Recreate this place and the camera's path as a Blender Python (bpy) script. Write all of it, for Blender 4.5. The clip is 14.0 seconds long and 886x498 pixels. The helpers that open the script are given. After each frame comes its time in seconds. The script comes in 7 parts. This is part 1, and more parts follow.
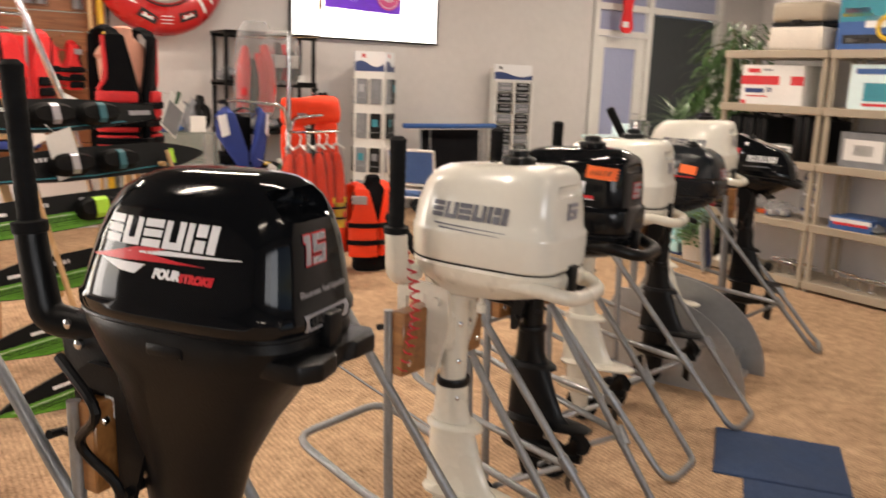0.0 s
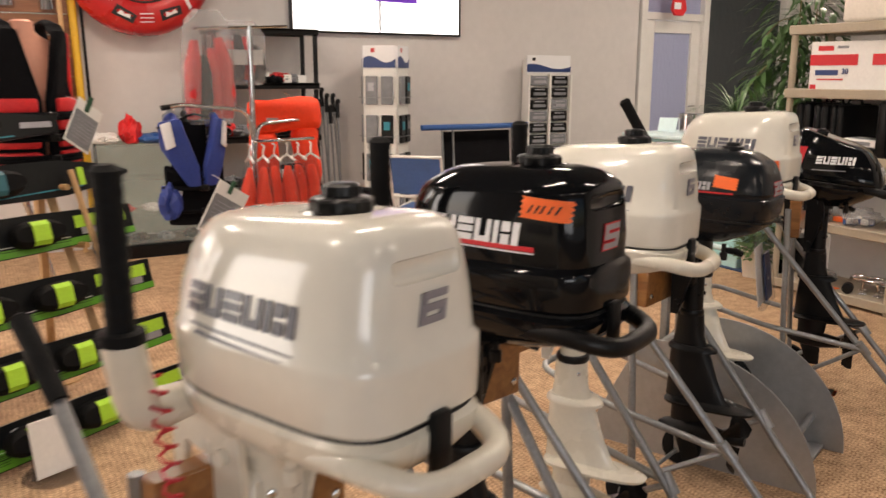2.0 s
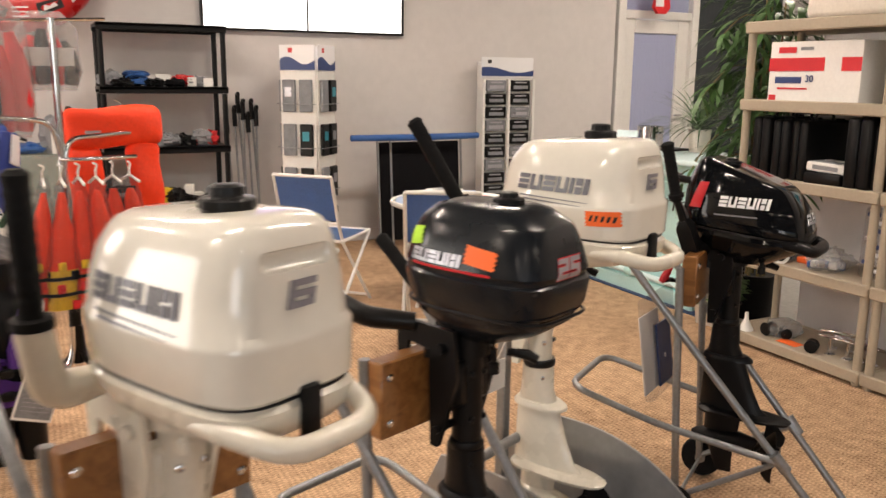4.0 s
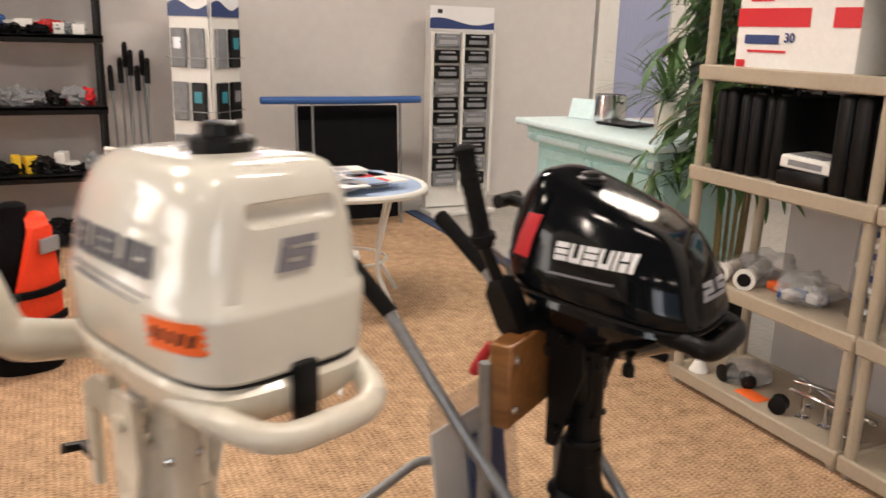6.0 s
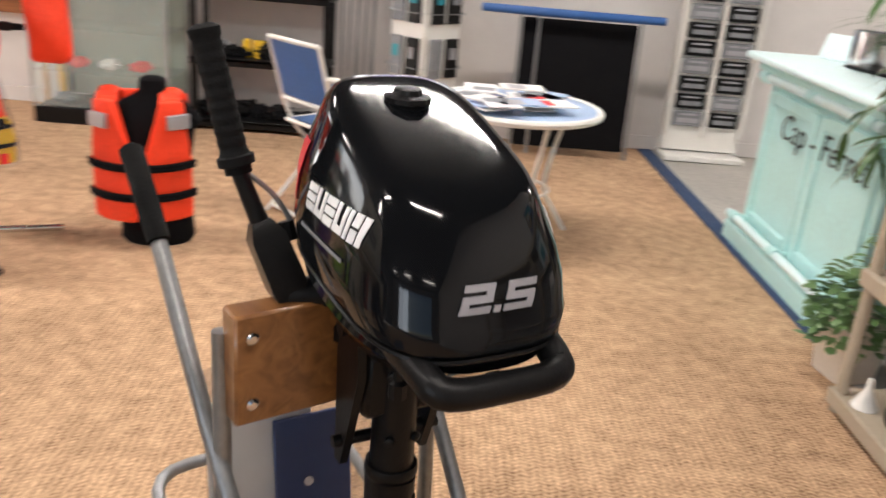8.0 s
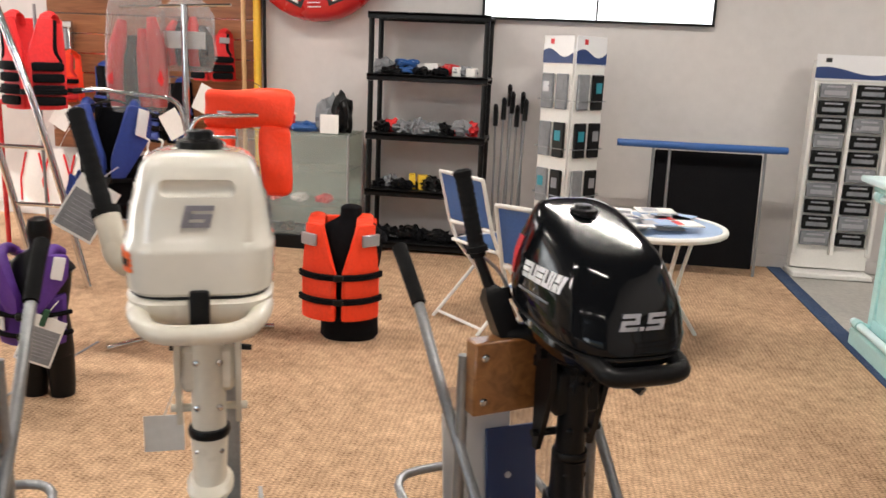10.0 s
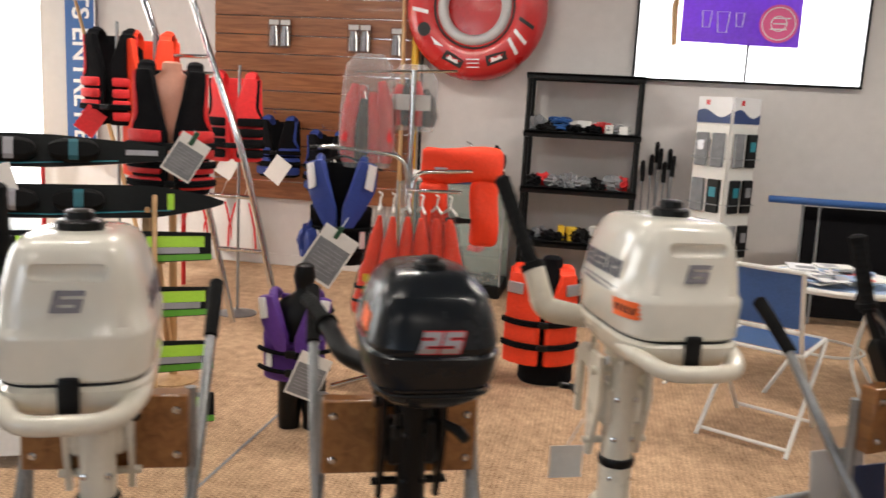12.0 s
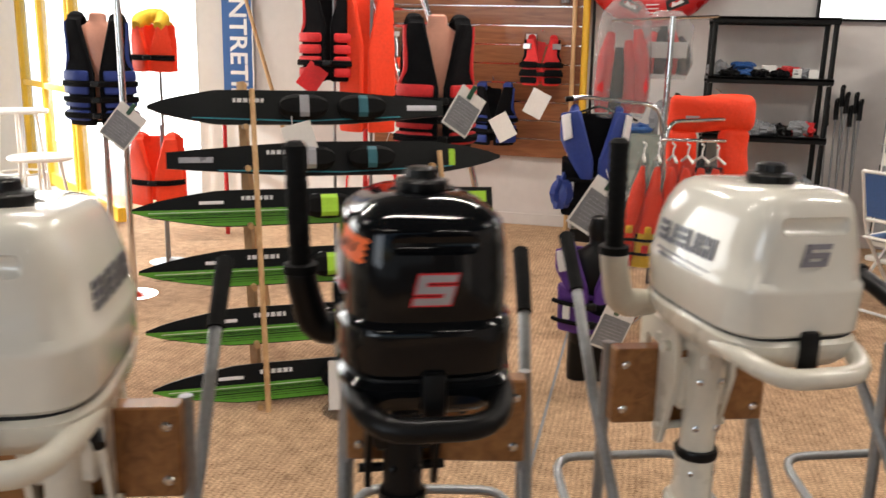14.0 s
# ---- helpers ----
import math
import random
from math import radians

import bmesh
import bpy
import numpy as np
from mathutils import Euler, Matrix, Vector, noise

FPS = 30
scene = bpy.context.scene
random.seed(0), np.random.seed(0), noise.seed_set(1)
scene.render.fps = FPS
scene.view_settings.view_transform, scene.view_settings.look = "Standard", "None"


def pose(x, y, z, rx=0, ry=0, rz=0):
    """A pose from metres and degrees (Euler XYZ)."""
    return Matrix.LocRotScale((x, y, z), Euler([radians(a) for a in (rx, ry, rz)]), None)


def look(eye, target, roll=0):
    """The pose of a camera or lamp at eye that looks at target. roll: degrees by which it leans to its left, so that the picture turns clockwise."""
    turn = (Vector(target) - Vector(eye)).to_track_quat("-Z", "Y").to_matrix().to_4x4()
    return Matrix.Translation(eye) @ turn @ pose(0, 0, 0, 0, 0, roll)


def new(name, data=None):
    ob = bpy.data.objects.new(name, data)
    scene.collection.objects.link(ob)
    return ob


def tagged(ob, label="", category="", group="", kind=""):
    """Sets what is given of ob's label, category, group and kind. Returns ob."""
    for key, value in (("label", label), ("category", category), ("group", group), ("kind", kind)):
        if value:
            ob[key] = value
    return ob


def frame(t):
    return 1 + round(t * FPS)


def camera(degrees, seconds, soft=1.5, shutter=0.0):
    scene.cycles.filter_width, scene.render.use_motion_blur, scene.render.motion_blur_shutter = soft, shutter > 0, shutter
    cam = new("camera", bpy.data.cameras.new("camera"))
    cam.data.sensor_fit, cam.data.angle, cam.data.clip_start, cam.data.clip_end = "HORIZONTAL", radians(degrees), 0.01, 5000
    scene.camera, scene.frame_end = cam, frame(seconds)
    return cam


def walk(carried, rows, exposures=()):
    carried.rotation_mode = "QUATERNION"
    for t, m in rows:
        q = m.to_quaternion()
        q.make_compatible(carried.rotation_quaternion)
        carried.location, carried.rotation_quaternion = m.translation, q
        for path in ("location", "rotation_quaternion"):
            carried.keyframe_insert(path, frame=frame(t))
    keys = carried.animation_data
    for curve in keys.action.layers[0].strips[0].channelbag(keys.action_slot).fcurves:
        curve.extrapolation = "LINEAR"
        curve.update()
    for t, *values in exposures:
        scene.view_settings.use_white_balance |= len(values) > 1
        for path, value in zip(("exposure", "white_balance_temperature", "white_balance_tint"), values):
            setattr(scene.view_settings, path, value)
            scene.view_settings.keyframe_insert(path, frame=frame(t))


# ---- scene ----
cam = camera(56.2, 14.0, 1.5, 0.5)
PATH = [
    (0, (0.012, 0.004, 1.411), (1.107, 1.628, 1.008), 2.2),
    (0.5, (0.15, 0.148, 1.415), (1.09, 1.877, 1.059), 2.0),
    (1, (0.329, 0.346, 1.414), (1.229, 2.096, 1.056), 0.4),
    (1.5, (0.611, 0.471, 1.403), (1.545, 2.2, 1.027), 0.8),
    (2, (0.873, 0.594, 1.382), (1.827, 2.303, 0.974), 0.2),
    (2.5, (1.149, 0.784, 1.404), (2.139, 2.472, 0.99), -0.5),
    (3, (1.432, 0.839, 1.401), (2.391, 2.556, 1.036), -0.1),
    (5.3, (2.797, 1.424, 1.407), (3.603, 3.194, 0.94), 1.2),
    (5.5, (2.894, 1.502, 1.402), (3.698, 3.273, 0.938), 1.6),
    (6, (3.164, 1.679, 1.407), (3.974, 3.435, 0.899), 1.7),
    (6.5, (3.496, 1.699, 1.41), (4.178, 3.499, 0.868), 1.2),
    (7, (3.716, 1.808, 1.386), (4.239, 3.651, 0.813), 2.6),
    (7.5, (3.879, 1.982, 1.358), (4.296, 3.82, 0.687), 5.4),
    (8, (4.056, 1.924, 1.348), (4.127, 3.79, 0.632), 5.0),
    (8.5, (4.218, 1.788, 1.396), (3.941, 3.655, 0.734), 3.1),
    (10.8, (3.742, 1.111, 1.44), (3.488, 3.054, 1.039), 2.2),
    (11, (3.68, 1.099, 1.441), (3.393, 3.037, 1.04), 3.1),
    (11.5, (3.506, 0.999, 1.445), (3.166, 2.935, 1.073), 3.4),
    (12, (3.195, 0.869, 1.467), (2.824, 2.805, 1.128), 3.0),
    (12.5, (2.933, 0.902, 1.445), (2.512, 2.821, 1.073), 2.3),
    (13, (2.657, 0.922, 1.454), (2.186, 2.822, 1.043), 2.0),
    (13.5, (2.357, 0.742, 1.447), (1.892, 2.638, 1.015), 1.8),
    (14, (2.063, 0.631, 1.423), (1.627, 2.529, 0.968), 1.5),
]
walk(cam, [(t, look(eye, target, roll)) for t, eye, target, roll in PATH],
     [(0, -.34, 7100, 15), (2, -.48, 7100, 16), (3.2, -.38, 7100, 16), (5.5, -.22, 6800, 14), (6, -.28, 6800, 14), (6.5, -.06, 6600, 13), (7, .04, 6400, 12), (8, .0, 6250, 12), (8.5, -.04, 6250, 13),
      (11, -.26, 6250, 9), (11.5, -.25, 6250, 9), (12, -.48, 6300, 10), (14, -.53, 6400, 10)])

# ---- world and lights ----
world = bpy.data.worlds.new("sky")
scene.world = world
world.use_nodes = True
wn = world.node_tree
sky = wn.nodes.new("ShaderNodeTexSky")
sky.sky_type, sky.sun_disc = "NISHITA", False
sky.sun_elevation, sky.sun_rotation = radians(26), radians(-113)
wn.links.new(sky.outputs[0], wn.nodes["Background"].inputs[0])
wn.nodes["Background"].inputs[1].default_value = 0.15
sun = new("sun", bpy.data.lights.new("sun", "SUN"))
sun.data.energy, sun.data.angle, sun.data.color = 5.0, radians(0.5), (1, .94, .84)
sun.matrix_world = look((-8, 2.4, 4.6), (0.0, 5.8, .3))


def area(name, eye, target, w, h, power, color):
    la = bpy.data.lights.new(name, "AREA")
    la.shape, la.size, la.size_y, la.energy, la.color = "RECTANGLE", w, h, power, color
    o = new(name, la)
    o.matrix_world = look(eye, target)
    return o


# daylight in the window openings
area("window_light_front", (-.6, -3.15, 1.7), (-.6, 0, 1.5), 2.6, 1.8, 90, (.86, .93, 1))
area("window_light_left", (-4.72, 5.4, 1.4), (0, 5.6, 1.2), 3.6, 2.3, 170, (1, .97, .92))
area("window_light_back", (-3.2, 7.95, 1.45), (-3.0, 5, 1.0), 1.5, 2.5, 100, (1, .96, .9))
area("window_light_door", (7.9, 7.95, 1.6), (7.9, 5, 1.2), .8, 1.6, 12, (.8, .86, 1))

# ---- materials ----
def nodes(name):
    m = bpy.data.materials.new(name)
    m.use_nodes = True
    return m, m.node_tree, m.node_tree.nodes["Principled BSDF"]


def mat(name, color, rough=.5, metal=0.0, var=.12, scale=6.0, bump=0.0, bscale=120.0, coat=0.0, vary=0.0, stretch=None, spec=.5, mark=0.0):
    """Colour that varies at two scales, roughness that varies with it, fine relief."""
    m, nt, b = nodes(name)
    N, L = nt.nodes, nt.links
    co = N.new("ShaderNodeTexCoord")
    mp = N.new("ShaderNodeMapping")
    L.new(co.outputs["Object"], mp.inputs[0])
    if stretch:
        mp.inputs["Scale"].default_value = stretch
    n1 = N.new("ShaderNodeTexNoise")
    n1.inputs["Scale"].default_value, n1.inputs["Detail"].default_value = scale, 4
    n2 = N.new("ShaderNodeTexNoise")
    n2.inputs["Scale"].default_value, n2.inputs["Detail"].default_value = scale * 9, 3
    L.new(mp.outputs[0], n1.inputs["Vector"]), L.new(mp.outputs[0], n2.inputs["Vector"])
    mx = N.new("ShaderNodeMath")
    mx.operation = "ADD"
    L.new(n1.outputs["Fac"], mx.inputs[0]), L.new(n2.outputs["Fac"], mx.inputs[1])
    ramp = N.new("ShaderNodeMapRange")
    ramp.inputs["From Min"].default_value, ramp.inputs["From Max"].default_value = .6, 1.4
    ramp.inputs["To Min"].default_value, ramp.inputs["To Max"].default_value = 1 - var, 1 + var
    L.new(mx.outputs[0], ramp.inputs["Value"])
    val = ramp.outputs[0]
    if vary:
        oi = N.new("ShaderNodeObjectInfo")
        r2 = N.new("ShaderNodeMapRange")
        r2.inputs["To Min"].default_value, r2.inputs["To Max"].default_value = 1 - vary, 1 + vary
        L.new(oi.outputs["Random"], r2.inputs["Value"])
        mm = N.new("ShaderNodeMath")
        mm.operation = "MULTIPLY"
        L.new(val, mm.inputs[0]), L.new(r2.outputs[0], mm.inputs[1])
        val = mm.outputs[0]
    vm = N.new("ShaderNodeVectorMath")
    vm.operation = "SCALE"
    vm.inputs[0].default_value = color
    L.new(val, vm.inputs["Scale"])
    L.new(vm.outputs[0], b.inputs["Base Color"])
    rr = N.new("ShaderNodeMapRange")
    rr.inputs["From Min"].default_value, rr.inputs["From Max"].default_value = .35, .65
    rr.inputs["To Min"].default_value, rr.inputs["To Max"].default_value = max(.02, rough * .85), min(1, rough * 1.18)
    L.new(n1.outputs["Fac"], rr.inputs["Value"]), L.new(rr.outputs[0], b.inputs["Roughness"])
    b.inputs["Metallic"].default_value = metal
    b.inputs["Coat Weight"].default_value = coat
    b.inputs["Coat Roughness"].default_value = .06
    b.inputs["Specular IOR Level"].default_value = spec
    if bump:
        n3 = N.new("ShaderNodeTexNoise")
        n3.inputs["Scale"].default_value, n3.inputs["Detail"].default_value = bscale, 3
        L.new(mp.outputs[0], n3.inputs["Vector"])
        bp = N.new("ShaderNodeBump")
        bp.inputs["Strength"].default_value, bp.inputs["Distance"].default_value = bump, .01
        L.new(n3.outputs["Fac"], bp.inputs["Height"]), L.new(bp.outputs[0], b.inputs["Normal"])
    return m


def carpet_mat():
    """Sisal in a herringbone weave: rows of slanted cords."""
    m, nt, b = nodes("sisal")
    N, L = nt.nodes, nt.links
    co = N.new("ShaderNodeTexCoord")
    sep = N.new("ShaderNodeSeparateXYZ")
    L.new(co.outputs["Object"], sep.inputs[0])

    def op(kind, a, c=None):
        n = N.new("ShaderNodeMath")
        n.operation = kind
        for i, v in enumerate((a, c)):
            if v is None:
                continue
            if isinstance(v, (int, float)):
                n.inputs[i].default_value = v
            else:
                L.new(v, n.inputs[i])
        return n.outputs[0]
    wob = N.new("ShaderNodeTexNoise")
    wob.inputs["Scale"].default_value, wob.inputs["Detail"].default_value = 11, 3
    L.new(co.outputs["Object"], wob.inputs["Vector"])
    x = op("ADD", sep.outputs[0], op("MULTIPLY", wob.outputs["Fac"], .020))
    y = op("ADD", sep.outputs[1], op("MULTIPLY", wob.outputs["Fac"], .030))
    row = op("MULTIPLY", x, 1 / .022)
    tri = op("PINGPONG", row, 1.0)
    cord = op("SINE", op("ADD", op("MULTIPLY", y, 2 * math.pi / .016), op("MULTIPLY", tri, 4.2)))
    groove = op("SINE", op("MULTIPLY", tri, math.pi))
    h = op("ADD", op("MULTIPLY", cord, .5), op("MULTIPLY", groove, .8))
    big = N.new("ShaderNodeTexNoise")
    big.inputs["Scale"].default_value, big.inputs["Detail"].default_value = 1.6, 5
    L.new(co.outputs["Object"], big.inputs["Vector"])
    fine = N.new("ShaderNodeTexNoise")
    fine.inputs["Scale"].default_value, fine.inputs["Detail"].default_value = 90, 3
    L.new(co.outputs["Object"], fine.inputs["Vector"])
    mid = N.new("ShaderNodeTexNoise")
    mid.inputs["Scale"].default_value, mid.inputs["Detail"].default_value = 16, 4
    L.new(co.outputs["Object"], mid.inputs["Vector"])
    v = op("ADD", op("ADD", op("MULTIPLY", h, .15), op("MULTIPLY", mid.outputs["Fac"], .45)), op("ADD", op("MULTIPLY", big.outputs["Fac"], .35), op("MULTIPLY", fine.outputs["Fac"], .65)))
    v = op("SUBTRACT", v, .28)
    ramp = N.new("ShaderNodeValToRGB")
    L.new(v, ramp.inputs[0])
    ramp.color_ramp.elements[0].position, ramp.color_ramp.elements[0].color = .25, (.185, .104, .057, 1)
    ramp.color_ramp.elements[1].position, ramp.color_ramp.elements[1].color = .82, (.80, .545, .345, 1)
    L.new(ramp.outputs[0], b.inputs["Base Color"])
    b.inputs["Roughness"].default_value = .9
    b.inputs["Specular IOR Level"].default_value = .2
    bp = N.new("ShaderNodeBump")
    bp.inputs["Strength"].default_value, bp.inputs["Distance"].default_value = .7, .006
    L.new(v, bp.inputs["Height"]), L.new(bp.outputs[0], b.inputs["Normal"])
    return m


def wood_mat(name, dark, light, rough=.4, sc=(2, 14, 14), vary=.15, coat=0.0):
    m, nt, b = nodes(name)
    N, L = nt.nodes, nt.links
    co = N.new("ShaderNodeTexCoord")
    mp = N.new("ShaderNodeMapping")
    mp.inputs["Scale"].default_value = sc
    L.new(co.outputs["Object"], mp.inputs[0])
    n = N.new("ShaderNodeTexNoise")
    n.inputs["Scale"].default_value, n.inputs["Detail"].default_value, n.inputs["Distortion"].default_value = 2.2, 7, 1.2
    L.new(mp.outputs[0], n.inputs["Vector"])
    ramp = N.new("ShaderNodeValToRGB")
    L.new(n.outputs["Fac"], ramp.inputs[0])
    ramp.color_ramp.elements[0].position, ramp.color_ramp.elements[0].color = .3, (*dark, 1)
    ramp.color_ramp.elements[1].position, ramp.color_ramp.elements[1].color = .7, (*light, 1)
    oi = N.new("ShaderNodeObjectInfo")
    r2 = N.new("ShaderNodeMapRange")
    r2.inputs["To Min"].default_value, r2.inputs["To Max"].default_value = 1 - vary, 1 + vary
    L.new(oi.outputs["Random"], r2.inputs["Value"])
    vm = N.new("ShaderNodeVectorMath")
    vm.operation = "SCALE"
    L.new(ramp.outputs[0], vm.inputs[0]), L.new(r2.outputs[0], vm.inputs["Scale"])
    L.new(vm.outputs[0], b.inputs["Base Color"])
    b.inputs["Roughness"].default_value = rough
    b.inputs["Coat Weight"].default_value = coat
    bp = N.new("ShaderNodeBump")
    bp.inputs["Strength"].default_value, bp.inputs["Distance"].default_value = .15, .004
    L.new(n.outputs["Fac"], bp.inputs["Height"]), L.new(bp.outputs[0], b.inputs["Normal"])
    return m


def clear_mat(name, color, alpha, rough=.2):
    """Thin clear film or pane: partly see-through, glossy."""
    m, nt, b = nodes(name)
    N, L = nt.nodes, nt.links
    tr = N.new("ShaderNodeBsdfTransparent")
    tr.inputs[0].default_value = (*[min(1, .8 + .2 * c) for c in color], 1)
    no = N.new("ShaderNodeTexNoise")
    no.inputs["Scale"].default_value = 14
    bp = N.new("ShaderNodeBump")
    bp.inputs["Strength"].default_value, bp.inputs["Distance"].default_value = .5, .02
    L.new(no.outputs["Fac"], bp.inputs["Height"]), L.new(bp.outputs[0], b.inputs["Normal"])
    b.inputs["Base Color"].default_value = (*color, 1)
    b.inputs["Roughness"].default_value = rough
    mixn = N.new("ShaderNodeMixShader")
    mixn.inputs[0].default_value = alpha
    L.new(tr.outputs[0], mixn.inputs[1]), L.new(b.outputs[0], mixn.inputs[2])
    L.new(mixn.outputs[0], N["Material Output"].inputs[0])
    return m


def glow(name, color, strength):
    m, nt, b = nodes(name)
    b.inputs["Base Color"].default_value = (*color, 1)
    b.inputs["Emission Color"].default_value = (*color, 1)
    b.inputs["Emission Strength"].default_value = strength
    return m


SISAL = carpet_mat()
CONCRETE = mat("concrete", (.42, .40, .37), .55, 0, .22, 3, .25, 60)
WALLPAINT = mat("white_wall_paint", (.65, .622, .612), .75, 0, .05, 1.6, .15, 160)
CEILPAINT = mat("ceiling_paint", (.75, .74, .72), .85, 0, .05, 2, .1, 90)
CEILDARK = mat("dark_ceiling_boards", (.05, .048, .046), .8, 0, .2, 3, .2, 60)
# walls out of view: shade put into the colour so black cowls reflect little
UNSEENDARK = mat("unseen_wall_darkened", (.20, .19, .19), .8, 0, .08, 2, .15, 120)
DECALG = mat("grey_decal", (.13, .13, .155), .35, 0, .1, 9)
DECALN = mat("grey_number", (.24, .23, .26), .3, .1, .08, 9)
WHITE = mat("white_enamel", (.78, .77, .74), .35, 0, .05, 8, .04, 90)
CREAM = mat("white_cowl_paint", (.76, .73, .65), .17, 0, .03, 5, .01, 40, coat=.6)
CREAMLEG = mat("cream_leg_paint", (.72, .675, .575), .28, 0, .05, 7, .03, 60, coat=.4)
GLOSSBLK = mat("black_cowl_paint", (.004, .0045, .0055), .09, 0, .15, 7, .004, 45, coat=.12, spec=.26)
NAVYBLK = mat("dark_grey_cowl_paint", (.008, .010, .013), .24, 0, .12, 7, .006, 45, coat=.1, spec=.3)
BLK = mat("black_plastic", (.005, .005, .0055), .34, 0, .2, 12, .08, 220, spec=.22)
RUBBER = mat("black_rubber", (.007, .007, .0075), .7, 0, .2, 18, .2, 260, spec=.12)
BLKCLOTH = mat("black_cloth", (.007, .007, .0085), .9, 0, .25, 9, .5, 300, spec=.1)
STEEL = mat("grey_painted_tube", (.30, .31, .32), .38, .75, .18, 9, .12, 90)
CHROME = mat("chrome_tube", (.72, .72, .73), .14, 1, .06, 9, .02, 60)
ALU = mat("aluminium_sheet", (.40, .41, .42), .42, .7, .12, 4, .05, 40)
BOARDWOOD = wood_mat("varnished_board", (.17, .065, .018), (.33, .145, .045), .32, (14, 2, 14), .15, .4)
PALEWOOD = wood_mat("pale_wood", (.42, .24, .10), (.62, .40, .2), .5, (12, 12, 1.5))
SLATWOOD = wood_mat("slat_panel_wood", (.19, .068, .027), (.33, .135, .056), .33, (1.2, 14, 14), .1, .2)
TAUPE = mat("taupe_shelf_plastic", (.40, .34, .26), .5, 0, .08, 7, .1, 160)
MINT = mat("mint_paint", (.50, .78, .78), .45, 0, .08, 6, .08, 70)
MINTL = mat("pale_mint_top", (.70, .87, .90), .35, 0, .06, 6, .05, 70)
LIGHTBLUE = mat("pale_blue_mesh", (.36, .48, .68), .6, 0, .1, 10, .3, 300)
BLUECLOTH = mat("blue_mesh_fabric", (.13, .24, .50), .8, 0, .12, 10, .5, 420)
NAVY = mat("navy_print", (.022, .05, .17), .4, 0, .1, 9)
BLUE = mat("blue_paint", (.03, .11, .34), .4, 0, .12, 9, .05, 90)
MATBLUE = mat("blue_carpet_tile", (.035, .065, .14), .95, 0, .2, 5, .6, 320)
ORANGE = mat("orange_nylon", (.98, .058, .012), .6, 0, .12, 7, .35, 45)
ORANGESTK = mat("orange_sticker", (.95, .16, .03), .55, 0, .06, 9)
INK = mat("black_ink", (.015, .015, .016), .6, 0, .1, 9)
REDV = mat("red_nylon", (.72, .022, .026), .6, 0, .15, 7, .35, 45)
REDPVC = mat("red_vinyl", (.52, .018, .02), .28, 0, .1, 5, .06, 20, coat=.3)
REDINK = mat("red_decal", (.62, .02, .03), .35, 0, .05, 9)
BLUEV = mat("blue_nylon", (.018, .045, .25), .6, 0, .15, 7, .35, 45)
PURPLE = mat("purple_nylon", (.10, .03, .26), .6, 0, .15, 7, .35, 45)
PURPLEFLAG = mat("purple_print", (.26, .10, .55), .6, 0, .2, 4, .05, 40)
YELLOW = mat("yellow_paint", (.82, .50, .04), .45, 0, .12, 6, .06, 60)
YELLOWV = mat("yellow_nylon", (.80, .52, .03), .6, 0, .2, 9, .3, 60)
LIME = mat("lime_fabric", (.42, .75, .05), .6, 0, .1, 9, .2, 90)
GREENSKI = mat("green_ski_print", (.11, .36, .03), .34, 0, .2, 4, 0, 40, stretch=(1, 8, 1))
SKIBLK = mat("black_ski_face", (.006, .007, .008), .34, 0, .2, 6, .01, 40, spec=.2)
TEAL = mat("teal_print", (.02, .25, .33), .4, 0, .1, 9)
SILVER = mat("silver_decal", (.42, .42, .46), .32, .5, .08, 9)
DECALW = mat("white_decal", (.82, .82, .84), .35, 0, .03, 9)
PAPER = mat("white_paper", (.80, .79, .77), .7, 0, .06, 7, .05, 60)
GREYINK = mat("grey_print", (.22, .23, .25), .6, 0, .3, 18)
SKIN = mat("pink_mannequin_shell", (.72, .34, .24), .38, 0, .06, 6)
LEAF = mat("leaf_green", (.055, .13, .035), .45, 0, .3, 9, .1, 60, vary=.25)
LEAFV = mat("variegated_leaf", (.11, .20, .07), .5, 0, .5, 26, .1, 60)
STEM = mat("cane_stem", (.20, .15, .06), .55, 0, .25, 12, .1, 60)
POTC = mat("cream_pot", (.74, .68, .60), .6, 0, .1, 8, .1, 70)
REDCORD = mat("red_cord", (.5, .02, .03), .5, 0, .1, 20)
GLASS = clear_mat("clear_glass", (.75, .82, .8), .12, .04)
FILM = clear_mat("clear_plastic_bag", (.4, .4, .42), .08, .10)
BAGFILM = clear_mat("cloudy_plastic_bag", (.62, .62, .63), .3, .12)
LILAC = clear_mat("lilac_pane", (.42, .46, .66), .9, .12)
DARKPANE = clear_mat("dark_pane", (.045, .055, .06), .95, .06)
SCREEN = glow("lit_panel", (1, 1, 1), 3.2)
OUTSIDE = glow("bright_outside", (1, .99, .97), 5.0)
TUBELIGHT = glow("light_tube", (1, .93, .82), 12.0)


# ---- mesh helpers ----
def part(name, bm, material, parent=None, label="", smooth=True, m=None):
    me = bpy.data.meshes.new(name)
    bm.normal_update()
    bm.to_mesh(me)
    bm.free()
    me.materials.append(material)
    if smooth:
        me.polygons.foreach_set("use_smooth", [True] * len(me.polygons))
        me.set_sharp_from_angle(angle=radians(38))
    o = new(name, me)
    o.parent = parent
    if m is not None:
        o.matrix_basis = m
    if label:
        o["label"] = label
    return o


def thing(name, label, category, m=None, group="", kind=""):
    e = new(name)
    e.empty_display_size = .05
    if m is not None:
        e.matrix_basis = m
    return tagged(e, label, category, group, kind)


def B():
    return bmesh.new()


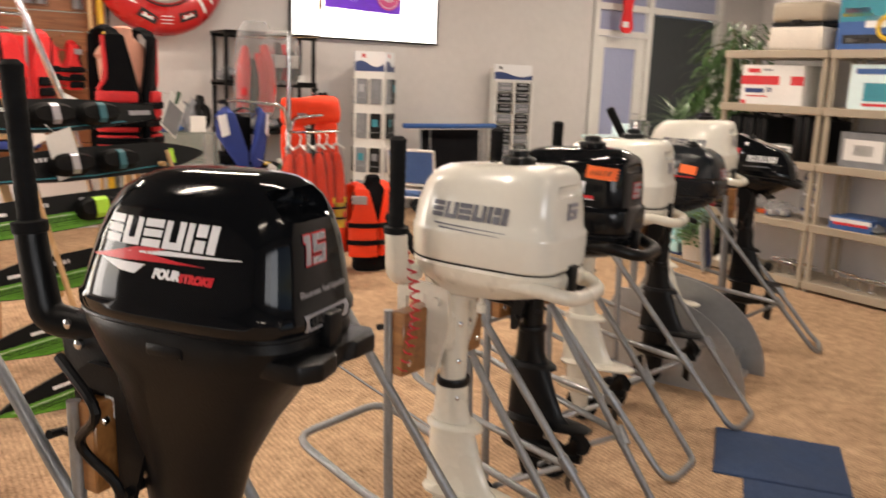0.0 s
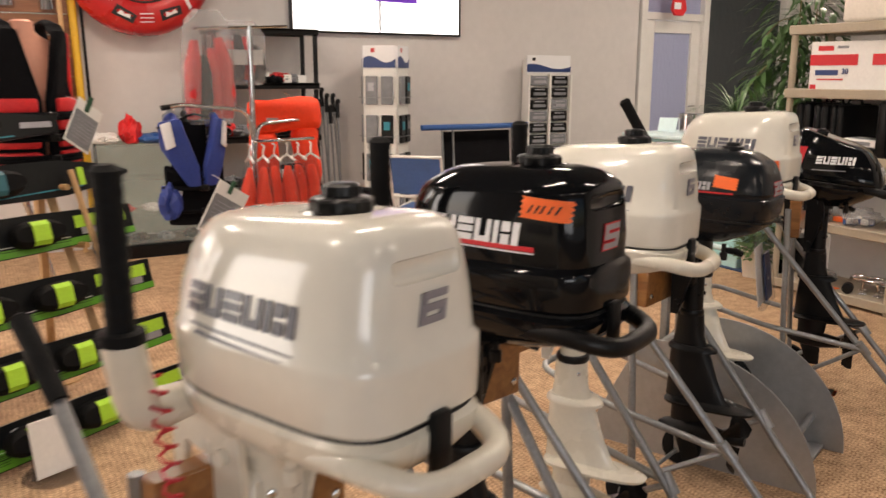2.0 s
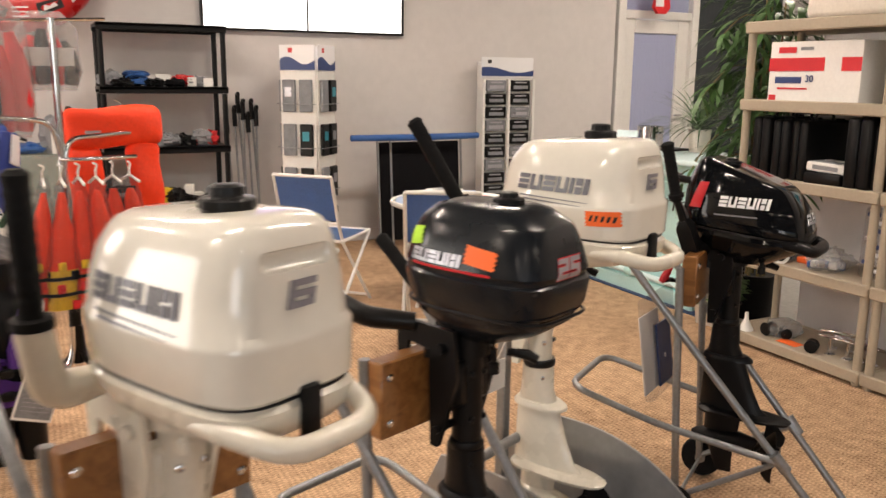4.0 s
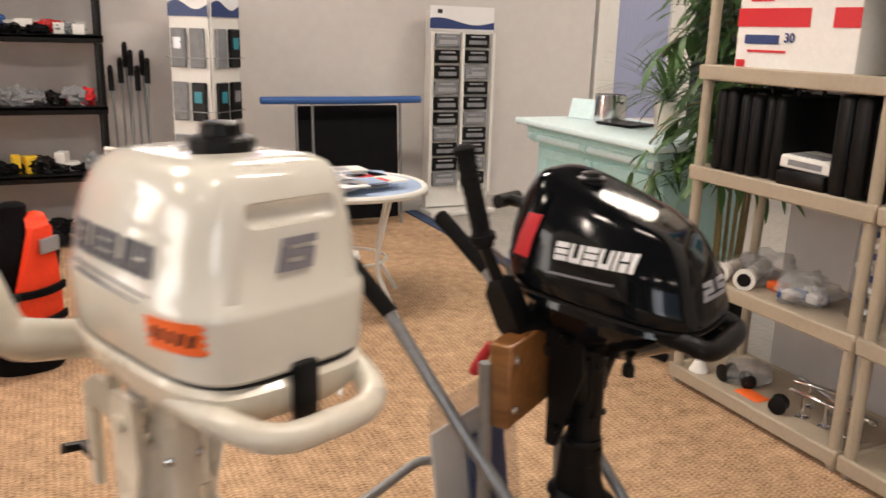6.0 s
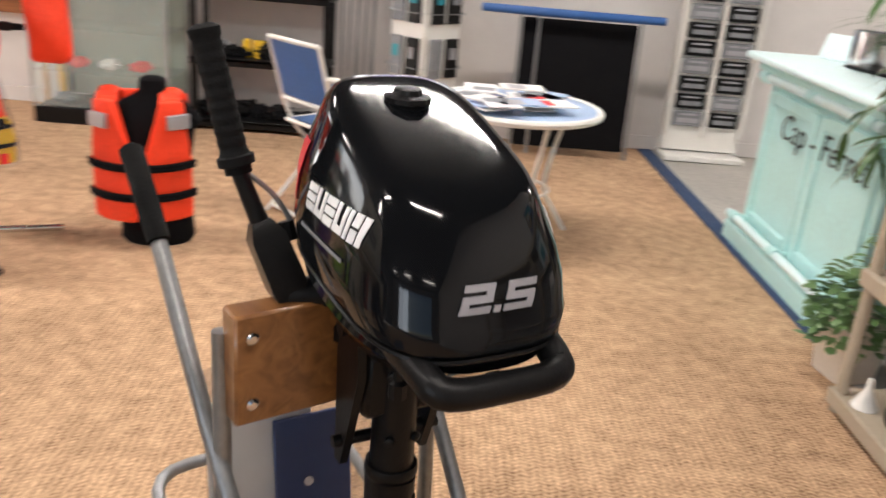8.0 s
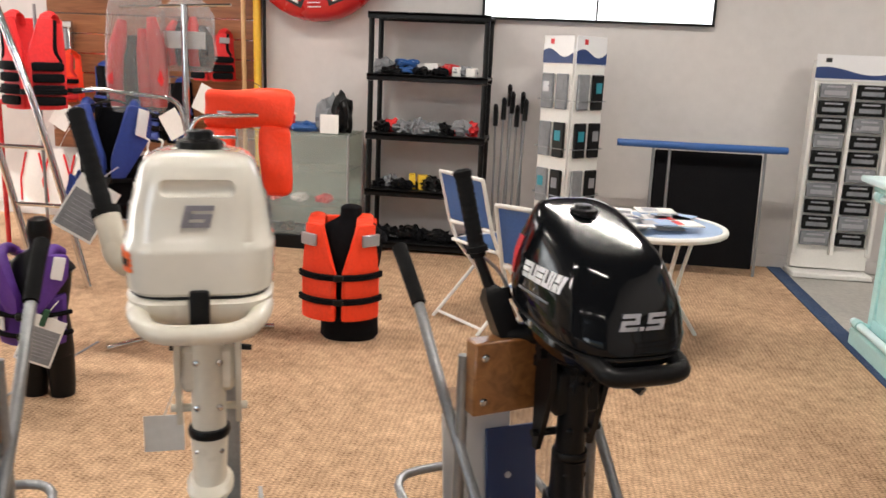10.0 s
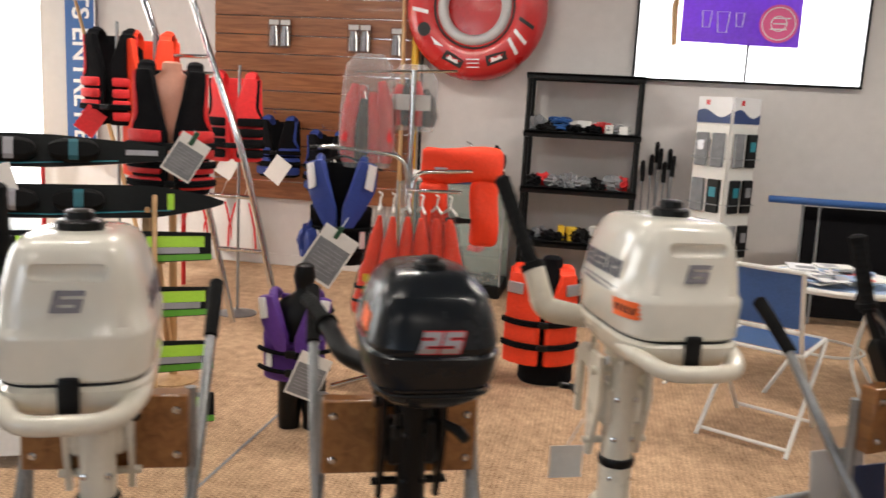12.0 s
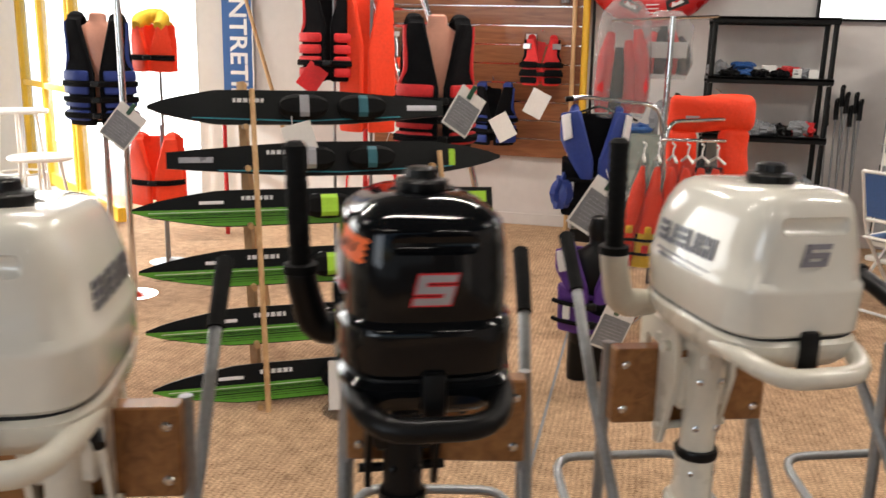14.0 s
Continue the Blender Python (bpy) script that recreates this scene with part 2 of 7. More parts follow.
def box(bm, c, s, bv=0.0, m=None, seg=1):
    """A box round c with sides s and rounded edges, added to bm."""
    t = bmesh.new()
    bmesh.ops.create_cube(t, size=1)
    bmesh.ops.scale(t, vec=s, verts=t.verts)
    if bv:
        bmesh.ops.bevel(t, geom=t.edges[:], offset=min(bv, min(s) * .45), segments=seg, affect="EDGES", profile=.5)
    join(bm, t, (m or Matrix()) @ Matrix.Translation(c) if m is not None else Matrix.Translation(c))
    return bm


def join(bm, t, m=Matrix()):
    base = {}
    for v in t.verts:
        base[v] = bm.verts.new(m @ v.co)
    for f in t.faces:
        try:
            bm.faces.new([base[v] for v in f.verts])
        except ValueError:
            pass
    t.free()


def rings(bm, rr, cap=True, closed=False):
    """Skin over rings of equal point counts."""
    vs = [[bm.verts.new(p) for p in r] for r in rr]
    n = len(vs[0])
    pairs = list(zip(vs, vs[1:])) + ([(vs[-1], vs[0])] if closed else [])
    for a, c in pairs:
        for i in range(n):
            bm.faces.new((a[i], a[(i + 1) % n], c[(i + 1) % n], c[i]))
    if cap and not closed:
        bm.faces.new(vs[0][::-1])
        bm.faces.new(vs[-1])
    return bm


def tube(bm, pts, r, n=8, cap=True, closed=False, bend=0.0):
    """A round tube along pts; r is one radius or one per point; bend rounds the corners."""
    pts = [Vector(p) for p in pts]
    rad = list(r) if isinstance(r, (list, tuple)) else [r] * len(pts)
    if bend and len(pts) > 2:
        out, orad = [pts[0]], [rad[0]]
        for a, p, c, ra in zip(pts, pts[1:], pts[2:], rad[1:]):
            orad += [ra] * 5
            d1, d2 = min(bend, (a - p).length * .49), min(bend, (c - p).length * .49)
            q0, q1 = p + (a - p).normalized() * d1, p + (c - p).normalized() * d2
            for k in range(5):
                u = k / 4
                out.append(q0 * (1 - u) ** 2 + p * 2 * u * (1 - u) + q1 * u * u)
        pts, rad = out + [pts[-1]], orad + [rad[-1]]
    rr, up = [], None
    for i, p in enumerate(pts):
        if closed:
            d = pts[(i + 1) % len(pts)] - pts[i - 1]
        else:
            d = pts[min(i + 1, len(pts) - 1)] - pts[max(i - 1, 0)]
        d = d.normalized() if d.length > 1e-9 else Vector((0, 0, 1))
        if up is None:
            up = d.orthogonal().normalized()
        up = (up - d * up.dot(d))
        up = up.normalized() if up.length > 1e-6 else d.orthogonal().normalized()
        si = d.cross(up)
        rr.append([p + (up * math.cos(2 * math.pi * k / n) + si * math.sin(2 * math.pi * k / n)) * rad[i] for k in range(n)])
    return rings(bm, rr, cap, closed)


def lathe(bm, prof, n=20, c=(0, 0, 0), sx=1.0, sy=1.0):
    """Rings of (radius, height) round the z axis at c."""
    return rings(bm, [[Vector((c[0] + max(r, 1e-4) * sx * math.cos(2 * math.pi * k / n), c[1] + max(r, 1e-4) * sy * math.sin(2 * math.pi * k / n), c[2] + z)) for k in range(n)] for r, z in prof])


def superell(w, f, b, z, ex=3.0, n=36, shear=0.0, cx=0.0):
    """A rounded-rectangle ring: half width w, reach f ahead and b behind."""
    out = []
    for k in range(n):
        a = 2 * math.pi * k / n
        ca, sa = math.cos(a), math.sin(a)
        x = w * math.copysign(abs(ca) ** (2 / ex), ca)
        y = math.copysign(abs(sa) ** (2 / ex), sa)
        y *= f if y > 0 else b
        out.append(Vector((cx + x, y, z + shear * y)))
    return out


def sheet(bm, fn, nu, nv, thick=0.0):
    """A surface fn(u, v) over the unit square, with a thickness along its normals."""
    g = [[bm.verts.new(fn(i / nu, j / nv)) for j in range(nv + 1)] for i in range(nu + 1)]
    fs = [bm.faces.new((g[i][j], g[i + 1][j], g[i + 1][j + 1], g[i][j + 1])) for i in range(nu) for j in range(nv)]
    if thick:
        bmesh.ops.solidify(bm, geom=fs, thickness=thick)
    return bm


def prism(bm, outline, z0, z1, m=Matrix()):
    """A flat outline (x, y) pulled from z0 to z1."""
    a = [bm.verts.new(m @ Vector((x, y, z0))) for x, y in outline]
    c = [bm.verts.new(m @ Vector((x, y, z1))) for x, y in outline]
    n = len(a)
    bm.faces.new(a[::-1]), bm.faces.new(c)
    for i in range(n):
        bm.faces.new((a[i], a[(i + 1) % n], c[(i + 1) % n], c[i]))
    return bm


def letters(body, size, depth=.002, shear=0.0, bold=0.0, spacing=1.0):
    """Built-in font as a bmesh in the xy plane, centred."""
    cu = bpy.data.curves.new("t", "FONT")
    cu.body, cu.size, cu.extrude, cu.shear, cu.offset, cu.space_character = body, size, depth, shear, bold, spacing
    cu.align_x, cu.align_y = "CENTER", "CENTER"
    cu.resolution_u = 3
    o = bpy.data.objects.new("t", cu)
    scene.collection.objects.link(o)
    me = o.evaluated_get(bpy.context.evaluated_depsgraph_get()).to_mesh()
    bm = bmesh.new()
    bm.from_mesh(me)
    bpy.data.objects.remove(o)
    bpy.data.curves.remove(cu)
    return bm


def glyph_bars(w, h, depth=.002, slant=.0):
    """Six plain blocks in a row, each of upright or level bars, for a wordmark."""
    bm = B()
    n, gap = 6, .14
    cw = w / n
    for i in range(n):
        x0, x1 = -w / 2 + i * cw + cw * gap / 2, -w / 2 + (i + 1) * cw - cw * gap / 2
        if i == n - 1:
            x1 = x0 + (x1 - x0) * .4
        bars = []
        t = (x1 - x0) * .30
        if i in (0, 2):
            bars = [(x0, x1, -h / 2, -h * .22), (x0, x1, -h * .13, h * .13), (x0, x1, h * .22, h / 2)]
        elif i in (1, 3):
            bars = [(x0, x0 + t, -h / 2, h / 2), (x1 - t, x1, -h / 2, h / 2), (x0 + t, x1 - t, -h / 2, -h * .25)]
        elif i == 4:
            bars = [(x0, x0 + t, -h / 2, h / 2), (x0 + t * 1.6, x1, -h / 2, -h * .06), (x0 + t * 1.6, x1, h * .06, h / 2)]
        else:
            bars = [(x0, x1, -h / 2, h / 2)]
        for a, c, d, e in bars:
            prism(bm, [(a + slant * d, d), (c + slant * d, d), (c + slant * e, e), (a + slant * e, e)], 0, depth)
    return bm


def cut(bm, tool):
    """bm with the shape of tool taken out of it."""
    obs = []
    for b in (bm, tool):
        me = bpy.data.meshes.new("c")
        bmesh.ops.recalc_face_normals(b, faces=b.faces[:])
        b.to_mesh(me)
        b.free()
        obs.append(bpy.data.objects.new("c", me))
        scene.collection.objects.link(obs[-1])
    md = obs[0].modifiers.new("cut", "BOOLEAN")
    md.operation, md.object, md.solver = "DIFFERENCE", obs[1], "EXACT"
    out = bmesh.new()
    out.from_mesh(obs[0].evaluated_get(bpy.context.evaluated_depsgraph_get()).to_mesh())
    for o in obs:
        bpy.data.objects.remove(o)
    return out


def wrap(bm, tree, m, d, off=.0015):
    """Lay a flat bmesh, placed by m, on a surface along d; its own z is kept as relief."""
    for _ in range(2):
        long = [e for e in bm.edges if e.calc_length() > .02]
        if long:
            bmesh.ops.subdivide_edges(bm, edges=long, cuts=2)
    bmesh.ops.triangulate(bm, faces=bm.faces[:])
    d = Vector(d)
    for v in bm.verts:
        z = v.co.z
        p = m @ Vector((v.co.x, v.co.y, 0))
        hit, nor, _, _ = tree.ray_cast(p - d * .5, d)
        v.co = hit - d * (off + z) if hit else p
    return bm


from mathutils.bvhtree import BVHTree

# ---- the room ----
def slab(name, c, s, material, label, category="wall", bv=0.0):
    return tagged(part(name, box(B(), c, s, bv), material, smooth=False), label, category, kind="structure")


slab("floor", (1.29, 2.25, -.05), (8.62, 11.0, .1), SISAL, "tan sisal carpet in a herringbone weave", "floor")
slab("floor_concrete", (8.2, 2.25, -.054), (5.2, 11.0, .1), CONCRETE, "worn pale concrete floor beyond the carpet", "floor")
slab("floor_edge_strip", (5.645, 6.1, .004), (.10, 3.2, .012), MATBLUE, "dark blue edging strip along the carpet", "floor", .003)
HT = 3.3
YB = 7.74
slab("wall_back", (2.68, YB + .1, HT / 2), (9.24, .2, HT), WALLPAINT, "white painted plaster wall behind the displays")
# out of view, coloured dark to dim what the cowls mirror
slab("wall_left", (-4.85, .15, HT / 2), (.2, 7.0, HT), UNSEENDARK, "unseen side wall, darkened to keep reflections dark")
slab("wall_left_far", (-4.85, 8.3, HT / 2), (.2, 1.4, HT), WALLPAINT, "unseen side wall, darkened to keep reflections dark beyond the window")
slab("wall_left_high", (-4.85, 5.63, 2.98), (.2, 3.95, .64), WALLPAINT, "white wall above the side window")
slab("wall_left_low", (-4.85, 5.63, .08), (.2, 3.95, .16), WALLPAINT, "low sill under the side window")
slab("wall_right", (6.02, .38, HT / 2), (.2, 7.6, HT), WALLPAINT, "white wall behind the grey shelves")
slab("wall_annex", (8.35, 4.08, HT / 2), (4.45, .2, HT), WALLPAINT, "white wall of the side bay")
slab("wall_annex_end", (10.68, 6.0, HT / 2), (.2, 3.6, HT), WALLPAINT, "white end wall of the side bay")
# front wall pieces behind the viewer, darkened the same way for the reflections
slab("wall_front_low", (.6, -3.35, .25), (10.9, .2, .5), UNSEENDARK, "unseen low wall under the shop window, darkened for reflections")
slab("wall_front_high", (.6, -3.35, 3.05), (10.9, .2, .5), UNSEENDARK, "unseen wall above the shop window, darkened for reflections")
slab("wall_front_left", (-2.8, -3.35, 1.65), (4.1, .2, 2.3), UNSEENDARK, "unseen wall beside the shop window, darkened for reflections")
slab("wall_front_right", (5.4, -3.35, 1.65), (1.1, .2, 2.3), UNSEENDARK, "unseen wall beside the shop window, darkened for reflections")
slab("ceiling", (2.9, 2.25, HT + .05), (15.8, 13.4, .1), CEILDARK, "dark boarded ceiling with slim lights", "ceiling")
slab("ground_outside", (0, 60, -.4), (300, 300, .2), CONCRETE, "pale paved ground outside", "ground")

# ---- outboard motors ----
def cowl_rings(prof, L_f, L_b, W, z0, H, ex, shear, slope=0.0):
    return [superell(W * w, L_f * f, L_b * b, z0 + H * h, e * ex, 40, shear + slope * h) for h, w, f, b, e in prof]


PROF_FLAT = [(0, .90, .93, .96, 1), (.03, .97, .98, 1, 1), (.2, 1, 1, 1, 1), (.24, .985, .985, .985, 1), (.45, .965, .97, .95, 1), (.62, .91, .92, .89, 1), (.76, .84, .86, .81, 1),
             (.88, .79, .80, .73, 1), (.95, .74, .74, .66, 1), (.98, .69, .69, .60, 1), (.995, .62, .62, .53, .95), (1.0, .5, .5, .42, .9)]
# cowls as stations: height over the joint, half width, front, back, roundness ahead and behind
SHAPE_SIX = [(0, .124, .148, -.264, 2.8, 4.6), (.006, .129, .152, -.270, 2.8, 4.6), (.070, .132, .153, -.272, 2.8, 4.6), (.080, .1315, .152, -.271, 2.8, 4.6), (.088, .126, .149, -.264, 2.8, 4.6),
             (.14, .119, .141, -.261, 2.8, 4.6), (.182, .108, .125, -.256, 2.8, 4.6), (.207, .099, .104, -.250, 2.8, 4.6), (.220, .090, .087, -.241, 2.8, 4.4), (.227, .078, .066, -.226, 2.8, 4.2),
             (.230, .060, .04, -.20, 2.6, 4), (.232, .03, -.01, -.15, 2.4, 3)]
PAN_SIX = [(-.003, .122, .146, -.262, 2.8, 4.6), (-.012, .129, .149, -.272, 2.8, 4.6), (-.036, .126, .138, -.270, 2.8, 4.4), (-.054, .113, .125, -.256, 2.6, 4), (-.072, .090, .11, -.205, 2.5, 3.4), (-.09, .068, .10, -.13, 2.4, 3), (-.10, .05, .09, -.06, 2.2, 2.4)]
SHAPE_FIVE = [(0, .120, .146, -.262, 2.8, 4.2), (.008, .127, .152, -.270, 2.8, 4.2), (.060, .130, .154, -.273, 2.8, 4.2), (.070, .128, .152, -.271, 2.8, 4.2), (.078, .120, .148, -.262, 2.8, 4.2),
              (.12, .121, .144, -.262, 2.8, 4.2), (.17, .118, .135, -.258, 2.8, 4.2), (.195, .114, .12, -.253, 2.8, 4.2), (.203, .112, .112, -.25, 2.8, 4.2), (.212, .103, .098, -.240, 2.8, 4.2),
              (.226, .085, .075, -.215, 2.6, 4), (.234, .062, .05, -.185, 2.6, 3.6), (.238, .03, 0, -.14, 2.4, 3)]
SHAPE_FIFTEEN = [(0, .140, .222, -.224, 2.6, 4.2), (.010, .146, .228, -.230, 2.6, 4.2), (.024, .146, .228, -.230, 2.6, 4.2), (.032, .140, .220, -.225, 2.6, 4.2), (.08, .132, .204, -.220, 2.6, 4.2), (.13, .121, .186, -.213, 2.6, 4.2),
                 (.17, .110, .165, -.203, 2.6, 4), (.20, .098, .140, -.188, 2.6, 3.8), (.218, .085, .108, -.170, 2.6, 3.6), (.229, .068, .08, -.148, 2.4, 3.4), (.235, .046, .05, -.12, 2.4, 3), (.238, .02, 0, -.08, 2.2, 2.6)]
PAN_FIFTEEN = [(-.004, .137, .217, -.221, 2.6, 4.2), (-.02, .143, .216, -.226, 2.6, 4.2), (-.06, .136, .195, -.212, 2.6, 3.8), (-.12, .116, .165, -.165, 2.5, 3.2), (-.19, .094, .155, -.115, 2.4, 2.8), (-.28, .070, .145, -.065, 2.3, 2.6), (-.40, .052, .125, -.035, 2.2, 2.4)]
SHAPE_TWENTYFIVE = [(0, .112, .155, -.182, 2.6, 4), (.016, .120, .165, -.192, 2.6, 4), (.055, .127, .172, -.198, 2.6, 4), (.066, .128, .172, -.198, 2.6, 4), (.071, .122, .168, -.192, 2.6, 4), (.078, .122, .168, -.192, 2.6, 4), (.084, .126, .17, -.195, 2.6, 4),
                    (.13, .117, .158, -.182, 2.6, 4), (.165, .104, .14, -.167, 2.6, 4), (.172, .100, .134, -.160, 2.6, 4), (.195, .080, .105, -.125, 2.6, 3.6), (.203, .060, .075, -.1, 2.4, 3.2), (.206, .03, .03, -.06, 2.2, 2.6)]
PAN_TWENTYFIVE = [(-.003, .112, .154, -.178, 2.6, 3.8), (-.02, .108, .145, -.172, 2.6, 3.6), (-.045, .085, .115, -.135, 2.4, 3), (-.065, .058, .085, -.085, 2.2, 2.6), (-.08, .04, .06, -.05, 2.2, 2.4)]


def station(z, w, yf, yb, ef, eb, n=48, slope=0.0):
    """One ring of a cowl: rounder ahead than behind."""
    c, h = (yf + yb) / 2, (yf - yb) / 2
    out = []
    for k in range(n):
        a = 2 * math.pi * k / n
        ca, sa = math.cos(a), math.sin(a)
        e = 2 / (ef if sa > 0 else eb)
        y = c + h * math.copysign(abs(sa) ** e, sa)
        out.append(Vector((w * math.copysign(abs(ca) ** e, ca), y, z + slope * y)))
    return out


SEGMENTS = {"5": "afgcd", "6": "afgecd", "2": "abged", "1": "xbc", ".": "p"}


def digits(text, h, aspect, slant, depth, fat=0.0):
    """Blocky slanted figures, each stroke cut into short pieces that follow a curved cowl."""
    bm = B()
    w, tb, gap = h * aspect, h * .23, h * .16
    tv = min(w * .3, h * .30)
    adv = [{"1": tv * 1.5, ".": tv * .9}.get(c, w) for c in text]
    x = -(sum(adv) + gap * (len(text) - 1)) / 2
    for c, a in zip(text, adv):
        x1 = x + a
        y0, y3 = -h / 2, h / 2
        y1, y2 = -tb / 2, tb / 2
        box_of = {"a": (x, x1, y3 - tb, y3), "g": (x, x1, y1, y2), "d": (x, x1, y0, y0 + tb), "f": (x, x + tv, y2, y3 - tb), "b": (x1 - tv, x1, y2, y3 - tb),
                  "e": (x, x + tv, y0 + tb, y1), "c": (x1 - tv, x1, y0 + tb, y1), "p": (x, x1, y0, y0 + tb), "x": (x, x1, y3 - tb, y3)}
        if c == "1":
            box_of["b"], box_of["c"] = (x1 - tv, x1, 0, y3 - tb), (x1 - tv, x1, y0, 0)
        for s in SEGMENTS[c]:
            xa, xb, ya, yb = box_of[s]
            xa, xb, ya, yb = xa - fat, xb + fat, ya - fat, yb + fat
            n = max(1, int((xb - xa) / .006))
            for k in range(n):
                p, q = xa + (xb - xa) * k / n, xa + (xb - xa) * (k + 1) / n
                prism(bm, [(p + slant * ya, ya), (q + slant * ya, ya), (q + slant * yb, yb), (p + slant * yb, yb)], 0, depth)
        x = x1 + gap
    return bm


def outboard(label, xy, rz, paint, legpaint, prof, Lf, Lb, W, z0, H, ex, shear, number, numsize, numcol, numx, tiller, numshear=.25,
             cap=(0, -.09), knob=False, mark_h=.036, mark_w=.2, markcol=None, markz=.6, leg_w=1.0, numz=.62, sleeve=True, marky=.03, slope=0.0, capr=1.0, tr=1.0, hz=0.0, latch=True, loop=True, reach=.06, wide=1.6, pan=PAN_SIX, leg_y=.045, clamp_y=0.0):
    """One outboard motor, forward along its own +y."""
    t = thing("outboard_motor", label, "outboard motor", pose(xy[0], xy[1], 0, 0, 0, rz), "outboard motors in a row")
    made = isinstance(prof[0][1], float) and min(p[3] for p in prof) < 0
    if made:
        Lf, Lb, H, W = max(p[2] for p in prof), -min(p[3] for p in prof), prof[-1][0], max(p[1] for p in prof)
        bm = rings(B(), [station(z0 + z, w, yf, yb, ef, eb, slope=slope * z / H) for z, w, yf, yb, ef, eb in prof])
    else:
        bm = rings(B(), cowl_rings(prof, Lf, Lb, W, z0, H, ex, shear, slope))
    tree = BVHTree.FromBMesh(bm)
    if prof in (SHAPE_SIX, SHAPE_FIVE):
        bm = cut(bm, box(B(), (0, -Lb * .95 - .012, z0 + H * .80), (.125, .05, .030), .012, seg=3))
        top = tree.ray_cast(Vector((cap[0], cap[1], 3)), Vector((0, 0, -1)))[0]
        bm = cut(bm, lathe(B(), [(.050, -.005), (.054, .0), (.058, .03)], 32, tuple(top)))
    elif prof is SHAPE_FIFTEEN:
        bm = cut(bm, box(B(), (0, 0, 0), (.125, .10, .040), .014, Matrix.Translation((-.01, -Lb * .86, z0 + H * .80)) @ pose(0, 0, 0, 12, 0, 0), seg=2))
    part("cowl", bm, paint, t)
    zs = lambda y: z0 + shear * y
    # lower pan
    if made:
        low = [station(z0 + z, w, yf, yb, ef, eb) for z, w, yf, yb, ef, eb in pan]
        seam = [p + Vector((0, 0, -.002)) for p in station(z0, prof[0][1] * .985, Lf * .955, -Lb * .965, 2.8, 4.4)]
    else:
        low = [superell(W * k, Lf * f, Lb * b, z0 - d, 2.6, 40, shear * q) for d, k, f, b, q in
               ((.005, .93, .95, .97, 1), (.02, .96, .95, .98, 1), (.05, .82, .86, .82, .8), (.085, .55, .62, .52, .5), (.105, .4, .45, .36, .3))]
        seam = [p + Vector((0, 0, -.003)) for p in superell(W * .945, Lf * .965, Lb * .985, z0, ex, 40, shear)]
    part("lower_cowl", rings(B(), low), legpaint if paint is CREAM or prof is SHAPE_FIFTEEN else paint, t)
    part("seal", tube(B(), seam, .0035, 6, closed=True), BLK, t)
    # carrying handle behind
    if prof in (SHAPE_SIX, SHAPE_FIVE):
        pts = [(-.106, -.12, z0 - .032), (-.110, -.240, z0 - .030), (-.076, -.318, z0 - .050), (.076, -.318, z0 - .050), (.110, -.240, z0 - .030), (.106, -.12, z0 - .032)]
        part("handle", tube(B(), pts, .0175, 12, bend=.045), legpaint if paint is CREAM else BLK, t)
    elif loop:
        hw, zb = W * .62, zs(-Lb) - .035 + hz
        pts = [(-hw * 1.1, -Lb * .55, zb + .01), (-hw, -Lb * .95, zb), (-hw * .92, -Lb - reach, zb - .012), (hw * .92, -Lb - reach, zb - .012), (hw, -Lb * .95, zb), (hw * 1.1, -Lb * .55, zb + .01)]
        part("handle", tube(B(), pts, .018, 10, bend=.045), BLK, t)
    elif prof is SHAPE_FIFTEEN:
        lp = prism(B(), [(-.115, -.16), (-.118, -.245), (-.085, -.268), (-.03, -.262), (-.022, -.245), (.022, -.245), (.03, -.262), (.085, -.268), (.118, -.245), (.115, -.16)], z0 - .062, z0 - .030)
        bmesh.ops.bevel(lp, geom=lp.edges[:], offset=.006, segments=2, affect="EDGES", profile=.5)
        part("handle", lp, BLK, t, "short black rear lip")
        part("latch", box(B(), (0, -.232, z0 - .012), (.042, .022, .075), .006, seg=2), BLK, t, "black rear latch")
    if latch:
        part("latch", box(B(), (0, -Lb * 1.005, z0 - .030 + shear * -Lb), (.034, .016, .088), .006, seg=2), BLK, t, "black rubber latch")
    # filler cap on the top
    if cap:
        hit = tree.ray_cast(Vector((cap[0], cap[1], 3)), Vector((0, 0, -1)))[0]
        bm = rings(B(), [[Vector((hit.x + capr * r_ * (1 + kn * math.cos(10 * a)) * math.cos(a), hit.y + capr * r_ * (1 + kn * math.cos(10 * a)) * math.sin(a), hit.z - .004 + z_ * .8 * min(1, capr ** 2))) for a in [2 * math.pi * q / 50 for q in range(50)]]
                         for r_, z_, kn in ((.036, -.012, 0), (.038, .003, 0), (.040, .005, .03), (.040, .020, .03), (.037, .024, .02), (.026, .026, 0), (.0245, .028, .05), (.0235, .042, .05), (.019, .046, .02), (.008, .047, 0))])
        part("fuel_cap", bm, BLK, t, "black ribbed filler cap")
    # marks: wordmark on both sides, number behind
    mcol = markcol or numcol
    for sd in (-1, 1):
        m = Matrix.Translation((0, marky, z0 + H * markz + shear * marky)) @ Euler((radians(90), 0, radians(90 * sd))).to_matrix().to_4x4()
        part("wordmark", wrap(glyph_bars(mark_w, mark_h, .0015, .12), tree, m, (-sd, 0, 0)), mcol, t, smooth=False)["kind"] = "stuff"
    if number:
        m = Matrix.Translation((numx, 0, z0 + H * numz + shear * -Lb)) @ Euler((radians(90), 0, 0)).to_matrix().to_4x4()
